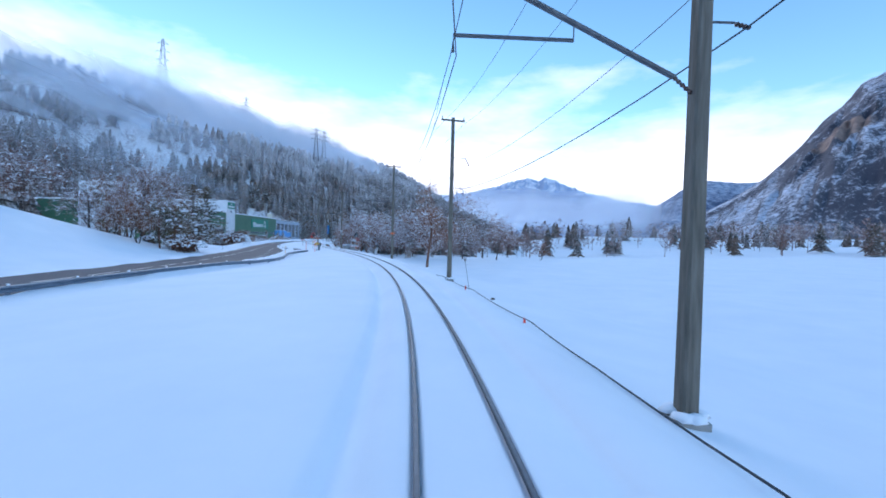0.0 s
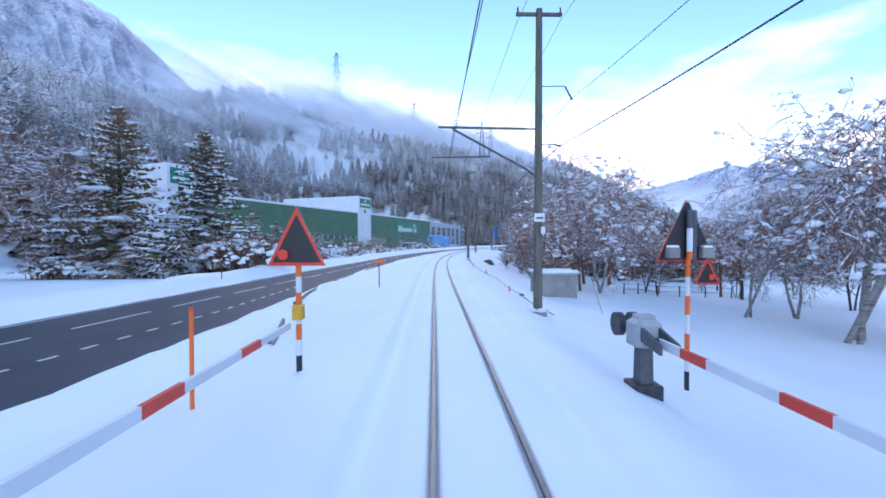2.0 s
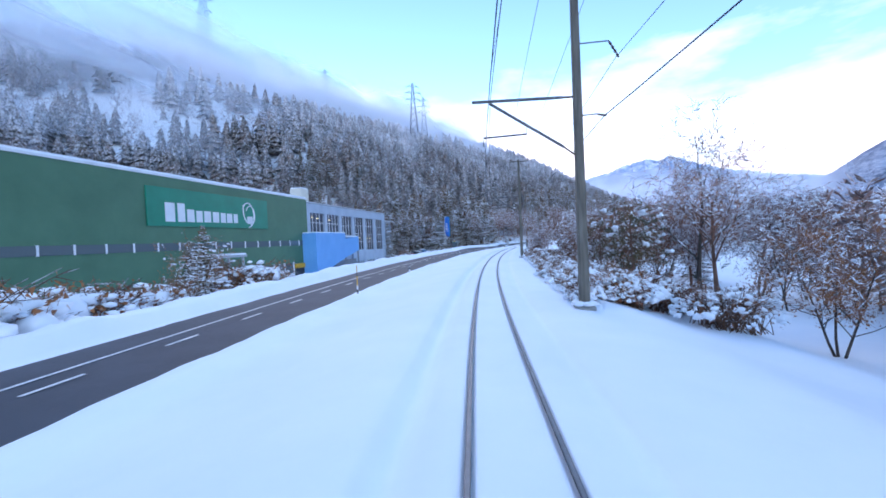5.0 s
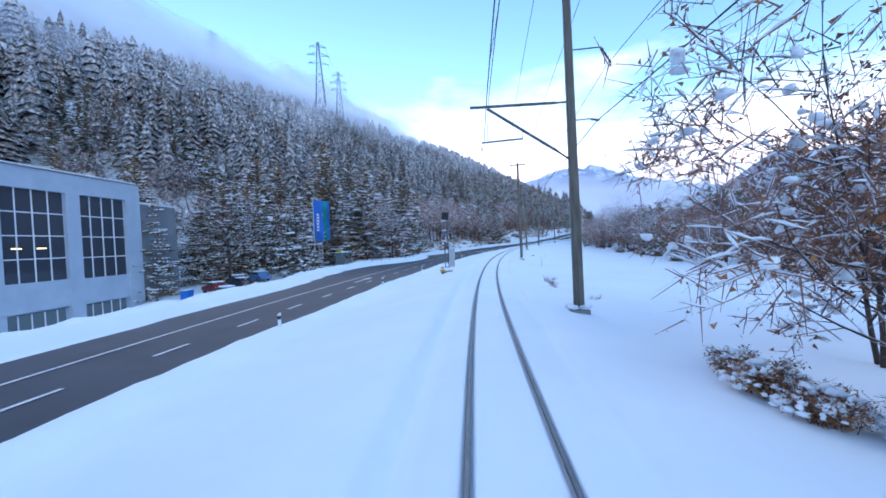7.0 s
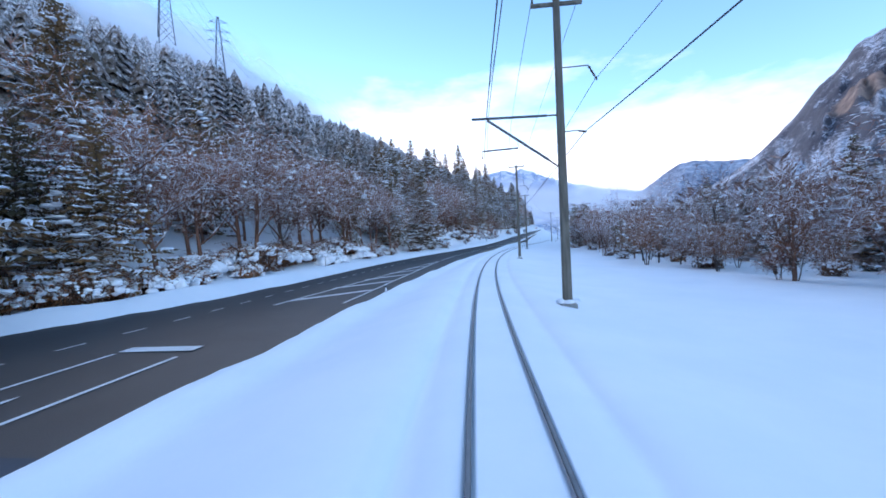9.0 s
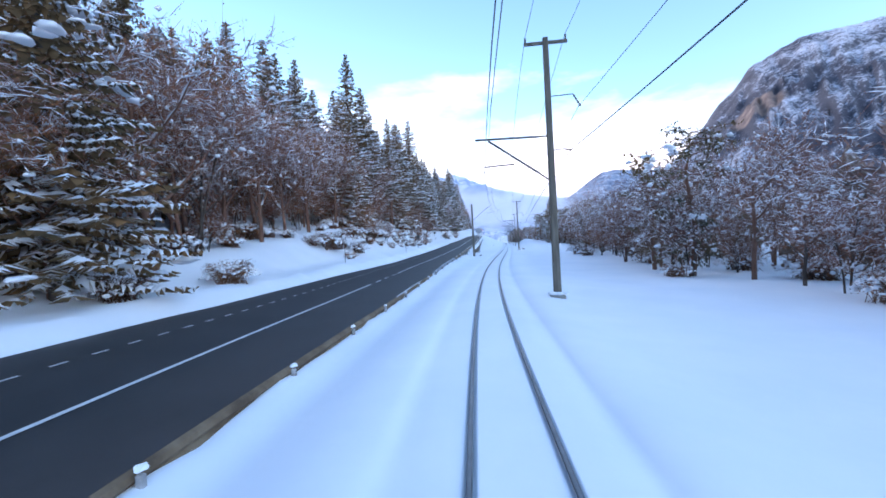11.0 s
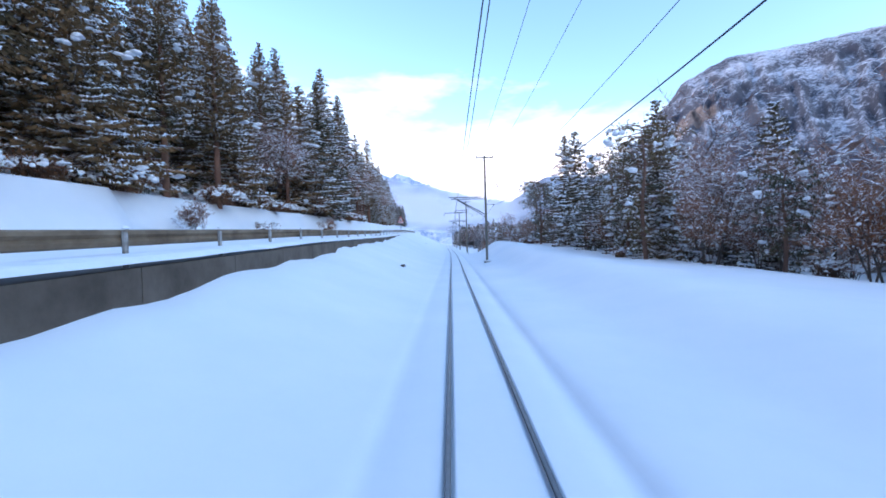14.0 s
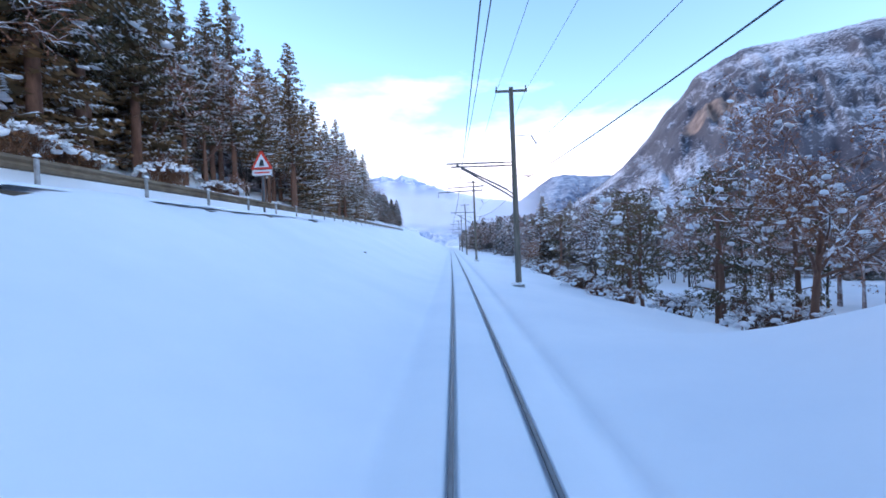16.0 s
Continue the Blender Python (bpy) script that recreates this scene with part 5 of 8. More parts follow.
def forest_mat(name, tones, lo, hi):
    """Snow-flecked woods: each tree a little different, whiter higher up where haze lies."""
    m, nt, b = nodes_of(name)
    ge, tc = add(nt, "ShaderNodeNewGeometry"), add(nt, "ShaderNodeTexCoord")
    base = ramp(nt, ge.outputs["Random Per Island"], [(i / (len(tones) - 1), c) for i, c in enumerate(tones)])
    n1 = add(nt, "ShaderNodeTexNoise", Scale=1.3, Detail=6.0, Roughness=0.75)
    n2 = add(nt, "ShaderNodeTexNoise", Scale=0.02, Detail=3.0)
    for n in (n1, n2):
        nt.links.new(tc.outputs["Object"], n.inputs["Vector"])
    ad = add(nt, "ShaderNodeMath")
    ad.operation = "MULTIPLY_ADD"
    nt.links.new(n2.outputs[0], ad.inputs[0])
    ad.inputs[1].default_value = 0.35
    nt.links.new(n1.outputs[0], ad.inputs[2])
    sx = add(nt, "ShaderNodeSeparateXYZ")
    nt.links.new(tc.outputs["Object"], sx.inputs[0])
    # more snow with height; the upper slope's haze is put into this whitening too
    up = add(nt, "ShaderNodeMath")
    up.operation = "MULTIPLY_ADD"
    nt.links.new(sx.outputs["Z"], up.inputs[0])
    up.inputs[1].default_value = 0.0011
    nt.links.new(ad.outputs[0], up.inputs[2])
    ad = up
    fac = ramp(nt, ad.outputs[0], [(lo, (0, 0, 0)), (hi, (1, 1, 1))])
    mix = nt.nodes.new("ShaderNodeMix")
    mix.data_type = "RGBA"
    nt.links.new(fac, mix.inputs[0])
    nt.links.new(base, mix.inputs[6])
    mix.inputs[7].default_value = (0.84, 0.82, 0.86, 1)
    nt.links.new(mix.outputs[2], b.inputs["Base Color"])
    b.inputs["Roughness"].default_value = 0.95
    return m


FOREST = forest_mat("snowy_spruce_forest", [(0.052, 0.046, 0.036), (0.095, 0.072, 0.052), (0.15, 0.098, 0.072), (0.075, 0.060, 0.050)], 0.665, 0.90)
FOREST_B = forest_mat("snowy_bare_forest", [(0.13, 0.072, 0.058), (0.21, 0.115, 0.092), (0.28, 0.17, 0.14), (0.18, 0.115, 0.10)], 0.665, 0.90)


def woods(name, spots, material, makers, label, seed):
    """Many far trees in one mesh. spots: places with height and width."""
    rng = random.Random(seed)
    vs, fs, n = [], [], 0
    for (x, y, z, h, w) in spots:
        v, f = makers[rng.randrange(len(makers))]
        a = rng.uniform(0, 6.283)
        c, s_ = math.cos(a) * h * w, math.sin(a) * h * w
        q = np.stack([v[:, 0] * c - v[:, 1] * s_ + x, v[:, 0] * s_ + v[:, 1] * c + y, v[:, 2] * h + z], -1)
        vs.append(q)
        fs.append(f + n)
        n += len(v)
    me = mesh_arrays(name, np.concatenate(vs), np.concatenate(fs), material)
    return tagged(new(name, me), label, "forest", "", "stuff")


_fr = np.random.RandomState(11)
_mk = [far_spruce(random.Random(300 + i)) for i in range(8)]
_mn = [far_spruce(random.Random(360 + i), 12, 13, 0.21) for i in range(6)]
_mb = [far_bare(random.Random(330 + i)) for i in range(8)]


def scatter(count, s0, s1, d0, d1, power=1.0):
    s_ = _fr.uniform(s0, s1, count)
    d_ = d0 + (d1 - d0) * _fr.uniform(0, 1, count) ** power
    return s_, d_


_sp, _br, _nr = [], [], []
s_, d_ = scatter(21000, -200, 890, 5, 370, 1.1)
lat_ = toe(s_) - d_
pl_ = axis_world(s_, lat_, hill_z(s_, lat_) - 0.6)
clear = (vnoise(s_ / 55, d_ / 28, 77) > 0.90) & (d_ > 70)
open_strip = (np.abs(d_ - 150 - 0.1 * s_) < 9) & (vnoise(s_ / 90, d_ * 0, 5) > 0.45)
kindn = fnoise(s_ / 70, d_ / 40, 91)
for i in range(len(s_)):
    if clear[i] or open_strip[i] or (s_[i] > 318 and d_[i] < 13) or (262 < s_[i] <= 318 and d_[i] < 14):
        continue
    h = 7 + 13 * _fr.uniform(0, 1) ** 0.8
    near_b = kindn[i] + _fr.uniform(-0.25, 0.25) + (0.12 if s_[i] < 330 and d_[i] < 60 else 0)
    if near_b > (0.52 if s_[i] < 420 else 0.56):
        _br.append((*pl_[i], h * 0.62, _fr.uniform(0.9, 1.3)))
    else:
        (_nr if d_[i] < 60 and s_[i] > 150 else _sp).append((*pl_[i], h, _fr.uniform(0.8, 1.15)))
# east of the line, beyond the fields
s_, d_ = scatter(1500, -200, 880, 62, 420, 1.3)
pl_ = axis_world(s_, d_, np.interp(s_, RIGHT_S, RIGHT_Z[70]) - 0.8)
pl_[:, 2] += hump(pl_[:, 0], pl_[:, 1])
for i in range(len(s_)):
    if pl_[i, 1] < 160 and math.hypot(pl_[i, 0], pl_[i, 1]) < 190:
        continue
    (_sp if _fr.uniform() < 0.22 else _br).append((*pl_[i], _fr.uniform(8, 15), _fr.uniform(0.9, 1.3)))
# the wood that closes the field on the east, and the grove south of it
s_, e_ = _fr.uniform(140, 700, 1500), _fr.uniform(0, 1, 1500)
for i in range(1500):
    near = float(np.interp(s_[i], [140, 222, 236, 275, 290, 345, 375, 400, 432, 470, 520, 545, 600, 640, 700], [22, 26, 46, 70, 32, 31, 28, 28, 25, 26, 32, 27, 26, 18, 14]))
    if 268 < s_[i] < 287:
        continue
    lat = near + e_[i] ** 1.4 * 45
    p = at(s_[i], lat, float(right_z(np.array([s_[i]]), np.array([lat]))[0]) - 0.5)
    (_sp if _fr.uniform() < (0.12 if s_[i] < 520 else 0.4) else _br).append((*p, _fr.uniform(6, 12), _fr.uniform(1.0, 1.5)))
# the far end of the valley, where the line leads
s_, d_ = scatter(700, 700, 890, 8, 60, 1.0)
pl_ = world(s_, d_, -0.5)
for i in range(len(s_)):
    (_sp if _fr.uniform() < 0.5 else _br).append((*pl_[i], _fr.uniform(7, 13), _fr.uniform(0.9, 1.2)))
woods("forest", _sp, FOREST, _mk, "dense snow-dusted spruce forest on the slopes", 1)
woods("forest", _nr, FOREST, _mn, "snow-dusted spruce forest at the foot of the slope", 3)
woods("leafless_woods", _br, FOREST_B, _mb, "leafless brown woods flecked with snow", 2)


# ---------- trees and shrubs near the line, one by one
for key, s, lat, size in (
    # above the road at the start
    ("pine0", 68, -23, 0.72), ("heap1", 66, -21.5, 1.1), ("heap1", 70, -22, 1.2), ("pine0", 65, -24, 0.6), ("pine0", 73, -25, 0.7), ("heap2", 76, -24, 1.6), ("rusty", 63, -26, 0.8), ("pine0", 79, -27, 0.8), ("pine1", 84, -33, 0.75), ("pine1", 90, -36, 0.8), ("heap1", 82, -24, 1.1), ("bare2", 66, -29, 0.8), ("bare0", 74, -34, 0.8), ("bare2", 60, -36, 0.9), ("heap0", 70, -26, 0.9),
    ("bare1", 88, -38, 0.85), ("bare3", 94, -34, 0.9), ("rusty", 91, -30, 0.9), ("bare2", 98, -38, 1.0), ("bare0", 104, -41, 1.0), ("heap1", 104, -27, 0.9),
    ("bare1", 52, -46, 1.0), ("bare3", 40, -52, 1.0), ("bare0", 28, -58, 1.0),
    # before the plant
    ("spruce2", 117.5, -24.5, 1.08), ("spruce2", 108.5, -25.8, 1.0), ("spruce0", 124.5, -32, 0.62), ("spruce2", 150, -38.5, 0.80), ("bare3", 96, -31, 1.15), ("bare1", 101, -33, 1.05), ("beech0", 93, -34, 0.9), ("bare3", 105, -38, 1.15), ("bare1", 89, -31, 0.9), ("bare3", 112, -33, 0.95), ("beech0", 99, -27.5, 0.6), ("heap1", 112, -27, 1.0), ("heap0", 122, -27, 1.1), ("heap1", 132, -29, 0.8),
    ("spruce2", 139, -27.5, 0.57), ("heap1", 139, -26.5, 0.9), ("heap0", 143, -27, 1.0), ("spruce2", 134, -33, 0.45), ("pine0", 147, -29, 0.5), ("bare2", 155, -28.5, 0.72), ("rusty", 152, -27.5, 0.45), ("heap2", 149, -28, 1.0),
    ("heap1", 163, -27, 0.8), ("heap0", 168, -27.5, 1.1), ("heap1", 172, -28, 0.9), ("bare2", 181, -30, 0.65), ("bare0", 188, -31, 0.6), ("bare3", 195, -31, 0.55), ("heap2", 191, -29, 1.0), ("rusty", 203, -28, 0.55), ("heap1", 199, -29, 0.7),
    ("sapling", 258.8, -18.9, 0.9), ("heap3", 258, -18.6, 0.6), ("rusty", 214, -22.5, 0.85), ("heap2", 216, -23.5, 1.1), ("bare2", 218, -26, 0.45),
    # round the car park
    ("spruce0", 315.5, -38, 0.86), ("spruce2", 302.3, -30.6, 0.16), ("spruce1", 320, -46, 0.80), ("spruce0", 317, -41, 0.9), ("spruce3", 301, -44, 0.8), ("bare0", 316, -31, 0.8), ("bare1", 310, -39, 0.9), ("spruce2", 313, -30, 0.95), ("tall0", 297, -50, 0.8),
    ("bare0", 325.8, -19.6, 0.95), ("bare1", 329, -26, 0.9),
):
    plant(key, s, lat, size, group="trees beside the road", wide=1.4 if key[:6] == "spruce" and s < 145 else 1.1)
_pr = random.Random(8)
for i in range(38):
    s = 114 + i * 2.7 + _pr.uniform(-1.2, 1.2)
    key, size = _pr.choice((("heap4", 2.3), ("heap3", 2.4), ("rusty", 0.7), ("heap1", 2.0), ("heap4", 2.0), ("spruce2", 0.42), ("heap2", 2.2)))
    plant(key, s, -18.0 - 4 * _pr.random(), size * _pr.uniform(0.8, 1.15), group="trees beside the road")
# trees between the car park and the slope
_pr = random.Random(17)
for i in range(24):
    s, d = _pr.uniform(284, 330), _pr.uniform(0, 1)
    lat = float(np.interp(s, [284, 300, 318, 330], [-58, -46, -36, -30])) - d * float(np.interp(s, [284, 330], [22, 8]))
    plant(_pr.choice(("spruce0", "spruce1", "spruce3", "pine1", "bare3", "spruce2")), s, lat, _pr.uniform(0.75, 1.05), group="edge of the wood", wide=_pr.uniform(1.0, 1.2))
# the wood's edge above the road: close rows of spruce going up the slope
_pr = random.Random(21)
_front = lambda s: min(float(toe(s)) + 4.0, float(road_far(s)) - np.interp(s, [330, 345, 420, 440, 520, 560], [4.5, 6.0, 5.0, 9.0, 8.0, 5.5]))
for row, (d, gap) in enumerate(((0.0, 5.4), (3.4, 5.4), (7.4, 5.6), (11.8, 6.2))):
    s = 326.0 + row * 0.7
    while s < (735 if row < 2 else 640):
        lat = float(_front(s)) - d - _pr.uniform(-1.2, 1.6)
        brown = 352 < s < 404 or 421 < s < 452
        if row < 3 and _pr.random() < (0.9 if brown else 0.22 if s > 353 else 0):
            key, size, wide = _pr.choice(("beech0", "beech1", "beech0", "bare3", "beech1")), _pr.uniform(0.95, 1.3) if s > 420 else _pr.uniform(0.75, 1.1), 1.0
        elif s < 420:
            key, size, wide = _pr.choice(("spruce0", "spruce1", "spruce3", "pine1", "pine1", "bare3")), _pr.uniform(0.72, 1.0), _pr.uniform(1.05, 1.3)
        else:
            key, size, wide = _pr.choice(("tall0", "tall1", "spruce3", "spruce1", "tall1", "tall0")), _pr.uniform(0.85, 1.12), _pr.uniform(1.0, 1.25)
        if s < 353 and row < 2:
            key, wide = _pr.choice(("spruce0", "spruce2", "spruce1")), 1.3
        if key == "pine1":
            size *= 1.15
        if 512 < s < 572:
            size *= 0.86
        plant(key, s, lat, size, group="edge of the wood", wide=wide)
        s += gap * _pr.uniform(0.75, 1.3)
for i in range(11):
    s = 329 + i * 2.1
    plant("heap2", s, float(_front(s)) + _pr.uniform(1.2, 2.6), _pr.uniform(1.0, 1.5), group="shrubs along the bank")
# young growth and withered leaves at the foot of the wood
for i in range(96):
    s = 327 + i * 3.15 + _pr.uniform(-1.5, 1.5)
    lat = float(_front(s)) + _pr.uniform(-2.0, 2.4 if s < 420 else 5.5)
    lat = min(lat, float(road_far(s)) - 2.6)
    key = _pr.choice(("heap2", "heap2", "heap1", "sapling", "heap0")) if s < 364 else _pr.choice(("heap0", "heap1", "heap2", "heap1", "sapling", "heap0"))
    plant(key, s, lat, _pr.uniform(0.6, 1.1) * (1.0 if s < 400 else 1.1), group="shrubs along the bank")
for i in range(64):
    s = 418 + 0.95 * i + _pr.uniform(-1.5, 1.5)
    plant(_pr.choice(("rusty", "beech0", "rusty", "beech1", "bare3")), s, float(_front(s)) - _pr.uniform(-0.5, 11), _pr.uniform(0.75, 1.05), group="edge of the wood")
for i in range(70):
    s = 436 + 30 * _pr.random() + 55 * _pr.random()
    lat = float(road_far(s)) - 2.6 - 7.5 * _pr.random() ** 0.8
    plant(_pr.choice(("heap1", "heap3", "heap2", "heap3", "sapling", "rusty")), s, lat, _pr.uniform(0.55, 1.1) * (0.55 if lat > road_far(s) - 4.5 else 1), group="shrubs along the bank")
# east side
for key, s, lat, size in (
    ("bare4", 68.4, 14.2, 1.22), ("birch", 100, 19.0, 0.9), ("birch", 93.6, 19.2, 1.3), ("birch", 94.4, 20.3, 1.2), ("beech1", 121, 18.5, 0.95), ("sapling", 117, 12.5, 1.2), ("sapling", 123, 12, 1.1), ("sapling", 120, 11, 0.9), ("beech1", 130, 12.6, 0.6), ("rusty", 136, 11.2, 0.9), ("beech0", 141, 11, 0.66), ("spruce2", 150, 15, 0.9), ("spruce2", 146, 12.5, 0.7), ("birch", 113, 14.4, 1.3), ("beech1", 114.3, 13.2, 0.62), ("beech1", 122, 16.0, 0.8), ("birch", 100, 22, 0.9), ("bare1", 134, 22, 0.6), ("birch", 128, 19, 1.0), ("bare2", 115.3, 20, 0.7), ("sapling", 122, 29, 1.1), ("sapling", 120, 9.6, 0.6),
    ("bare3", 126, 9.6, 0.22), ("sapling", 125.9, 9.4, 0.9), ("sapling", 131.3, 8.4, 0.8), ("bare0", 112, 27, 0.9), ("bare2", 105, 30, 0.9), ("bare1", 142, 15, 0.8), ("bare3", 148, 18, 0.95), ("bare0", 152, 13, 0.85),
    ("spruce2", 190, 20, 0.95), ("spruce0", 186, 26, 0.9), ("spruce2", 172, 30, 0.8), ("bare2", 84, 30, 0.9), ("bare3", 88, 40, 0.9), ("bare0", 92, 33, 1.0), ("bare1", 98, 42, 0.9), ("rusty", 86, 52, 0.7), ("bare2", 102, 52, 1.0),
    ("thicket", 225.6, 4.2, 0.6), ("thicket", 228.9, 4.4, 0.65), ("heap4", 231.2, 4.3, 0.6), ("thicket", 227.0, 5.3, 1.0), ("heap4", 229.4, 5.5, 0.9), ("beech0", 234.5, 11, 0.62), ("rusty", 229, 9.2, 0.8), ("birch", 237, 12.5, 0.95), ("spruce2", 243.7, 10.5, 0.16),
    ("heap2", 225, 5.4, 0.8), ("heap3", 216, 6.2, 0.9), ("heap3", 212, 7.2, 1.1), ("heap3", 209, 6.0, 0.8), ("heap3", 221, 6.6, 1.0), ("heap3", 229, 6.6, 0.8), ("heap3", 233, 5.6, 0.8), ("heap3", 237, 6.8, 0.8),
    ("pine0", 221, 9.4, 0.62), ("rusty", 223, 12, 0.9), ("pine0", 218, 11, 0.8), ("sapling", 242, 8.7, 1.25), ("bare2", 250.7, 5.7, 0.56), ("sapling", 250.0, 5.2, 0.8), ("rusty", 258, 15, 0.6), ("heap2", 239, 5.2, 0.7), ("heap3", 244, 6.2, 0.9), ("heap2", 234, 5.4, 0.7),
    ("heap2", 248.6, 11.4, 0.9), ("heap2", 264.5, 4.7, 0.45), ("heap2", 263.3, 4.5, 0.55), ("heap2", 262.2, 4.6, 0.5), ("bare2", 263.0, 6.8, 0.85), ("sapling", 261, 6.0, 1.1), ("rusty", 266.5, 9.5, 1.05), ("heap3", 261.4, 5.6, 0.5), ("rusty", 270, 13, 0.95), ("pine0", 227, 13.2, 0.72), ("pine0", 222, 11.8, 0.62),
    ("spruce0", 399, 50, 0.98), ("spruce1", 391, 56, 0.84), ("spruce2", 404, 46, 0.85),
    ("pine1", 459.5, 20.5, 0.72), ("pine0", 452, 19, 0.9), ("pine1", 437, 13.5, 0.8), ("pine1", 431, 14, 0.85), ("pine0", 443, 17, 0.9), ("bare2", 449, 15, 0.75), ("bare0", 465, 17, 0.7), ("pine1", 508, 27, 0.95),
    ("bare2", 473, 15, 0.9), ("bare3", 468, 13.5, 0.8), ("heap1", 470, 12.6, 1.0), ("heap0", 464, 12.8, 1.0), ("rusty", 476, 17, 0.7), ("heap2", 488, 16, 0.9), ("pine1", 525, 30, 1.0), ("pine0", 497, 18, 1.0), ("pine1", 505, 20, 0.95),
    ("spruce0", 567, 17.4, 0.98), ("spruce1", 577, 18.8, 0.92), ("spruce2", 572, 24, 1.0), ("pine1", 553, 17, 0.9), ("pine1", 559, 21, 1.0), ("pine1", 546, 18.5, 0.95), ("pine1", 541, 15, 0.9), ("bare1", 548, 23, 1.0),
    ("pine1", 601.5, 14, 0.66), ("pine0", 606, 12, 0.8), ("bare4", 595.0, 13.6, 0.85), ("pine1", 613, 15, 0.7), ("heap1", 611, 9.6, 0.8), ("heap2", 606, 9.2, 0.8), ("heap0", 601, 11.5, 0.9), ("heap2", 617, 9.6, 0.8), ("heap1", 624, 10, 0.9),
    ("spruce2", 626, 16, 0.7), ("pine1", 634, 14, 0.7), ("heap2", 634, 9, 0.8), ("rusty", 640, 11, 0.6), ("spruce0", 648, 15, 0.7), ("heap1", 596, 13, 0.9),
):
    plant(key, s, lat, size, group="trees east of the line")
for i in range(58):
    s, lat = _pr.uniform(112, 232), _pr.uniform(12, 36)
    if lat < 15 and s > 205:
        lat += 6
    if s < 140 and lat < 20:
        lat += 10
    plant(_pr.choice(("beech0", "bare1", "bare2", "beech0", "birch", "rusty")), s, lat, _pr.uniform(0.75, 1.1) * (0.72 if s < 155 else 1), group="leafless grove")
# the wood that closes the field: trees in three rows, brush along its edge
_edge = lambda s: float(np.interp(s, [284, 300, 345, 375, 400, 432, 442, 455, 470, 490, 520, 545, 560, 600], [22, 21, 20, 16, 17, 13, 13, 14.5, 15, 19, 21, 15, 16, 20]))
for row, (d, gap) in enumerate(((1.5, 4.2), (5.5, 4.6), (11, 5.5))):
    s = 288.0 + row
    while s < 573:
        key = _pr.choice(("bare0", "beech0", "bare2", "bare3", "bare1", "rusty", "pine0", "beech0") if s < 540 else ("pine1", "pine0", "spruce2", "bare3", "spruce0", "rusty"))
        if 340 < s < 410 and row == 2 and _pr.random() < 0.3:
            key = "spruce0"
        plant(key, s, _edge(s) + d + _pr.uniform(-1.2, 1.6), _pr.uniform(0.55, 0.85) * (0.8 if s < 400 else 1), group="wood east of the field")
        s += gap * _pr.uniform(0.7, 1.3)
for i in range(92):
    s = 288 + i * 3.2 + _pr.uniform(-1.5, 1.5)
    plant(_pr.choice(("heap1", "heap2", "heap1", "sapling", "heap0", "rusty")), s, _edge(s) + _pr.uniform(-0.8, 6.5), _pr.uniform(0.55, 0.95), group="brush along the wood")
# the hollow east of the line at the far end
for i in range(34):
    s = _pr.uniform(598, 650)
    lat = 9.5 + (20 * _pr.random() ** 1.3)
    key = _pr.choice(("pine0", "pine1", "bare0", "bare3", "pine1", "bare1", "rusty", "heap1")) if lat > 12 else _pr.choice(("heap1", "heap2", "sapling", "heap0"))
    plant(key, s, lat, _pr.uniform(0.45, 0.72), group="trees east of the line")
# buried shrubs on the brink of the ditch
for i in range(12):
    s = 241 + i * 1.5 + _pr.uniform(-0.5, 0.5)
    plant(_pr.choice(("heap3", "heap4", "heap3", "heap1")), s, 5.6 + 2.6 * _pr.random(), _pr.uniform(0.4, 0.65), group="brush along the wood")
# the bank of buried brush close beside the track
for i in range(50):
    s = 200 + i * 1.02
    plant(_pr.choice(("thicket", "heap3", "thicket", "heap4")), s + _pr.uniform(-0.4, 0.4), (3.55 if s < 214 or s > 238 else 3.8) + 0.5 * _pr.random(), _pr.uniform(0.34, 0.52), group="brush along the wood")
    if i % 3:
        plant(_pr.choice(("thicket", "heap3", "thicket", "heap2")), s + _pr.uniform(-0.4, 0.4), 4.9 + 1.1 * _pr.random(), _pr.uniform(0.60, 0.90), group="brush along the wood")
    if i % 3 == 0:
        plant(_pr.choice(("thicket", "heap1")), s, 7.0 + 2.2 * _pr.random(), _pr.uniform(0.8, 1.1), group="brush along the wood")
_mound = Geo().blob((0, 0, 0), 1.0, 1.0, 0.7, random.Random(77), 9, 16, 0.16, 0.6).mesh("snow_mound", SNOW_CAP, True)
for i in range(42):
    s, lat = 201 + i * 1.19 + _pr.uniform(-0.6, 0.6), 4.0 + 3.2 * _pr.random()
    r = _pr.uniform(0.32, 0.52) if lat < 5 else _pr.uniform(0.5, 0.85)
    p = at(s, lat, place_z(s, lat) + (0.22 if lat < 5 else 0.6))
    ob = new("snow_mound", _mound)
    ob.matrix_basis = pose(p.x, p.y, p.z, 0, 0, _pr.uniform(0, 360)) @ Matrix.Diagonal((r, r * _pr.uniform(0.8, 1.2), r * _pr.uniform(0.8, 1.1), 1))
    tagged(ob, "soft cushion of snow lying on buried brush", "snow", "snow mounds")
for i in range(30):
    s, lat = 202 + i * 1.6 + _pr.uniform(-0.5, 0.5), 3.75 + 2.0 * _pr.random()
    r = _pr.uniform(0.14, 0.26)
    solo("earth_clod", Geo().blob((0, 0, r * 0.3), r, r * 0.8, r * 0.7, random.Random(500 + i), 5, 8, 0.3, 0.3), WALLSTONE, on_ground(s, lat), "dark bare earth and roots showing through the snow", "earth", "earth clods")
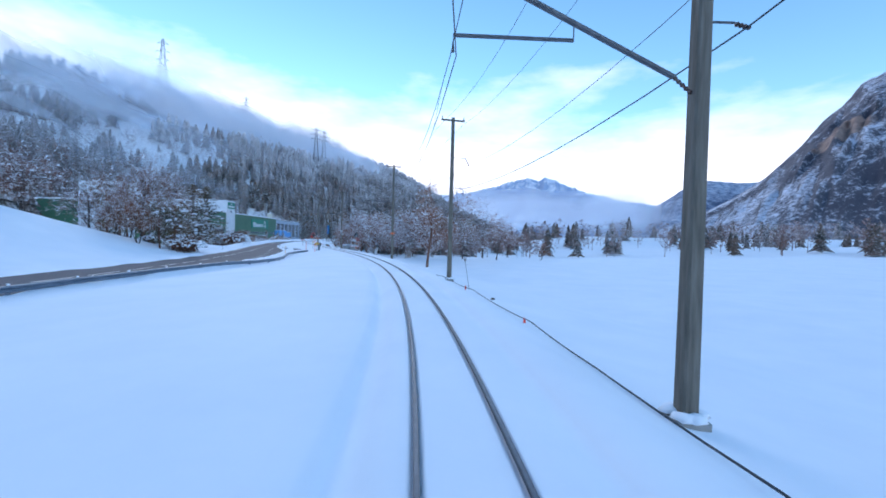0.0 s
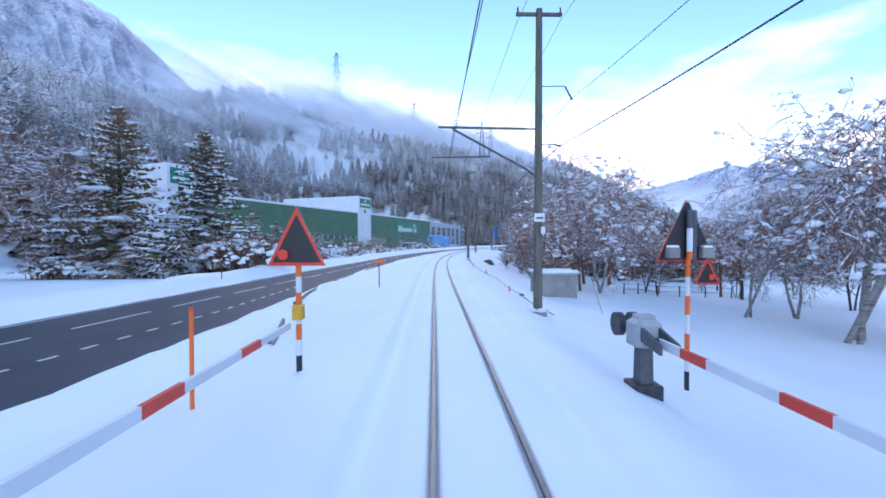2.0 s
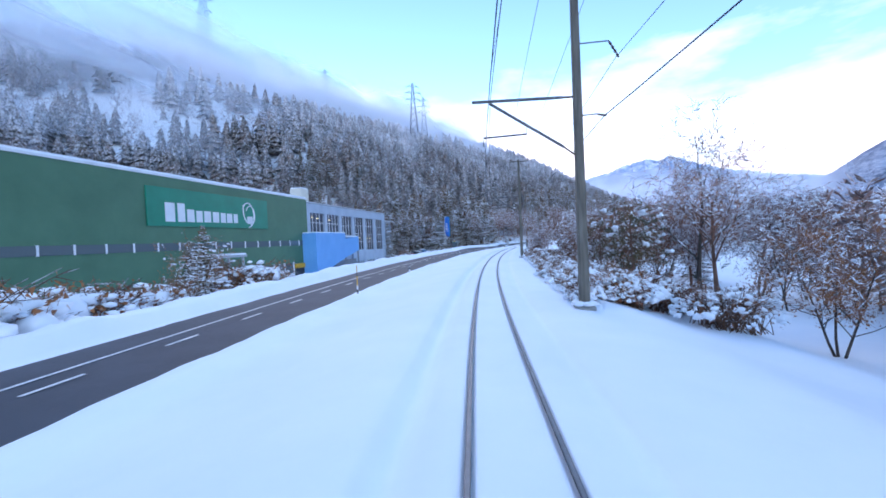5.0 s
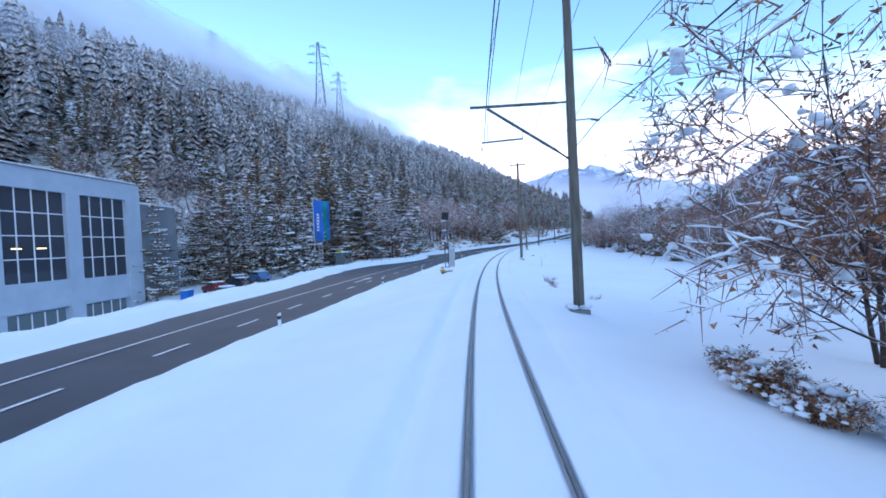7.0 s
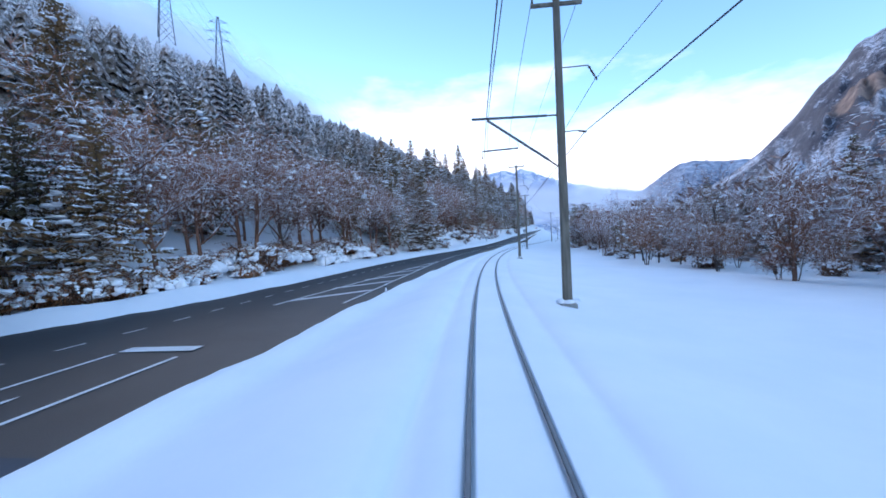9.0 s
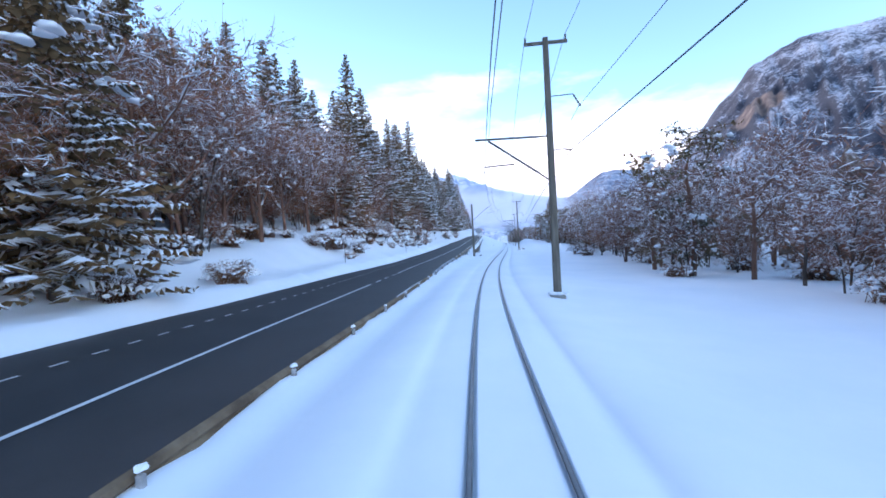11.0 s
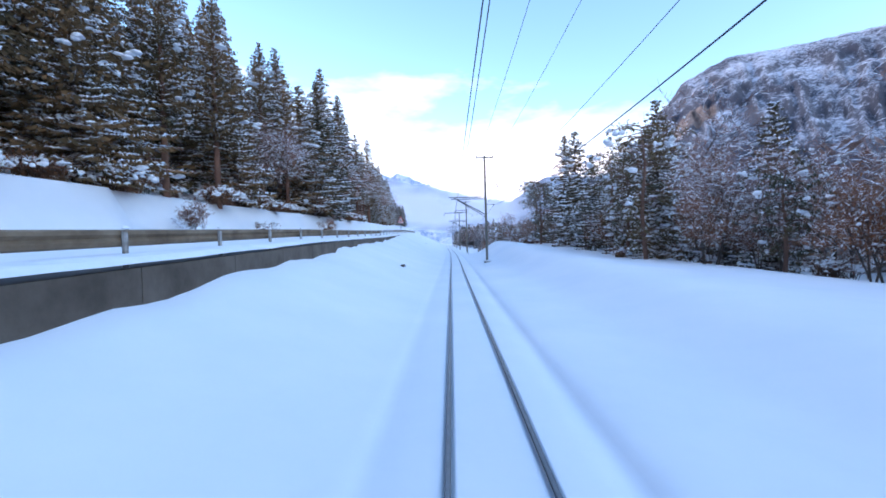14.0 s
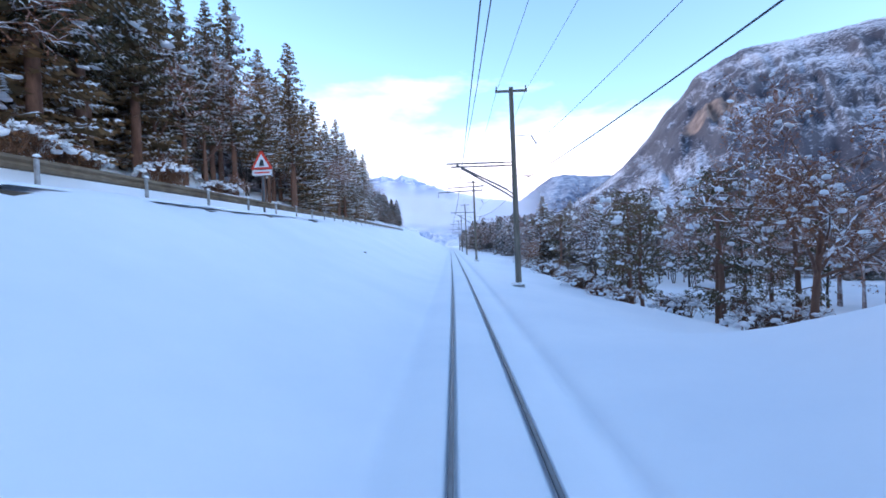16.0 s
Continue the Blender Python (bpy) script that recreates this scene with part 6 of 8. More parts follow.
# trees that close the gaps in the slope behind the plant
for key, s, lat, size in (("spruce0", 333, -97, 0.8), ("spruce1", 329, -93, 0.7), ("spruce2", 336, -101, 0.9), ("spruce3", 331, -101, 0.65), ("spruce1", 327, -88, 0.7), ("spruce0", 330, -83, 0.8), ("spruce2", 334, -90, 0.9), ("spruce2", 325, -94, 0.8), ("bare1", 331, -88, 0.9), ("spruce0", 331, -70, 0.75), ("spruce2", 334, -66, 0.9), ("bare3", 329, -65, 0.9), ("spruce1", 335, -75, 0.7), ("spruce3", 338, -95, 0.6)):
    plant(key, s, lat, size, group="edge of the wood")
# snow-laden brush at the foot of the brown wood
for i in range(28):
    s = 348 + i * 1.45 + _pr.uniform(-0.6, 0.6)
    plant(_pr.choice(("heap4", "heap3", "heap4", "heap1")), s, float(_front(s)) + _pr.uniform(-2.0, 2.2), _pr.uniform(0.9, 1.5), group="shrubs along the bank")
# trees on the bank before the hollow
for key, s, lat, size in (("pine1", 585, 17, 1.0), ("pine1", 580, 14.5, 0.9), ("beech0", 588, 20, 0.9), ("spruce0", 592, 23, 0.8), ("rusty", 579, 13, 0.7), ("pine1", 575, 14, 0.8), ("bare3", 584, 22, 1.0), ("heap1", 577, 12.5, 0.8), ("heap2", 582, 13, 1.0)):
    plant(key, s, lat, size, group="trees east of the line")
# rusty trees and buried brush at the edge of the grove
for key, s, lat, size in (("rusty", 234, 13.5, 1.3), ("beech0", 236, 16, 0.8), ("rusty", 231, 14.5, 1.2), ("bare2", 238, 19, 0.9), ("rusty", 229, 17, 1.2), ("spruce2", 240, 24, 0.55), ("beech0", 233, 21, 0.85)):
    plant(key, s, lat, size, group="leafless grove")
for i in range(14):
    plant(_pr.choice(("heap3", "heap3", "heap2", "heap1")), 222 + i * 1.3, 5.4 + 3.2 * _pr.random(), _pr.uniform(0.7, 1.1), group="brush along the wood")


# ---------- masts and wires of the line
def mast(s, lat, h=11.6, base=-0.5, tip=0.115, foot=0.165):
    """A weathered mast on a snow-topped block; returns the thing and the foot's place."""
    ob = thing("catenary_mast", stand(s, lat, base), "weathered grey-brown mast on a snow-topped concrete block", "mast", "masts along the line")
    g = Geo()
    rings = [(z, foot + (tip - foot) * max(0, z) / h) for z in (-0.6, 0.0, h * 0.33, h * 0.66, h)]
    n = len(g.v)
    for z, r in rings:
        b = r * 0.25
        g.v += [Vector(p) for p in ((-r + b, -r, z), (r - b, -r, z), (r, -r + b, z), (r, r - b, z), (r - b, r, z), (-r + b, r, z), (-r, r - b, z), (-r, -r + b, z))]
    for i in range(len(rings) - 1):
        g.f += [(n + i * 8 + k, n + i * 8 + (k + 1) % 8, n + i * 8 + 8 + (k + 1) % 8, n + i * 8 + 8 + k) for k in range(8)]
    g.f.append(tuple(n + (len(rings) - 1) * 8 + k for k in range(8)))
    part("pole", g, POLE, ob)
    part("footing", Geo().box(-0.32, 0.32, -0.32, 0.32, -0.7, 0.03, None, 0.05), CONCRETE, ob, "rough concrete block")
    rng = random.Random(int(s))
    sc = Geo()
    for k in range(5):
        a = k * 1.256 + rng.uniform(-0.3, 0.3)
        sc.blob((math.cos(a) * 0.26, math.sin(a) * 0.26, 0.06), 0.22, 0.22, 0.12, rng, 4, 7, 0.2, 0.7)
    part("snow_cap", sc, SNOW_CAP, ob, "cap of fresh snow", True)
    return ob


def insulator(p, q, r=0.045, n=5):
    """Ribbed insulator from p to q."""
    g = Geo()
    p, q = Vector(p), Vector(q)
    pts, rad = [], []
    for i in range(2 * n + 1):
        pts.append(p.lerp(q, i / (2 * n)))
        rad.append(r if i % 2 else r * 0.5)
    return g.tube(pts, rad, 8)


def cantilever(ob, reach, z=7.5, d0=5.55, reg=6.15, regtip=0.0, side=-1):
    """Arm towards the track: tube, brace, registration arm. reach: metres from the mast to the end."""
    x = side
    part("top_tube", Geo().tube([(x * 0.5, 0, z), (x * reach, 0, z + 0.05)], 0.052, 7), GALV, ob)
    part("top_insulator", insulator((x * 0.14, 0, z), (x * 0.5, 0, z)), CERAMIC, ob)
    top = (x * (reach - 0.6), 0, z - 0.03)
    part("brace", Geo().tube([(x * 0.5, 0, d0 + 0.28), top], 0.052, 7), GALV, ob)
    part("brace_insulator", insulator((x * 0.14, 0, d0), (x * 0.5, 0, d0 + 0.28)), CERAMIC, ob)
    u = 0.5
    jx = x * (0.5 + (reach - 1.1) * u)
    jz = d0 + 0.28 + (z - d0 - 0.3) * u
    part("registration_arm", Geo().tube([(jx, 0, reg), (x * (reach - 0.35 + regtip), 0, reg - 0.05), (x * (reach - 0.35 + regtip), 0, reg - 0.34)], 0.034, 6), GALV, ob)
    part("drop_rod", Geo().tube([(jx, 0, jz), (jx, 0, reg - 0.02)], 0.012, 5), GALV, ob)


def crossarm(ob, h, w=0.95):
    part("crossarm", Geo().box(-w, w, -0.06, 0.06, h - 0.02, h + 0.10), POLE, ob)
    for sx in (-0.88, 0.88):
        part("pin_insulator", insulator((sx, 0, h + 0.10), (sx, 0, h + 0.34), 0.05, 3), CERAMIC, ob)


def side_arm(ob, z, reach, hang=0.55):
    part("side_arm", Geo().tube([(0.12, 0, z), (reach, 0, z + 0.02)], 0.022, 6), GALV, ob)
    part("side_insulator", insulator((reach, 0, z), (reach + 0.30, 0, z - hang), 0.05, 4), CERAMIC, ob)


MASTS = ((7.2, 4.5, -1.1), (32.4, 4.7, -1.1), (55.3, 4.35, -1.05), (92.0, 3.8, -0.85), (132.3, 3.15, -0.5), (165.0, 3.1, -0.4), (198.4, 3.2, -0.3), (233.9, 3.0, -0.2), (270.6, 3.1, -0.4), (306.9, 3.0, -0.5), (344.2, 3.0, -0.4),
         (380.9, 3.0, -0.6), (419.0, 3.0, -0.55), (502.1, 3.3, -0.45), (553.0, 3.4, -0.1), (603.4, 3.45, -0.5), (640.0, 3.2, -0.5), (676.0, 3.2, -0.5), (712.0, 3.2, -0.5), (748.0, 3.2, -0.5))
WIRE_Z = {}
for i, (s, lat, base) in enumerate(MASTS):
    base = place_z(s, lat) + 0.10
    h = (11.9 if s < 140 else 11.35 if s < 450 else 11.65) - base
    ob = mast(s, lat, h, base, 0.10, 0.125) if s == 553.0 else mast(s, lat, h, base)
    up = -base
    crossarm(ob, h - 0.25)
    side_arm(ob, 8.75 + up, 1.10)
    side_arm(ob, 6.35 + up, 0.65, 0.05)
    if i != 1:
        cantilever(ob, lat + 0.35, 7.0 + up, 5.05 + up, 5.85 + up, 0.6 if i % 2 else 0.0)
    if s in (553.0, 603.4):
        cantilever(ob, lat + 0.6, 7.2 + up, 5.3 + up, 5.6 + up, 0.9)
    if s in (55.3,):
        part("orange_band", Geo().box(-0.24, 0.24, -0.24, 0.24, 2.75 + up, 2.93 + up), ORANGE, ob, "orange marking band")
    if s == 92.0:
        part("notice_plate", Geo().box(-0.22, 0.22, -0.26, -0.235, 3.15 + up, 3.50 + up, None, 0.01), WHITEPAINT, ob, "white enamel plate")
        part("small_plate", Geo().box(0.06, 0.24, -0.26, -0.235, 2.65 + up, 2.95 + up), WHITEPAINT, ob, "small white plate")
        part("plate_bar", Geo().box(-0.15, 0.15, -0.272, -0.262, 3.28 + up, 3.34 + up), BLACK, ob)
# the one mast on the road's side
ob = mast(463.2, -3.95, 8.4, -0.3, 0.12, 0.15)
part("brace", Geo().tube([(0.45, 0, 6.25), (2.55, 0, 7.9)], 0.03, 7), GALV, ob)
part("brace_insulator", insulator((0.15, 0, 6.02), (0.45, 0, 6.25), 0.06), CERAMIC, ob)
part("registration_arm", Geo().tube([(1.75, 0, 6.95), (3.05, 0, 7.0)], 0.02, 6), GALV, ob)
part("stay", Geo().tube([(2.55, 0, 7.9), (3.05, 0, 7.0)], 0.015, 5), GALV, ob)
part("drop_rod", Geo().tube([(2.4, 0, 6.97), (2.4, 0, 6.6)], 0.012, 5), GALV, ob)


def wire(name, lats, zs, radius, sag, label, stations=None):
    """A wire from mast to mast; lats and zs may be numbers or functions of the mast's row."""
    rows = stations or MASTS
    g = Geo()
    pts = []
    for (s0, l0, b0), (s1, l1, b1) in zip(rows, rows[1:]):
        a = (l0 + lats[0] if lats[1] else lats[0]), (l1 + lats[0] if lats[1] else lats[0])
        n = max(4, int((s1 - s0) / 3))
        for k in range(n):
            u = k / n
            pts.append(at(s0 + (s1 - s0) * u, a[0] + (a[1] - a[0]) * u, zs - sag * 4 * u * (1 - u) * ((s1 - s0) / 37) ** 1.15))
    first = at(-40, (rows[0][1] + lats[0]) if lats[1] else lats[0], zs)
    g.tube([first] + pts, radius, 4, False)
    return solo(name, g, WIRE, label=label, category="wire", group="overhead wires")


SUPPORTS = sorted(MASTS + ((463.2, 3.0, -0.3),))
wire("contact_wire", (0.06, False), 5.45, 0.010, 0.0, "taut dark contact wire over the middle of the track", SUPPORTS)
wire("messenger_wire", (0.28, False), 7.05, 0.010, 0.85, "sagging dark wire that carries the contact wire", SUPPORTS)
wire("feeder_wire", (-0.88, True), 11.45, 0.011, 0.7, "thin dark feeder wire on the mast heads")
wire("feeder_wire", (0.88, True), 11.45, 0.011, 0.7, "thin dark feeder wire on the mast heads")
wire("feeder_wire", (1.30, True), 8.2, 0.013, 0.6, "thin dark wire on the masts' side arms")
wire("feeder_wire", (0.88, True), 6.3, 0.021, 0.5, "thick dark cable hung from mast to mast")
for (s0, l0, b0), (s1, l1, b1) in zip(SUPPORTS, SUPPORTS[1:]):
    for k in range(1, 5):
        u = k / 5
        s = s0 + (s1 - s0) * u
        zt = 7.05 - 0.85 * 4 * u * (1 - u) * ((s1 - s0) / 37) ** 1.15
        if zt > 5.6:
            solo("dropper", Geo().tube([at(s, 0.06, 5.45), at(s, 0.28, zt)], 0.005, 3, False), WIRE, label="thin vertical dropper between two overhead wires", category="wire", group="droppers")


def cable_on_ground(pts, r=0.022):
    g = Geo()
    out = []
    for (s0, l0, z0), (s1, l1, z1) in zip(pts, pts[1:]):
        n = 8
        for k in range(n):
            u = k / n
            sc, lc = s0 + (s1 - s0) * u, l0 + (l1 - l0) * u
            sag = 0.64 * u * (1 - u) * min(1, (s1 - s0) / 12)
            out.append(at(sc, lc, max(z0 + (z1 - z0) * u - sag, place_z(sc, lc) + 0.07)))
    out.append(at(*pts[-1]))
    return solo("fence_cable", g.tube(out, r, 5), BLACK, label="slack black cable strung low beside the track", category="cable", group="low cables")


cable_on_ground([(-20, 3.8, -0.5), (4.7, 3.96, -0.7), (14.9, 4.15, -0.7), (24, 4.2, -0.7), (32.4, 4.3, -0.72), (42, 3.3, -0.58), (46, 3.5, -0.6), (56, 3.9, -0.6)])
cable_on_ground([(91, 4.2, -0.55), (97, 4.05, -0.45), (105, 4.05, -0.35), (117.3, 3.18, 0.02), (122.7, 3.2, 0.0), (132.3, 3.35, -0.2)])
for s, lat, z in ((15.6, 4.16, -0.82), (44.2, 3.4, -0.60), (26, 4.22, -0.8), (100, 4.05, -0.5), (110, 3.8, -0.2)):
    solo("marker_tape", Geo().prism([(-0.04, 0), (0.04, 0), (0.06, -0.32), (0.0, -0.38), (-0.05, -0.30)], -0.01, 0.01, stand(s, lat, z + 0.12)), RED, label="red tape tied to the low cable", category="tape", group="marker tapes")
for s, lat in ((117.3, 3.16), (122.7, 3.18)):
    m = on_ground(s, lat)
    ob = thing("marker_stake", m, "short orange stake in the snow under the cable", "stake", "orange stakes")
    part("stake", Geo().box(-0.03, 0.03, -0.02, 0.02, -0.3, 0.34, None, 0.008), ORANGE, ob)
    part("cap", Geo().box(-0.07, 0.04, -0.03, 0.03, 0.34, 0.41, None, 0.01), RED, ob)
# stays of the masts
for a, b in (((25.8, 4.4, -0.9), (32.4, 4.7, 8.6)), ((96.1, 8.2, -1.4), (92.2, 3.9, 8.0)), ((497.4, 3.55, -0.3), (502.0, 3.3, 7.5))):
    solo("stay_wire", Geo().tube([at(*a), at(*b)], 0.014, 5), GALV, label="steel stay wire anchored in the snow", category="wire", group="stays")
solo("stay_anchor", Geo().blob((0, 0, 0), 0.5, 0.35, 0.2, random.Random(4), 5, 9, 0.2, 0.5), SNOW_CAP, on_ground(497.2, 3.8), "low snow-covered anchor block", "anchor", shade=True)


# ---------- high-voltage pylons on the slope
def pylon(place, h, turn, spread=5.0):
    ob = thing("power_pylon", pose(*place, 0, 0, turn), "grey steel lattice pylon above the trees", "pylon", "pylons")
    g, br = Geo(), Geo()
    w0, w1 = h * 0.075, h * 0.012
    cor = lambda z: w0 + (w1 - w0) * z / h
    for sx, sy in ((-1, -1), (1, -1), (1, 1), (-1, 1)):
        part("leg", Geo().tube([(sx * cor(0), sy * cor(0), 0), (sx * cor(h), sy * cor(h), h)], 0.17, 4), GALV, ob)
    zs = [h * (1 - 0.86 ** i) / (1 - 0.86**12) for i in range(13)]
    for z0, z1 in zip(zs, zs[1:]):
        a, b = cor(z0), cor(z1)
        for (x0, y0), (x1, y1) in (((-1, -1), (1, -1)), ((1, -1), (1, 1)), ((1, 1), (-1, 1)), ((-1, 1), (-1, -1))):
            br.tube([(x0 * a, y0 * a, z0), (x1 * b, y1 * b, z1)], 0.09, 3, False)
            br.tube([(x1 * a, y1 * a, z0), (x0 * b, y0 * b, z1)], 0.09, 3, False)
    part("bracing", br, GALV, ob)
    for zz, ww in ((0.66, 1.15), (0.79, 1.25), (0.92, 0.95)):
        z, c = h * zz, cor(h * zz)
        arm = Geo()
        for sg in (-1, 1):
            tip = (sg * spread * ww, 0, z + 0.2)
            for sy in (-1, 1):
                arm.tube([(sg * c, sy * c, z), tip], 0.10, 4, False)
                arm.tube([(sg * c, sy * c, z + h * 0.045), tip], 0.08, 4, False)
            arm.tube([tip, (tip[0], 0, z - 1.6)], 0.10, 4, False)
        part("crossarm", arm, GALV, ob)
    return ob


def far_pylon(x, y, z, h, turn):
    """A pylon whose foot stands on the slope, in line with its head."""
    pts = axis_world(np.array([150.0, 350, 550, 750]), np.zeros(4), np.zeros(4))
    best = None
    for k in np.arange(0.55, 1.15, 0.01):
        px, py, top = x * k, y * k, 2.5 + (z + h - 2.5) * k
        s_ = float(np.interp(py, pts[:, 1], [150.0, 350, 550, 750]))
        c = axis_world(np.array([s_]), np.zeros(1), np.zeros(1))[0]
        g_ = float(hill_z(np.array([s_]), np.array([-math.hypot(px - c[0], py - c[1])]))[0])
        if best is None or abs(top - g_ - h) < best[0]:
            best = (abs(top - g_ - h), px, py, g_ - 3, top - g_ + 3)
    return pylon((best[1], best[2], best[3]), best[4], turn, 5.4)


pylon((-153.5, 505.5, 92), 40, 25, 5.4)
far_pylon(-348, 519, 196, 43, 15)
far_pylon(-279, 980, 205, 42, 15)
pylon((-190, 760, 132), 40, 18, 5.4)
far_pylon(-330, 700, 190, 40, 18)
g = Geo()
for sg in (-1, 1):
    for dz, w in ((0.66, 1.15), (0.79, 1.25), (0.92, 0.95)):
        a, b = Vector((-153.5 + sg * 5.4 * w * 0.9, 505.5, 92 + 40 * dz - 1.6)), Vector((-190 + sg * 5.4 * w * 0.9, 760, 132 + 40 * dz - 1.6))
        g.tube([a.lerp(b, k / 8) - Vector((0, 0, 9 * 4 * (k / 8) * (1 - k / 8))) for k in range(9)], 0.05, 3, False)
solo("power_line", g, WIRE, label="thin high-voltage wires between two pylons", category="wire", kind="stuff")


# ---------- the bottling plant: green halls, white towers, grey hall with tall windows
PLANT = thing("factory", pose(-98.6, 248.1, 0, 0, 0, 2.1), "long green-clad factory with white towers and a grey glazed hall", "factory")


def slab(name, mat_, x0, x1, y0, y1, z0, z1, parent=None, label=""):
    return part(name, Geo().box(x0, x1, y0, y1, z0, z1), mat_, parent or PLANT, label)


Z0 = -5.0
hall = slab("green_hall", GREEN, -32, 0, -121, -0.05, Z0, 11.3, None, "hall clad in smooth dull green sheet")
slab("roof_edge", WHITEPAINT, -32, 0.12, -121, 0.05, 11.3, 11.55, hall, "white metal roof edge")
slab("roof_snow", SNOW_CAP, -31.8, -0.05, -120.9, -0.1, 11.55, 11.8, hall, "even layer of snow on the roof")
# band of small windows, mullion by mullion
slab("window_band", GLASS_PALE, -0.1, 0.06, -120, -63, 3.05, 3.95, hall, "long narrow strip of windows")
slab("window_band", GLASS_PALE, -0.1, 0.06, -53, -0.6, 2.45, 3.35, hall, "long narrow strip of windows")
for i in range(20):
    slab("mullion", WHITEPAINT, 0.0, 0.10, -119.5 + i * 2.95, -119.3 + i * 2.95, 3.0, 4.0, hall)
for i in range(17):
    slab("mullion", WHITEPAINT, 0.0, 0.10, -52.4 + i * 3.05, -52.2 + i * 3.05, 2.4, 3.4, hall)
slab("low_window", GLASS_PALE, -0.1, 0.06, -23.5, -5.8, -2.9, -0.75, hall, "row of ground-floor windows")
for i in range(7):
    slab("low_mullion", WHITEPAINT, 0.0, 0.12, -23.6 + i * 2.95, -23.2 + i * 2.95, -3.2, -0.6, hall)
slab("gate_head", YELLOW, 0.0, 0.35, -5.3, -1.2, -1.75, -0.95, hall, "yellow head of a loading gate")
slab("gate", BLACK, 0.0, 0.15, -5.1, -1.4, -4.9, -1.75, hall, "dark loading gate")
slab("gate_post", WHITEPAINT, 0.0, 0.5, -1.1, -0.5, -4.9, -0.8, hall)
# canopy over the entrance
canopy = slab("canopy", GREYBOX, 0, 4.2, -30.5, -24, 1.2, 1.5, None, "flat canopy with snow on it")
slab("canopy_snow", SNOW_CAP, 0.05, 4.1, -30.4, -24.1, 1.5, 1.72, canopy)
for y in (-30.1, -27.2, -24.4):
    slab("canopy_post", GREYBOX, 3.7, 3.95, y - 0.12, y + 0.12, Z0, 1.2, canopy)
slab("entrance_glass", GLASS, 0.0, 0.08, -30, -24.5, -4.5, 1.0, canopy)
# the sign panel
sign = slab("sign_panel", SIGNGREEN, 0.0, 0.16, -35.3, -13.0, 5.4, 10.0, None, "bright green sign panel with white marks on the hall")
_y = -32.9
for w, top in ((1.7, 8.75), (1.35, 8.75), (1.4, 7.9), (1.25, 7.75), (1.45, 7.75), (1.4, 7.7), (1.15, 7.6), (1.3, 7.55), (1.0, 7.5)):
    base = 5.95 + ((_y + 32.9) * 0.015)
    slab("letter_bar", WHITEPAINT, 0.16, 0.20, _y, _y + w * 0.82, base, base + (top - 5.95) * 0.82, sign)
    _y += w * 1.07
em = Geo()
for k, rr in ((0, 1.5), (1, 1.15)):
    em.tube([(0.2, -17.9 + k * 0.5 + rr * 0.9 * math.sin(a), 7.4 + rr * 1.25 * math.cos(a)) for a in [radians(q) for q in range(-60, 200, 20)]], 0.09, 5)
em.tube([(0.2, -17.6 - 1.4 * math.sin(radians(q)), 8.1 - 2.0 * math.cos(radians(q))) for q in range(10, 130, 15)], 0.09, 5)
em.box(0.16, 0.21, -18.1, -16.9, 6.1, 7.2)
part("emblem", em, WHITEPAINT, sign, "plain white curved emblem")
# two white towers
for y0, y1, top, back in ((-126.2, -121.0, 16.3, -12), (-62.2, -54.5, 16.7, -30)):
    tw = slab("tower", WHITEPAINT, back, 0.45, y0, y1, Z0, top, None, "plain white rendered tower")
    slab("tower_snow", SNOW_CAP, back + 0.1, 0.4, y0 + 0.1, y1 - 0.1, top, top + 0.2, tw)
    slab("tower_sign", SIGNGREEN, 0.45, 0.55, y0 + 0.6, y1 - 0.4, top - 3.4, top - 0.5, tw, "small green sign with a white bar")
    slab("tower_sign_bar", WHITEPAINT, 0.55, 0.59, y0 + 1.1, y1 - 1.0, top - 2.7, top - 2.1, tw)
    slab("tower_sign_mark", WHITEPAINT, 0.55, 0.59, (y0 + y1) / 2 - 0.4, (y0 + y1) / 2 + 0.4, top - 1.7, top - 0.9, tw)
    slab("tower_window", GLASS, 0.44, 0.50, (y0 + y1) / 2 - 0.5, (y0 + y1) / 2 + 0.4, top - 5.1, top - 4.1, tw)
# the grey hall
BAYS = ((1.2, 7.2, 5.0), (8.4, 14.3, 5.0), (15.6, 21.5, 4.4), (22.9, 28.9, 0.7), (30.2, 36.1, 0.5), (37.6, 43.4, 0.4))
gh_ = slab("grey_hall", GREYWALL, -30, -0.55, 0, 45.5, Z0, 9.0, None, "pale grey hall with tall gridded windows")
slab("fascia", GREYWALL, -30, 0.0, 0, 45.5, 8.9, 10.75, gh_, "broad pale grey fascia")
slab("fascia_edge", DARKWALL, -30, 0.08, 0, 45.6, 10.75, 10.9, gh_)
slab("hall_snow", SNOW_CAP, -29.8, -0.1, 0.1, 45.3, 10.9, 11.05, gh_)
_e = [(0.0, 1.2)] + [(a[1], b[0]) for a, b in zip(BAYS, BAYS[1:])] + [(43.4, 45.5)]
for y0, y1 in _e:
    slab("pillar", GREYWALL, -0.55, 0.0, y0, y1, Z0, 8.9, gh_)
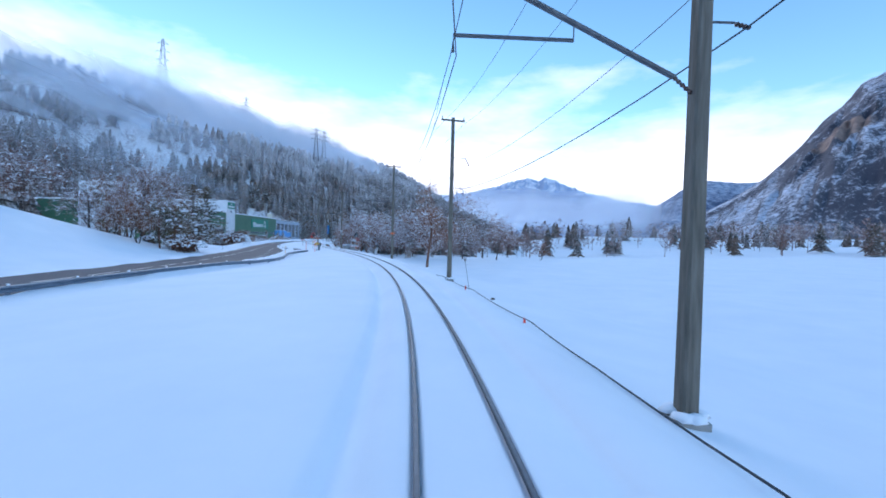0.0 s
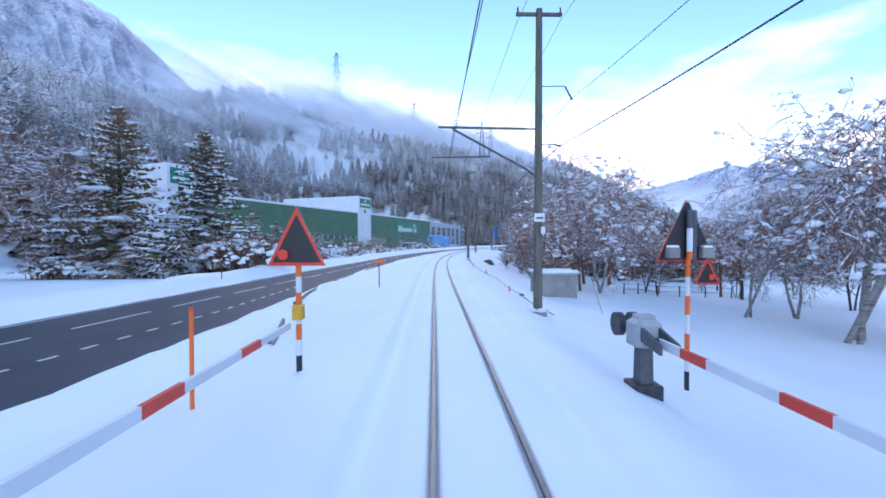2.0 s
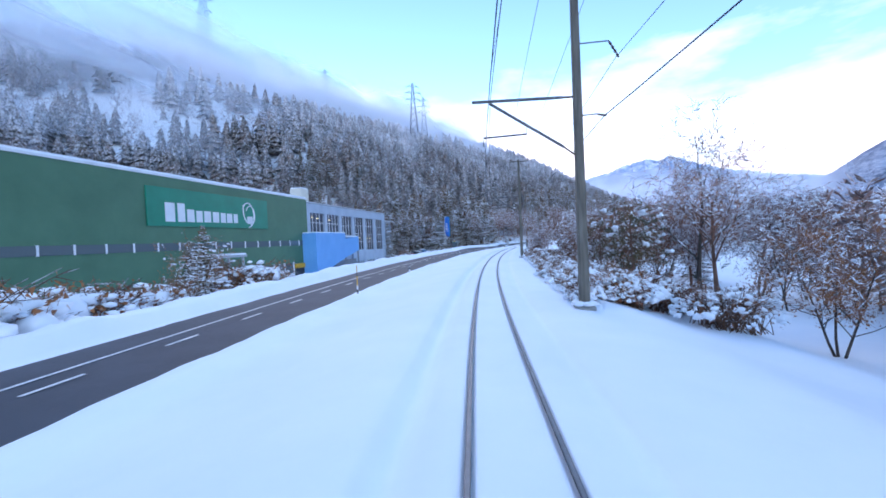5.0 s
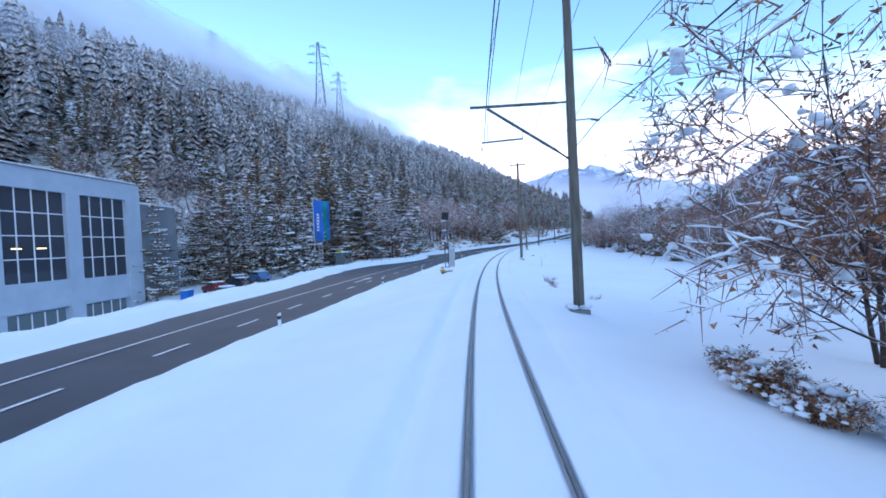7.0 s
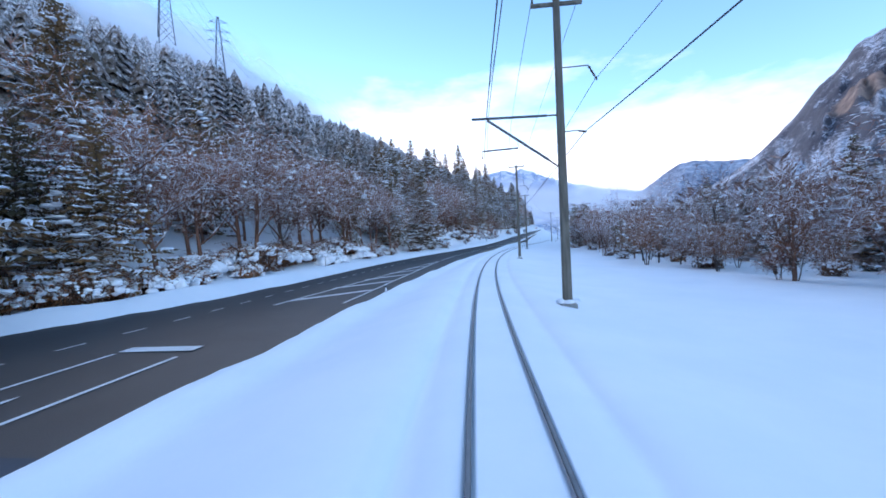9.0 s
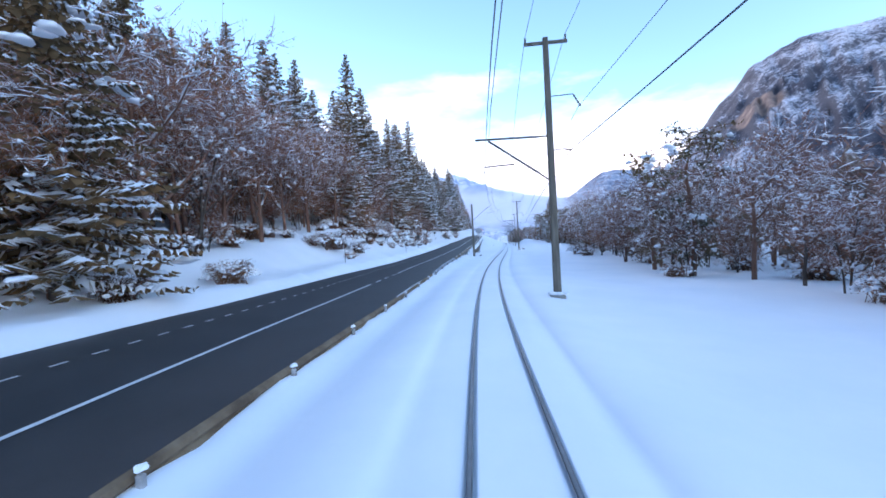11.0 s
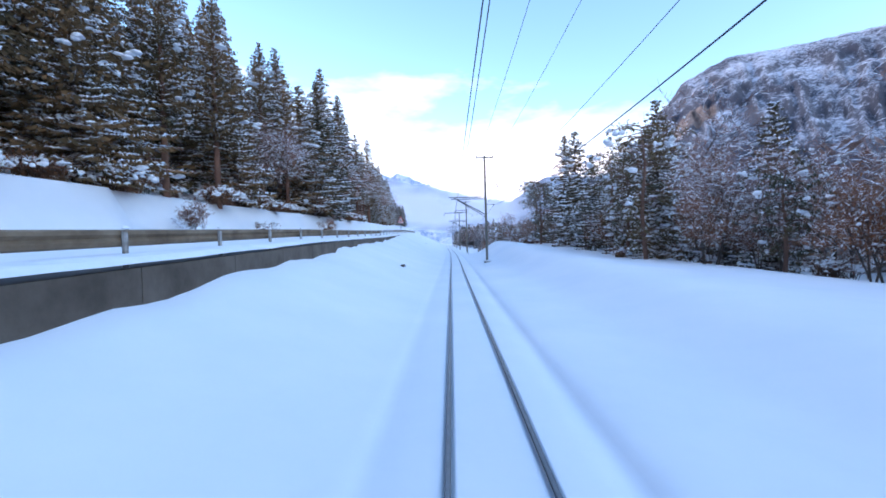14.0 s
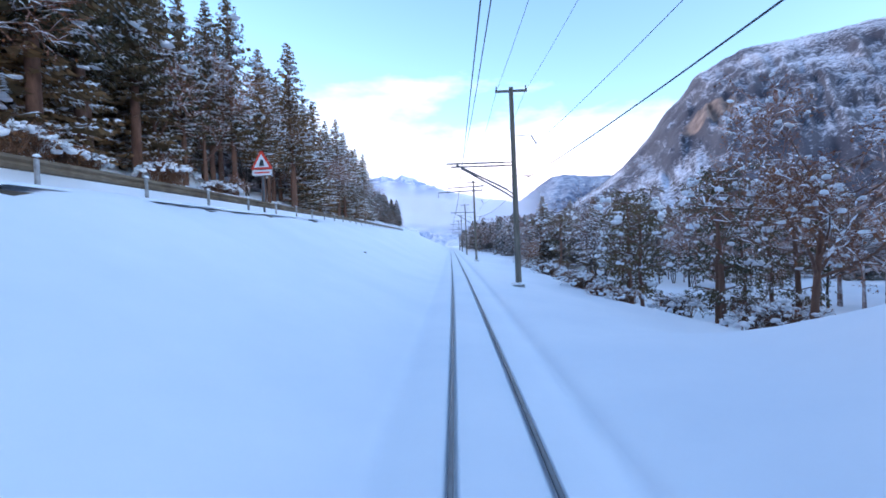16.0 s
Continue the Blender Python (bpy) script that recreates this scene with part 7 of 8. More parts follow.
for y0, y1, zb in BAYS:
    win = slab("window", GLASS, -0.5, -0.40, y0, y1, zb, 8.9, gh_, "tall window with a fine pale grid")
    slab("parapet", GREYWALL, -0.55, -0.12, y0, y1, max(Z0, zb - 2.6), zb, gh_)
    k = 4
    for i in range(1, k):
        y = y0 + (y1 - y0) * i / k
        slab("glazing_bar", WHITEPAINT, -0.40, -0.33, y - 0.05, y + 0.05, zb, 8.9, win)
    n = 2 if zb > 4 else 4
    for i in range(1, n):
        z = zb + (8.9 - zb) * i / n
        slab("glazing_bar", WHITEPAINT, -0.40, -0.34, y0, y1, z - 0.05, z + 0.05, win)
# strip lamps burning in the hall
LAMPLIGHT = bpy.data.materials.new("strip_lamp_light")
LAMPLIGHT.use_nodes = True
_lb = LAMPLIGHT.node_tree.nodes["Principled BSDF"]
_lb.inputs["Base Color"].default_value = (0.8, 0.7, 0.4, 1)
_lb.inputs["Emission Color"].default_value, _lb.inputs["Emission Strength"].default_value = (1.0, 0.78, 0.32, 1), 1.3
for y, z in ((2.2, 7.9), (4.4, 7.8), (9.6, 7.7), (23.6, 3.7), (26.0, 3.7), (31.2, 3.5), (33.4, 3.5)):
    slab("strip_lamp", LAMPLIGHT, -0.405, -0.392, y, y + 0.9, z, z + 0.10, gh_, "lit strip lamp behind the window")
for y0, y1 in ((22.9, 28.9), (30.2, 36.1), (37.6, 43.4)):
    slab("ground_window", GLASS_PALE, -0.52, -0.42, y0 + 0.3, y1 - 0.3, -4.4, -2.3, gh_)
    for i in range(1, 5):
        y = y0 + (y1 - y0) * i / 5
        slab("glazing_bar", WHITEPAINT, -0.42, -0.36, y - 0.05, y + 0.05, -4.4, -2.3, gh_)
slab("side_wing", DARKWALL, -14, -0.5, 45.5, 52.4, Z0, 8.7, None, "dark grey concrete end wing")
slab("side_wing_edge", WHITEPAINT, -14, -0.4, 45.5, 52.5, 8.7, 8.95, None)
chim = slab("roof_block", CREAM, -8.3, -5.6, 8.0, 11.0, 10.8, 14.9, None, "white ventilation block on the roof")
slab("roof_block_snow", SNOW_CAP, -8.2, -5.7, 8.1, 10.9, 14.9, 15.1, chim)
# the blue stair housing
out = [(-2.2, 4.7), (10.8, 4.7), (10.9, 3.45), (18.1, 4.0), (18.1, 0.75), (11.0, -0.6), (6.6, -1.6), (3.3, -2.5), (-0.6, -4.9), (-2.2, -4.9)]
gB = Geo()
n = len(out)
gB.v += [Vector((x, y, z)) for x in (0.02, 2.9) for y, z in out]
gB.f += [(i, n + i, n + (i + 1) % n, (i + 1) % n) for i in range(n)] + [tuple(range(n)), tuple(reversed(range(n, 2 * n)))]
blue = part("stair_housing", gB, BLUE, PLANT, "sky-blue clad stair housing with a sloping underside")
slab("housing_snow", SNOW_CAP, 0.1, 2.85, -2.1, 10.7, 4.7, 4.88, blue)
slab("housing_snow", SNOW_CAP, 0.1, 2.85, 11.0, 18.0, 3.85, 4.12, blue)
for y in (11.2, 18.0):
    slab("steel_post", DARKWALL, 2.5, 2.8, y - 0.15, y + 0.15, Z0, 0.9, blue)
# darker than the hall above: the ground floor's shade is in its colour
slab("dark_base", DARKWALL, -0.5, 0.02, 3.5, 22.9, Z0, -1.4, gh_, "plain concrete ground floor, coloured dark for the shade on it")
slab("dark_base_window", GLASS, 0.0, 0.06, 9.5, 11.5, -3.2, -2.0, gh_)


def container(y, x, z, w, h, d, mat_, label, name="waste_container"):
    m = pose(-98.6, 248.1, 0, 0, 0, 2.1) @ pose(x, y, z)
    ob = thing(name, m, label, "container", "containers in the yard")
    part("bin", Geo().prism([(-d / 2, 0), (d / 2, 0), (d / 2 + 0.12, h), (-d / 2 - 0.12, h)], -w / 2, w / 2), mat_, ob)
    part("lid", Geo().box(-d / 2 - 0.15, d / 2 + 0.15, -w / 2 - 0.04, w / 2 + 0.04, h, h + 0.12, None, 0.03), mat_, ob)
    part("snow_cap", Geo().box(-d / 2, d / 2, -w / 2, w / 2, h + 0.12, h + 0.25, None, 0.06), SNOW_CAP, ob)
    return ob


yz = place_z(262, -33)
container(-0.2, 5.0, yz, 1.2, 1.3, 0.9, FLAGBLUE, "blue wheeled waste container")
container(46.5, 4.5, yz, 1.0, 2.2, 0.8, FLAGBLUE, "tall blue notice box by the end wing", "notice_box")
container(7.4, 4.0, yz, 1.6, 1.0, 1.2, BLACK, "dark waste skip beside the stair housing", "waste_skip")
container(40.6, 4.2, yz, 0.8, 1.0, 0.7, YELLOW, "orange-yellow box in the yard", "storage_box")
for k in range(3):
    container(-33.5 + k * 2.0, 6.5 + (k % 2) * 1.2, place_z(222, -31), 1.4, 1.2, 1.1, (FLAGBLUE, GREYBOX, FLAGBLUE)[k], "stacked blue and yellow crates half hidden by a shrub", "crate_stack")


# ---------- guard rails, retaining wall
def guard_rail(pts, mat_, label, post_step=4.0, h=0.55, snow=True, name="guard_rail", front=False, deep=1.0):
    """Beam on posts along points of s, lat, height."""
    ss_ = [p[0] for p in pts]
    lat = lambda s: float(np.interp(s, ss_, [p[1] for p in pts]))
    zz = lambda s: float(np.interp(s, ss_, [p[2] for p in pts]))
    ob = thing(name, None, label, "guard rail", "guard rails")
    s = np.arange(ss_[0], ss_[-1], 1.0)
    prof = [(x, h - dz * deep) for x, dz in ((-0.02, 0.0), (0.05, 0.03), (0.08, 0.09), (0.02, 0.15), (0.08, 0.21), (0.05, 0.28), (-0.02, 0.31))]
    prof = prof + [(x - 0.012, z) for x, z in reversed(prof)] + [prof[0]]
    arr = np.stack([world(s, np.array([lat(q) for q in s]) + x, np.array([zz(q) for q in s]) + z) for x, z in prof], 1)
    part("beam", Geo().grid(arr[:, ::-1]), mat_, ob)
    rng = random.Random(int(ss_[0] * 7))
    k = 0
    for q in np.arange(ss_[0] + 0.5, ss_[-1], post_step):
        m = stand(q, lat(q), zz(q))
        if front:
            part("post", Geo().box(0.08, 0.18, -0.05, 0.05, -1.2, h - 0.04, m, 0.02), PALEPOST, ob, "weathered post plastered with snow")
        else:
            part("post", Geo().box(-0.14, -0.02, -0.06, 0.06, -0.8, h - 0.02, m), mat_, ob)
        if snow:
            b = Geo().blob((0, 0, 0), 0.075, 0.085, 0.065, rng, 4, 7, 0.3, 0.6)
            b.v = [m @ (Vector(p) + Vector((0.14 if front else -0.06, 0, h + 0.02))) for p in b.v]
            part("snow_cap", b, SNOW_CAP, ob)
    return ob


PALEPOST = surface("snow_plastered_post", [(0.16, 0.14, 0.12), (0.46, 0.46, 0.47)], scale=3, rough=0.85)
rn = lambda s, o=0.55: (s, float(road_near(s)) + o, float(road_z(s)))
guard_rail([rn(s, 0.7) for s in range(-40, 44, 8)] + [(46, -11.3, -0.85), (50, -9.9, -0.85), (55.4, -9.1, -0.85), (60, -8.9, -0.85), (64.6, -8.5, -0.8), (66.8, -8.0, -0.8), (70.8, -6.9, -0.8), (73, -5.6, -0.75), (75, -4.3, -0.7)], BLUERAIL, "grey steel guard rail capped with snow along the road")
for s0, s1 in ((86, 91), (94, 101), (105, 112), (116, 134), (140, 178)):
    pts = [(q, float(np.interp(q, [86, 92, 98, 102], [-4.9, -6.6, -7.6, float(road_near(102)) + 0.5])) if q < 102 else float(road_near(q)) + 0.5, float(np.interp(q, [86, 98], [-0.95, -1.05]))) for q in np.linspace(s0, s1, 6)]
    guard_rail(pts, DARKSTEEL, "low dark guard rail almost buried in ploughed snow", 6.0, snow=False)
RAIL_S, RAIL_H = [404, 430, 438, 448, 458, 476, 532, 546, 570, 720], [0.32, 0.33, 0.55, 0.68, 0.88, 0.98, 1.0, 1.05, 1.2, 1.25]
for s0, s1, mat_, lab in ((404, 432, BROWNRAIL, "weathered brown-grey guard rail with snow on its posts"), (432, 448, BLUERAIL, "grey-blue steel guard rail with snow on its posts"), (448, 564, BROWNRAIL, "weathered brown-grey guard rail with snow on its posts"),
                          (564, 580, BLUERAIL, "grey-blue steel guard rail with snow on its posts"), (580, 720, BROWNRAIL, "weathered brown-grey guard rail with snow on its posts")):
    guard_rail([(s, float(road_near(s)) + 0.42, float(road_z(s)) + float(np.interp(s, RAIL_S, RAIL_H)) - 0.75) for s in range(s0, s1 + 2, 2)], mat_, lab, 4.0, 0.75, front=True, deep=1.2)
# dark retaining wall under the road's edge, stone course by course
wall = thing("retaining_wall", None, "low dark concrete retaining wall below the road, capped with snow", "wall", "", "structure")
for i, s in enumerate(np.arange(464, 700, 4.0)):
    q = np.array([s, s + 3.97])
    top = road_z(q) + 0.20 - 0.6 * (1 - smooth(464, 473, q))
    l0 = road_near(q) + 1.25
    w = world(np.repeat(q[:, None], 4, 1), np.stack([l0, l0 - 0.0, l0 - 0.35, l0 - 0.35], 1), np.stack([top - 2.2, top, top, top - 2.2], 1))
    g = Geo()
    g.v += [tuple(p) for p in w.reshape(-1, 3)]
    g.f += [(0, 4, 5, 1), (1, 5, 6, 2), (2, 6, 7, 3), (0, 1, 2, 3), (7, 6, 5, 4)]
    part("wall_panel", g, WALLSTONE, wall)
_q = np.arange(464, 702, 1.0)
_capz = road_z(_q) + 0.27 - 0.6 * (1 - smooth(464, 473, _q))
_cap = np.stack([world(_q, road_near(_q) + 1.30 - k * 0.25, _capz + (0.0, 0.12, 0.17, 0.19, 0.17)[k] + 0.06 * fnoise(_q * 1.3, _q * 0 + k, 44, 2)) for k in range(5)], 1)
part("wall_snow", Geo().grid(_cap[:, ::-1]), SNOW_CAP, wall, "pillow of snow along the top")


# ---------- the level crossing
def banded(ob, h, r=0.055, bands=7, colours=None):
    """A post painted in rings, from the ground up."""
    colours = colours or (BLACK, WHITEPAINT, ORANGE, WHITEPAINT, ORANGE, WHITEPAINT, ORANGE)
    step = h / bands
    part("buried_foot", Geo().tube([(0, 0, -0.5), (0, 0, 0.0)], r, 10), BLACK, ob)
    for i in range(bands):
        part("ring", Geo().tube([(0, 0, i * step), (0, 0, (i + 1) * step)], r, 10), colours[i % len(colours)], ob)


def triangle(y, z, w, h, t):
    return [(-w / 2, z), (w / 2, z), (w * 0.04, z + h), (-w * 0.04, z + h)]


def warning_signal(s, lat, turn, h=2.55, back=False, w=0.95, label=""):
    """Triangular flashing-light board on a red and white post."""
    ob = thing("crossing_signal", on_ground(s, lat, turn), label, "crossing signal", "crossing signals")
    banded(ob, h)
    z = h - 0.05
    H = w * 1.02
    part("board", Geo().prism(triangle(0, z, w, H, 0), -0.10, -0.06), BLACK, ob, "black triangular board")
    rim = Geo()
    o, inn = [(-w / 2 - 0.05, z - 0.04), (w / 2 + 0.05, z - 0.04), (0, z + H + 0.07)], [(-w / 2 + 0.03, z + 0.02), (w / 2 - 0.03, z + 0.02), (0, z + H - 0.07)]
    for i in range(3):
        j = (i + 1) % 3
        n = len(rim.v)
        rim.v += [Vector((x, yy, zz)) for yy in (-0.115, -0.085) for x, zz in (o[i], o[j], inn[j], inn[i])]
        rim.f += [(n, n + 1, n + 2, n + 3), (n + 7, n + 6, n + 5, n + 4), (n, n + 4, n + 5, n + 1), (n + 2, n + 6, n + 7, n + 3)]
    part("rim", rim, RED, ob, "red rim")
    part("lamp", Geo().tube([(-w * 0.24, -0.10, z + 0.17), (-w * 0.24, -0.20, z + 0.17)], 0.10, 12), RED, ob, "red lamp lens")
    if back:
        for sx in (-1, 1):
            part("lamp_box", Geo().box(sx * w * 0.30 - 0.13, sx * w * 0.30 + 0.13, -0.06, 0.16, z + 0.05, z + 0.29, None, 0.03), HUTWALL, ob, "pale grey lamp box")
            part("box_snow", Geo().box(sx * w * 0.30 - 0.11, sx * w * 0.30 + 0.11, -0.05, 0.14, z + 0.29, z + 0.34, None, 0.02), SNOW_CAP, ob)
        part("bracket", Geo().box(-0.15, -0.055, -0.02, 0.10, z - 0.06, z + H * 0.86, None, 0.02), GALV, ob, "grey steel bracket")
        for z0, z1, paint in ((z, z + H * 0.15, ORANGE), (z + H * 0.15, z + H * 0.55, WHITEPAINT), (z + H * 0.55, z + H * 0.86, GALV)):
            part("ring", Geo().tube([(0, 0.05, z0), (0, 0.05, z1)], 0.065, 10), paint, ob)
    return ob


sg1 = warning_signal(71.0, -3.85, 180, 2.15, True, 0.98, "red and white post with a black triangle seen from behind")
part("cable_box", Geo().box(-0.34, 0.34, -0.12, 0.12, 1.05, 1.32, None, 0.02), YELLOW, sg1, "yellow box on the post")
sg2 = warning_signal(82.8, -3.13, 0, 2.12, False, 0.98, "red and white post with a black triangular light board")
part("cable_box", Geo().box(-0.09, 0.09, -0.14, 0.10, 1.0, 1.28, None, 0.02), YELLOW, sg2, "yellow box on the post")
sg3 = warning_signal(84.2, 5.3, 180, 3.05, True, 1.30, "red and white post with a black triangle seen from behind")
part("small_board", Geo().prism(triangle(0, 2.50, 0.50, 0.48, 0), 0.18, 0.22, pose(-0.30, 0, 0)), BLACK, sg3, "small second light board")
for (x0, z0), (x1, z1) in (((-0.57, 2.48), (-0.03, 2.48)), ((-0.03, 2.48), (-0.30, 3.02)), ((-0.30, 3.02), (-0.57, 2.48))):
    part("small_rim", Geo().tube([(x0, 0.22, z0), (x1, 0.22, z1)], 0.022, 6), RED, sg3)
part("small_lamp", Geo().tube([(-0.38, 0.20, 2.63), (-0.38, 0.27, 2.63)], 0.07, 10), RED, sg3, "red lamp lens")


def barrier(s, lat, base, turn, boom, label, rise=-0.05):
    """Barrier drive on a pedestal, with counterweights and a lowered red and white boom."""
    ob = thing("level_crossing_barrier", stand(s, lat, base, turn), label, "barrier", "crossing barriers")
    part("base_plate", Geo().box(-0.28, 0.28, -0.28, 0.28, -0.5, -0.08, None, 0.02), DARKSTEEL, ob)
    part("pedestal", Geo().prism([(-0.16, -0.1), (0.16, -0.1), (0.12, 0.75), (-0.12, 0.75)], -0.13, 0.13), GALV, ob)
    part("drive_housing", Geo().box(-0.30, 0.30, -0.26, 0.26, 0.68, 1.22, None, 0.09), GREYBOX, ob, "grey rounded drive housing")
    part("housing_lid", Geo().box(-0.14, 0.14, -0.18, 0.18, 1.22, 1.30, None, 0.02), GREYBOX, ob)
    part("arm_bracket", Geo().prism([(0.25, 0.82), (0.95, 0.72), (0.95, 0.90), (0.25, 1.10)], -0.20, -0.14), GALV, ob)
    part("arm_bracket", Geo().prism([(0.25, 0.82), (0.95, 0.72), (0.95, 0.90), (0.25, 1.10)], 0.14, 0.20), GALV, ob)
    part("counter_arm", Geo().box(-0.85, -0.25, -0.08, 0.08, 0.88, 1.02, None, 0.02), GALV, ob)
    for yy in (-0.22, 0.10):
        part("counterweight", Geo().tube([(-0.82, yy, 0.95), (-0.82, yy + 0.14, 0.95)], 0.26, 16), DARKSTEEL, ob, "round iron counterweight")
    n = 13
    b = thing_part("boom", ob)
    for i in range(n):
        x0, x1 = 0.6 + boom * i / n, 0.6 + boom * (i + 1) / n
        z0, z1 = 0.86 + rise * i / n, 0.86 + rise * (i + 1) / n
        w = 0.085 - 0.03 * i / n
        g = Geo()
        g.v += [Vector((x, y, z)) for x, zc in ((x0, z0), (x1, z1)) for y, z in ((-0.03, zc - w), (0.03, zc - w), (0.03, zc + w), (-0.03, zc + w))]
        g.f += [(0, 1, 5, 4), (1, 2, 6, 5), (2, 3, 7, 6), (3, 0, 4, 7), (3, 2, 1, 0), (4, 5, 6, 7)]
        part("band", g, RED if i % 3 == 1 else WHITEPAINT, b)
    return ob


def thing_part(name, parent):
    """An empty carrier under a thing for the pieces of one part."""
    g = Geo().box(0.5, 0.62, -0.05, 0.05, 0.78, 0.94)
    return part(name, g, GALV, parent)


barrier(83.1, 3.72, -0.42, -89.8, 8.9, "grey barrier drive with a lowered red and white boom", 0.0)
barrier(73.3, -3.25, -0.10, 90.8, 8.9, "grey barrier drive with a lowered red and white boom", -0.03)
for s, lat, h in ((81.6, -4.48, 1.62), (69.8, -4.3, 1.85)):
    ob = thing("snow_pole", on_ground(s, lat), "slim orange snow pole standing in the bank", "pole", "snow poles")
    part("pole", Geo().tube([(0, 0, -0.4), (0, 0, h)], 0.035, 8), ORANGE, ob)
    part("cap", Geo().tube([(0, 0, h), (0, 0, h + 0.04)], 0.038, 8), RED, ob)


def yellow_pole(s, lat, h=1.6):
    ob = thing("delineator", on_ground(s, lat), "road marker post in yellow, black and white", "road post", "road posts")
    part("foot", Geo().tube([(0, 0, -0.3), (0, 0, 0.18)], 0.045, 8), BLACK, ob)
    part("white_ring", Geo().tube([(0, 0, 0.18), (0, 0, 0.42)], 0.05, 8), WHITEPAINT, ob)
    part("stem", Geo().tube([(0, 0, 0.42), (0, 0, h * 0.6)], 0.03, 8), YELLOW, ob)
    part("black_ring", Geo().tube([(0, 0, h * 0.6), (0, 0, h * 0.75)], 0.031, 8), BLACK, ob)
    part("tip", Geo().tube([(0, 0, h * 0.75), (0, 0, h)], 0.03, 8), YELLOW, ob)


yellow_pole(207.5, -7.7), yellow_pole(323.4, -6.9), yellow_pole(62.5, -8.9, 1.5)
for s in (222, 256, 271, 285, 298.1, 352):
    ob = thing("road_post", on_ground(s, float(road_near(s)) + 0.45), "short white road edge post with a black head", "road post", "road posts")
    part("post", Geo().prism([(-0.06, -0.3), (0.06, -0.3), (0.05, 0.55), (-0.05, 0.48)], -0.04, 0.04), WHITEPAINT, ob)
    part("band", Geo().box(-0.062, 0.062, -0.045, 0.045, 0.28, 0.42), BLACK, ob)
for s, lat, h in ((120, -15.2, 1.0), (104, -15.4, 1.5), (158, -15.3, 0.9), (78, -17.8, 1.2), (443.6, -16.4, 1.6), (468, -15.9, 1.7), (372, -18.6, 1.2)):
    ob = thing("snow_stake", on_ground(s, lat), "thin dark snow stake at the road's far edge", "stake", "snow stakes")
    part("stake", Geo().tube([(0, 0, -0.3), (0, 0, h)], 0.03, 6), DARKSTEEL, ob)
    part("reflector", Geo().box(-0.035, 0.035, -0.04, -0.028, h - 0.22, h - 0.08), WHITEPAINT, ob)
# orange T sign beside the track
ob = thing("track_sign", on_ground(97.5, -3.53), "orange board on a thin rusty post beside the track", "sign")
part("post", Geo().tube([(0, 0, -0.3), (0, 0, 1.48)], 0.03, 8), RUST, ob)
part("board", Geo().box(-0.30, 0.30, -0.03, 0.02, 1.36, 1.50, None, 0.02), ORANGE, ob, "bright orange board")
# grey cabinets and a disc sign
for s, lat, w, h, lab in ((63.1, 3.85, 0.30, 1.45, "tall grey-beige cable cabinet on a plinth in the snow"),):
    ob = thing("cable_cabinet", on_ground(s, lat, 8, 0.15), lab, "cabinet")
    part("plinth", Geo().box(-0.19, 0.19, -0.14, 0.14, -0.3, 0.55, None, 0.01), GREYBOX, ob)
    part("body", Geo().box(-0.24, 0.24, -0.17, 0.17, 0.55, 1.36, None, 0.03), HUTWALL, ob, "pale beige cabinet body")
    part("lid", Geo().prism([(-0.26, 1.36), (0.26, 1.36), (0.22, 1.46), (-0.22, 1.46)], -0.19, 0.19), GREYBOX, ob)
    part("door", Geo().box(-0.20, 0.20, -0.185, -0.172, 0.60, 1.32), GREYBOX, ob)
ob = thing("cable_trough", on_ground(65.5, 4.0, 0), "grey tilted cable trough cover sticking out of the snow", "trough")
part("cover", Geo().box(-0.05, 0.06, -1.0, 1.0, -0.2, 0.42, pose(0, 0, 0, 0, 12, 0), 0.015), GREYBOX, ob)
part("end_flange", Geo().box(-0.08, 0.08, -1.03, -0.98, -0.2, 0.44, pose(0, 0, 0, 0, 12, 0)), GALV, ob)
ob = thing("disc_sign", on_ground(68.0, 5.3), "round grey disc sign seen from behind on a thin post", "sign")
part("post", Geo().tube([(0, 0, -0.3), (0, 0, 2.05)], 0.03, 8), GALV, ob)
part("disc", Geo().tube([(0, -0.05, 1.95), (0, -0.02, 1.95)], 0.26, 20), DARKSTEEL, ob)
part("plate", Geo().box(-0.22, 0.22, -0.05, -0.02, 1.46, 1.64, None, 0.01), GREYBOX, ob)
# hut
ob = thing("relay_hut", on_ground(105.4, 8.25, 6, 0.15), "low grey plastered relay hut with snow on its flat roof", "hut")
part("wall", Geo().box(-1.35, 1.35, -1.15, 1.15, -0.4, 1.75, None, 0.02), HUTWALL, ob)
part("roof", Geo().box(-1.5, 1.5, -1.3, 1.3, 1.75, 1.87), GREYBOX, ob)
part("snow_cap", Geo().box(-1.47, 1.47, -1.27, 1.27, 1.87, 2.02, None, 0.07), SNOW_CAP, ob, "flat layer of snow")
# fence behind the hut
ob = thing("paddock_fence", None, "thin steel post fence standing in snow", "fence")
_f = [(112.5, 16.6), (113.2, 18.2), (111.6, 19.2), (112.2, 21.5), (112.8, 24.2), (113.4, 27.0)]
for s, lat in _f:
    m = on_ground(s, lat)
    part("post", Geo().box(-0.04, 0.04, -0.04, 0.04, -0.4, 1.0, m), DARKSTEEL, ob)
for (s0, l0), (s1, l1) in zip(_f, _f[1:]):
    for z in (0.45, 0.9):
        part("rail", Geo().tube([at(s0, l0, place_z(s0, l0) + z), at(s1, l1, place_z(s1, l1) + z)], 0.02, 5), GALV, ob)

# ---------- light signal beside the track
ob = thing("railway_signal", on_ground(290.0, -3.55), "grey railway light signal mast with cabinets and snow on its ladder", "signal")
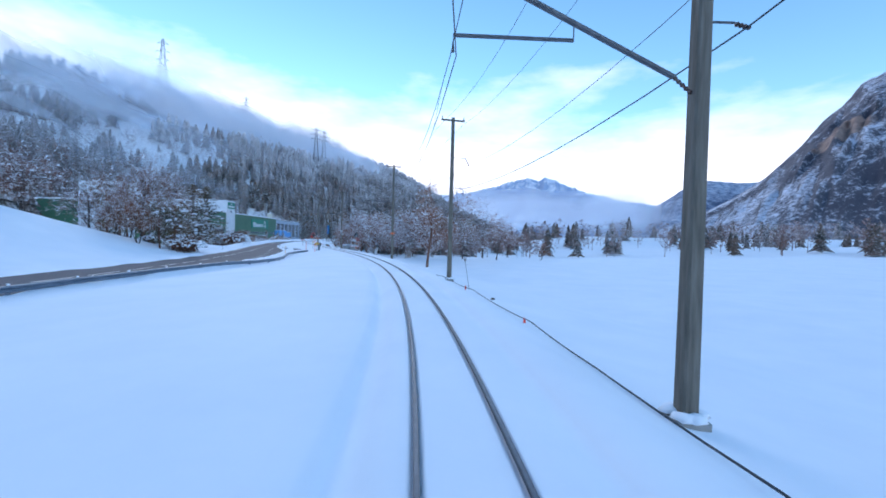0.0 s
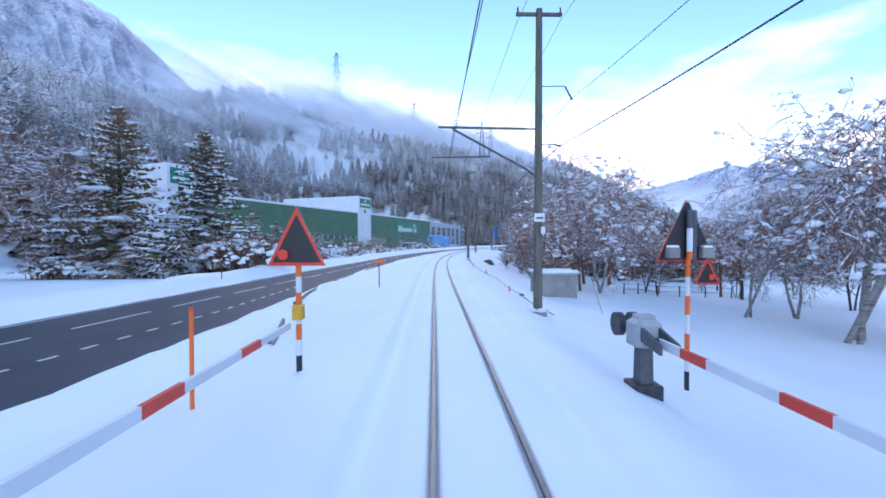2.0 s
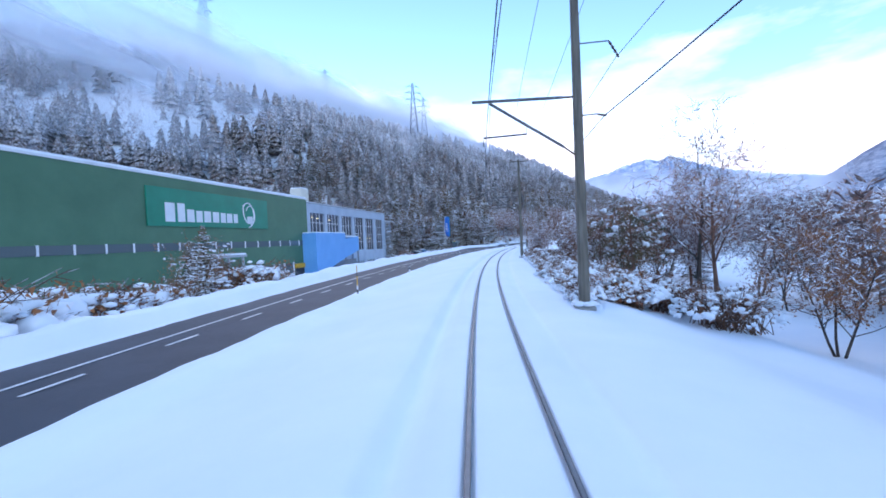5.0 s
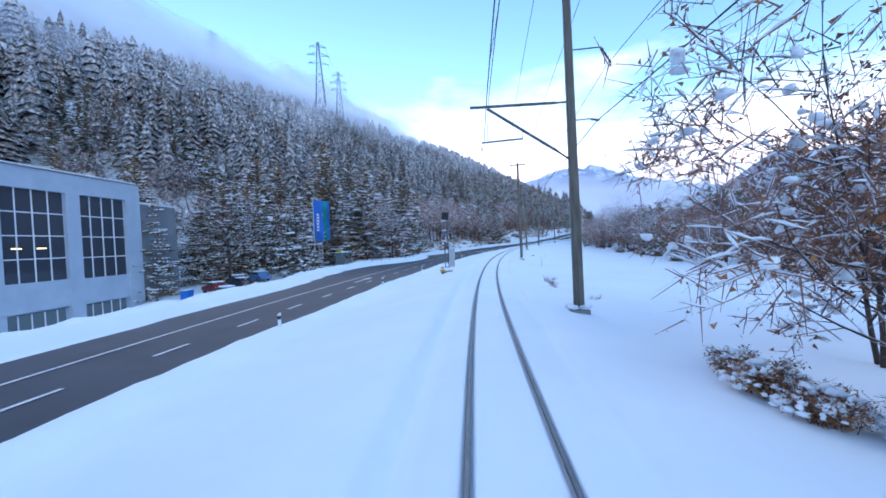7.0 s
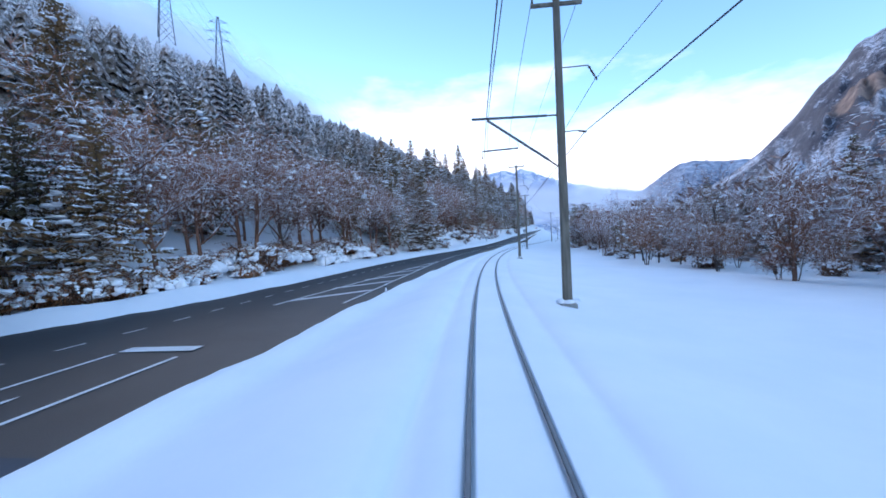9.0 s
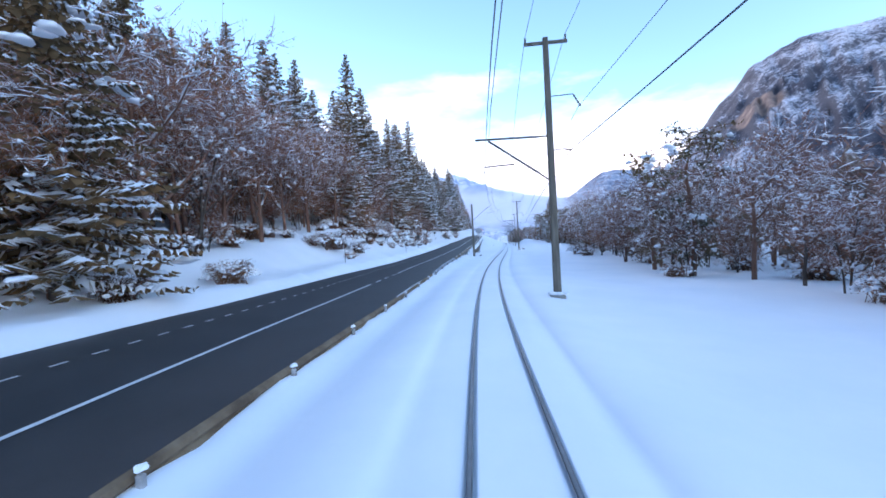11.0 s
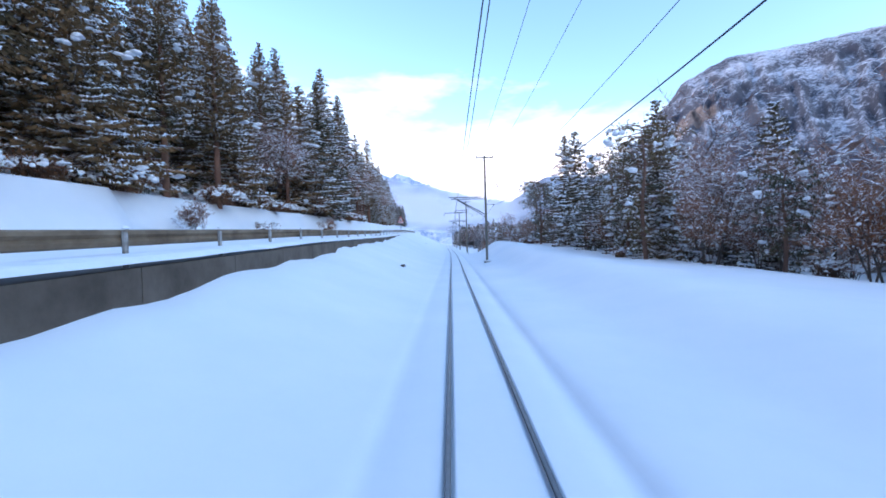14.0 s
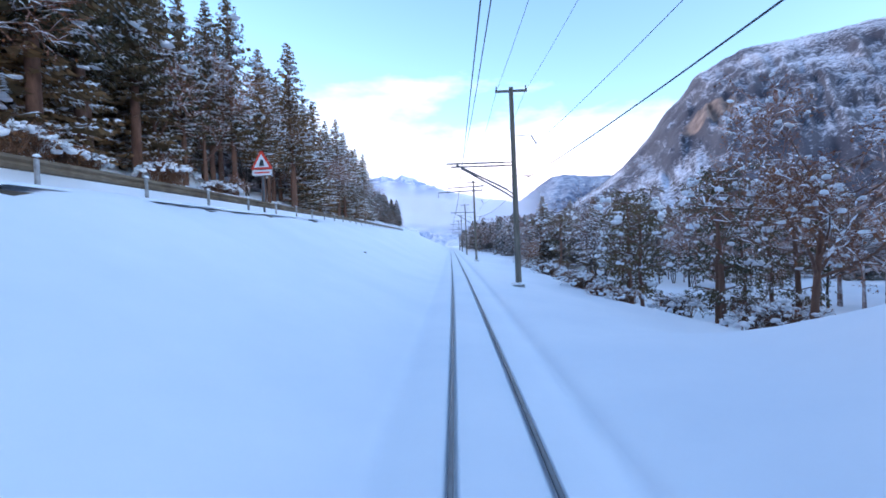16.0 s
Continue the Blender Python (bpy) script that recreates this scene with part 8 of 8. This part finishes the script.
part("footing", Geo().box(-0.42, 0.42, -0.4, 0.4, -0.5, 0.16, None, 0.06), CONCRETE, ob)
for sx in (-1, 1):
    part("rail", Geo().box(sx * 0.14 - 0.035, sx * 0.14 + 0.035, -0.06, 0.06, 0.1, 4.5), GALV, ob)
for i in range(11):
    part("rung", Geo().box(-0.13, 0.13, -0.03, 0.03, 0.4 + i * 0.37, 0.46 + i * 0.37), GALV, ob)
part("head", Geo().box(-0.26, 0.26, -0.12, 0.10, 4.35, 5.05, None, 0.08), BLACK, ob, "black signal head")
part("hood", Geo().box(-0.30, 0.30, -0.40, -0.10, 4.98, 5.06, None, 0.03), GREYBOX, ob)
part("lens", Geo().tube([(0, -0.13, 4.68), (0, -0.20, 4.68)], 0.12, 16), GLASS, ob)
part("cabinet", Geo().box(0.22, 0.66, -0.18, 0.18, 1.15, 1.95, None, 0.02), GREYBOX, ob, "grey cabinet")
part("cabinet", Geo().box(0.22, 0.62, -0.18, 0.18, 0.45, 1.12, None, 0.02), GREYBOX, ob, "grey cabinet")
part("side_plate", Geo().box(-0.42, -0.18, -0.15, 0.15, 0.12, 0.55, pose(0, 0, 0, 0, -14, 0)), GREYBOX, ob)
for z, r in ((4.25, 0.26), (3.45, 0.24), (2.6, 0.2), (1.98, 0.25)):
    b = Geo().blob((-0.12 if z > 2 else 0.42, -0.05, z), r, 0.2, 0.10, random.Random(int(z * 10)), 4, 8, 0.2, 0.5)
    part("snow_lump", b, SNOW_CAP, ob, "", True)
part("snow_heap", Geo().blob((0.0, -0.1, 0.18), 0.5, 0.42, 0.22, random.Random(9), 5, 9, 0.15, 0.6), SNOW_CAP, ob, "", True)
ob = thing("yellow_box", on_ground(289.2, -3.85), "yellow trackside box on a short stub", "box")
part("stub", Geo().box(-0.10, 0.10, -0.1, 0.1, -0.3, 0.20), RUST, ob)
part("box", Geo().box(-0.20, 0.20, -0.16, 0.16, 0.20, 0.36, None, 0.03), YELLOW, ob)

# ---------- flags, shelter, rail, cars by the car park
for i, (s, lat, mat_, lab) in enumerate(((316.1, -28.9, FLAGBLUE, "tall blue banner flag on a white pole"), (319.0, -29.8, FLAGGREEN, "tall teal banner flag on a white pole"), (321.5, -30.7, FLAGBLUE, "tall blue banner flag on a white pole"))):
    ob = thing("banner_flag", on_ground(s, lat), lab, "flag", "banner flags")
    part("pole", Geo().tube([(0, 0, -0.3), (0, 0, 11.6)], [0.08, 0.05], 8), WHITEPAINT, ob)
    u = np.linspace(0, 1, 9)
    z = np.linspace(5.0, 11.4, 10)
    uu, zz = np.meshgrid(u, z, indexing="ij")
    cloth = np.stack([0.06 + uu * 1.6, 0.10 * np.sin(uu * 5 + zz * 1.3) * uu, zz - 0.12 * uu], -1)
    back = cloth[:, ::-1] + np.array([0, 0.015, 0])
    g = Geo().grid(cloth)
    g.grid(back)
    fl = part("cloth", g, mat_, ob)
    for k in range(6):
        zc = 6.6 + k * 0.48
        y0 = float(0.10 * math.sin(0.5 * 5 + zc * 1.3) * 0.5)
        part("letter_bar", Geo().box(0.60, 0.95, y0 - 0.055, y0 + 0.055, zc, zc + 0.30), WHITEPAINT, fl)
ob = thing("bus_shelter", on_ground(323.6, -28.0, 4), "small glazed bus shelter with a yellow sign on top", "shelter")
for x, y in ((-0.8, -1.5), (0.8, -1.5), (-0.8, 1.5), (0.8, 1.5)):
    part("post", Geo().box(x - 0.05, x + 0.05, y - 0.05, y + 0.05, -0.3, 2.1), GALV, ob)
part("roof", Geo().box(-1.0, 1.0, -1.75, 1.75, 2.1, 2.22, None, 0.03), FLAGGREEN, ob)
part("snow_cap", Geo().box(-0.95, 0.95, -1.7, 1.7, 2.22, 2.38, None, 0.06), SNOW_CAP, ob)
part("pane", Geo().box(-0.82, -0.79, -1.45, 1.45, 0.15, 2.0), GLASS_PALE, ob, "glass back wall")
part("pane", Geo().box(-0.75, 0.75, -1.52, -1.49, 0.15, 2.0), GLASS_PALE, ob, "glass side wall")
part("sign", Geo().box(-0.3, 0.35, -1.7, -1.6, 2.25, 2.75), YELLOW, ob, "yellow stop sign")
ob = thing("hand_rail", None, "low grey steel hand rail along the pavement", "railing")
for i in range(7):
    s = 315 + i * 1.7
    lat = float(road_far(s)) - 0.9
    part("post", Geo().tube([at(s, lat, place_z(s, lat) - 0.2), at(s, lat, place_z(s, lat) + 0.85)], 0.03, 6), DARKSTEEL, ob)
    if i:
        for z in (0.45, 0.83):
            part("bar", Geo().tube([at(s - 1.7, float(road_far(s - 1.7)) - 0.9, place_z(s - 1.7, float(road_far(s - 1.7)) - 0.9) + z), at(s, lat, place_z(s, lat) + z)], 0.025, 6), DARKSTEEL, ob)


def car(s, lat, turn, paint, label):
    ob = thing("parked_car", on_ground(s, lat, turn), label, "car", "parked cars")
    side = [(-2.1, 0.35), (2.1, 0.35), (2.15, 0.75), (1.9, 0.92), (1.0, 1.0), (0.45, 1.42), (-1.2, 1.45), (-1.9, 1.0), (-2.15, 0.85)]
    g = Geo()
    n = len(side)
    for x, k in ((-0.82, 0.94), (-0.70, 1.0), (0.70, 1.0), (0.82, 0.94)):
        g.v += [Vector((x * (0.86 if z > 1.1 else 1), y, 0.35 + (z - 0.35) * k)) for y, z in side]
    for r in range(3):
        g.f += [(r * n + i, r * n + (i + 1) % n, (r + 1) * n + (i + 1) % n, (r + 1) * n + i) for i in range(n)]
    g.f += [tuple(reversed(range(n))), tuple(range(3 * n, 4 * n))]
    part("body", g, paint, ob)
    for sx in (-1, 1):
        gl = Geo()
        gl.v += [Vector((sx * x, y, z)) for y, z, x in ((0.85, 1.02, 0.815), (0.40, 1.36, 0.735), (-1.15, 1.38, 0.735), (-1.7, 1.02, 0.815))]
        gl.f.append((0, 1, 2, 3) if sx > 0 else (3, 2, 1, 0))
        part("side_window", gl, GLASS, ob)
        for y in (-1.35, 1.35):
            w = part("wheel", Geo().tube([(sx * 0.62, y, 0.33), (sx * 0.84, y, 0.33)], 0.33, 16), BLACK, ob)
            part("rim", Geo().tube([(sx * 0.835, y, 0.33), (sx * 0.85, y, 0.33)], 0.2, 12), GALV, w)
        part("tail_light", Geo().box(sx * 0.72 - 0.09, sx * 0.72 + 0.09, -2.16, -2.08, 0.78, 0.92), RED, ob)
        part("headlight", Geo().box(sx * 0.68 - 0.12, sx * 0.68 + 0.12, 2.06, 2.16, 0.66, 0.80), GLASS_PALE, ob)
    part("snow_cover", Geo().box(-0.66, 0.66, -1.2, 0.4, 1.43, 1.56, None, 0.07), SNOW_CAP, ob, "cushion of snow on the roof")
    return ob


for s, lat, turn, paint, lab in ((303.5, -36, 60, plain("car_red", (0.22, 0.02, 0.02), 0.25), "dark red parked car with snow on its roof"), (306, -34.2, 60, BLACK, "black parked car with snow on its roof"), (308.2, -36.5, 60, BLACK, "black parked car with snow on its roof"),
                                  (311, -35.2, 60, plain("car_blue", (0.08, 0.20, 0.38), 0.25), "blue parked car with snow on its roof"), (300.5, -32, 60, plain("car_grey", (0.2, 0.2, 0.22), 0.25), "grey parked car with snow on its roof")):
    car(s, lat, turn, paint, lab)
for s, lat in ((300, -23.6), (302.5, -23.4), (297, -23.5)):
    ob = thing("bollard", on_ground(s, lat), "dark bollard capped with snow", "bollard", "bollards")
    part("post", Geo().tube([(0, 0, -0.3), (0, 0, 1.1), (0, 0, 1.25)], [0.22, 0.20, 0.08], 10), DARKSTEEL, ob)
    part("cap", Geo().blob((0, 0, 1.27), 0.2, 0.2, 0.1, random.Random(3), 4, 8, 0.1, 0.5), SNOW_CAP, ob)


GREYDISC = surface("grey_sign_back", [(0.26, 0.29, 0.33), (0.36, 0.39, 0.43)], scale=2, rough=0.6)


# ---------- road signs and small things along the way
def round_sign(s, lat, h, r, label, turn=0, face=None):
    ob = thing("road_sign", on_ground(s, lat, turn), label, "road sign", "road signs")
    part("post", Geo().tube([(0, 0, -0.3), (0, 0, h)], 0.035, 8), GALV, ob)
    part("disc", Geo().tube([(0, -0.06, h - r), (0, -0.03, h - r)], r, 20), face or GALV, ob)
    part("clip", Geo().box(-0.06, 0.06, -0.04, 0.05, h - r - 0.05, h - r + 0.05), GALV, ob)
    return ob


round_sign(482, -17.0, 2.6, 0.36, "round road sign seen from behind, grey metal", 0)
round_sign(334, -18.6, 1.4, 0.22, "small round road sign on a thin post", 0, DARKSTEEL)
round_sign(521, -20.5, 2.6, 0.34, "round road sign seen from behind, grey metal", 0)
ob = round_sign(481.0, -4.6, 5.0, 0.62, "large round sign seen from behind with a small white sign below", 0, GREYDISC)
part("small_disc", Geo().tube([(0, -0.08, 3.55), (0, -0.05, 3.55)], 0.29, 20), WHITEPAINT, ob, "small white disc with two dark bars")
for x in (-0.12, 0.12):
    part("disc_bar", Geo().box(x - 0.08, x + 0.08, -0.09, -0.081, 3.52, 3.58), BLACK, ob)
ob = thing("warning_sign", stand(603, -11.6, float(road_z(603)) - 0.2), "red-rimmed warning triangle over a small plate above the guard rail", "road sign")
part("post", Geo().box(-0.05, 0.05, -0.05, 0.05, -0.3, 4.0), GALV, ob)
part("panel", Geo().box(-0.60, 0.60, -0.09, -0.055, 2.95, 3.28, None, 0.01), WHITEPAINT, ob, "white supplementary plate")
part("triangle", Geo().prism([(-0.66, 3.32), (0.66, 3.32), (0.05, 4.42), (-0.05, 4.42)], -0.10, -0.06), RED, ob, "red-rimmed triangle")
part("triangle_face", Geo().prism([(-0.47, 3.43), (0.47, 3.43), (0.0, 4.22)], -0.115, -0.102), WHITEPAINT, ob)
part("symbol", Geo().prism([(-0.16, 3.5), (0.16, 3.5), (0.10, 3.86), (-0.05, 3.9)], -0.125, -0.116), BLACK, ob)
part("plate_bar", Geo().box(-0.45, 0.45, -0.10, -0.092, 3.07, 3.16), RED, ob)
for i, (s, lat, r) in enumerate(((537.5, -3.95, 0.2), (605, -6.1, 0.10), (466.0, -3.2, 0.16), (322, 4.6, 0.14), (508, 4.6, 0.3), (317, 5.6, 0.07), (22.5, 4.9, 0.13), (99, 4.6, 0.16), (133, 6.3, 0.5), (136, 6.0, 0.6))):
    solo("stone", Geo().blob((0, 0, r * 0.3), r, r * 0.8, r * 0.6, random.Random(50 + i), 5, 8, 0.25, 0.3), WALLSTONE, on_ground(s, lat), "dark stone or clod lying on the snow", "stone", "stones")
for i, (s, lat, r) in enumerate(((242.9, 4.2, 0.55), (244.0, 4.9, 0.5), (242.2, 5.4, 0.7), (245.6, 5.2, 0.45), (241.2, 4.5, 0.45))):
    ob = thing("boulder", on_ground(s, lat), "mossy grey-brown boulder half buried in snow", "boulder", "boulders by the ditch")
    part("rock", Geo().blob((0, 0, r * 0.25), r, r * 0.8, r * 0.65, random.Random(80 + i), 6, 9, 0.16, 0.3), WALLSTONE, ob)
    part("snow_cap", Geo().blob((0.05, 0.1, r * 0.66), r * 0.72, r * 0.6, r * 0.26, random.Random(90 + i), 5, 9, 0.18, 0.5), SNOW_CAP, ob, "", True)
for s, lat, h in ((467.5, -3.9, 1.0), (297.0, 4.6, 0.7), (319.5, 6.2, 0.4)):
    ob = thing("thin_stake", on_ground(s, lat), "thin leaning stake stuck in the snow", "stake", "thin stakes")
    part("stake", Geo().tube([(0, 0, -0.2), (0.12, 0.02, h)], 0.011, 5), GALV, ob)
    part("tip", Geo().tube([(0.12, 0.02, h), (0.125, 0.02, h + 0.05)], 0.02, 5), DARKSTEEL, ob)
def grass_tuft(s, lat, h, seed):
    rng = random.Random(seed)
    ob = thing("grass_tuft", on_ground(s, lat), "dry brown grass stalks sticking out of the snow", "grass", "grass tufts")
    g = Geo()
    for k in range(26):
        a, r = rng.uniform(0, 6.28), rng.uniform(0.0, 0.22)
        b = Vector((math.cos(a) * r, math.sin(a) * r, -0.05))
        t = b + Vector((rng.uniform(-0.2, 0.2), rng.uniform(-0.2, 0.2), h * rng.uniform(0.4, 1.0)))
        g.tube([b, b.lerp(t, 0.6), t], [0.006, 0.005, 0.003], 3, False)
    part("stalks", g, TWIG, ob)


for i, (s, lat, h) in enumerate(((282.1, 3.55, 0.45), (281.4, 3.6, 0.32), (280.7, 3.75, 0.35), (280.1, 3.6, 0.28), (278.8, 3.55, 0.4), (274.5, 4.6, 0.3), (283.6, 4.2, 0.3))):
    grass_tuft(s, lat, h, 400 + i)
# painted turning arrow, the box round it and the hatched island beyond
def flat_mark(name, pts, label):
    """A painted shape on the asphalt, its corners given as s and lat."""
    g = Geo()
    g.v += [tuple(at(s, lat, float(road_z(s)) + 0.066 + dz)) for dz in (-0.004, 0.0) for s, lat in pts]
    n = len(pts)
    g.f += [tuple(range(n, 2 * n)), tuple(reversed(range(n)))] + [(i, (i + 1) % n, n + (i + 1) % n, n + i) for i in range(n)]
    return solo(name, g, PAINT, label=label, category="road marking", group="road markings", kind="structure")


for s, c in ((288.6, -11.15), (331.9, -10.75)):
    flat_mark("road_arrow", [(s, c - 0.08), (s + 3.0, c - 0.08), (s + 3.0, c - 0.45), (s + 4.6, c), (s + 3.0, c + 0.28), (s + 3.0, c + 0.08), (s, c + 0.08)], "white turning arrow painted on the asphalt")
flat_mark("road_hatching", [(340.2, -9.35), (340.75, -9.35), (340.75, -11.85), (340.2, -11.85)], "white cross line that closes the turning lane")
for i in range(6):
    s, a = 350 + i * 5.4, -7.55 + i * 0.02
    w = 3.7 - i * 0.5
    flat_mark("road_hatching", [(s, a - w), (s + 0.8, a - w), (s + 4.6, a), (s + 3.8, a)], "white slanted hatching on the asphalt")
flat_mark("road_hatching", [(349, -7.45), (384, -7.9), (384, -8.05), (349, -7.60)], "white edge line of the hatched island")
flat_mark("road_hatching", [(349, -11.25), (384, -8.1), (384, -8.25), (349, -11.45)], "white edge line of the hatched island")
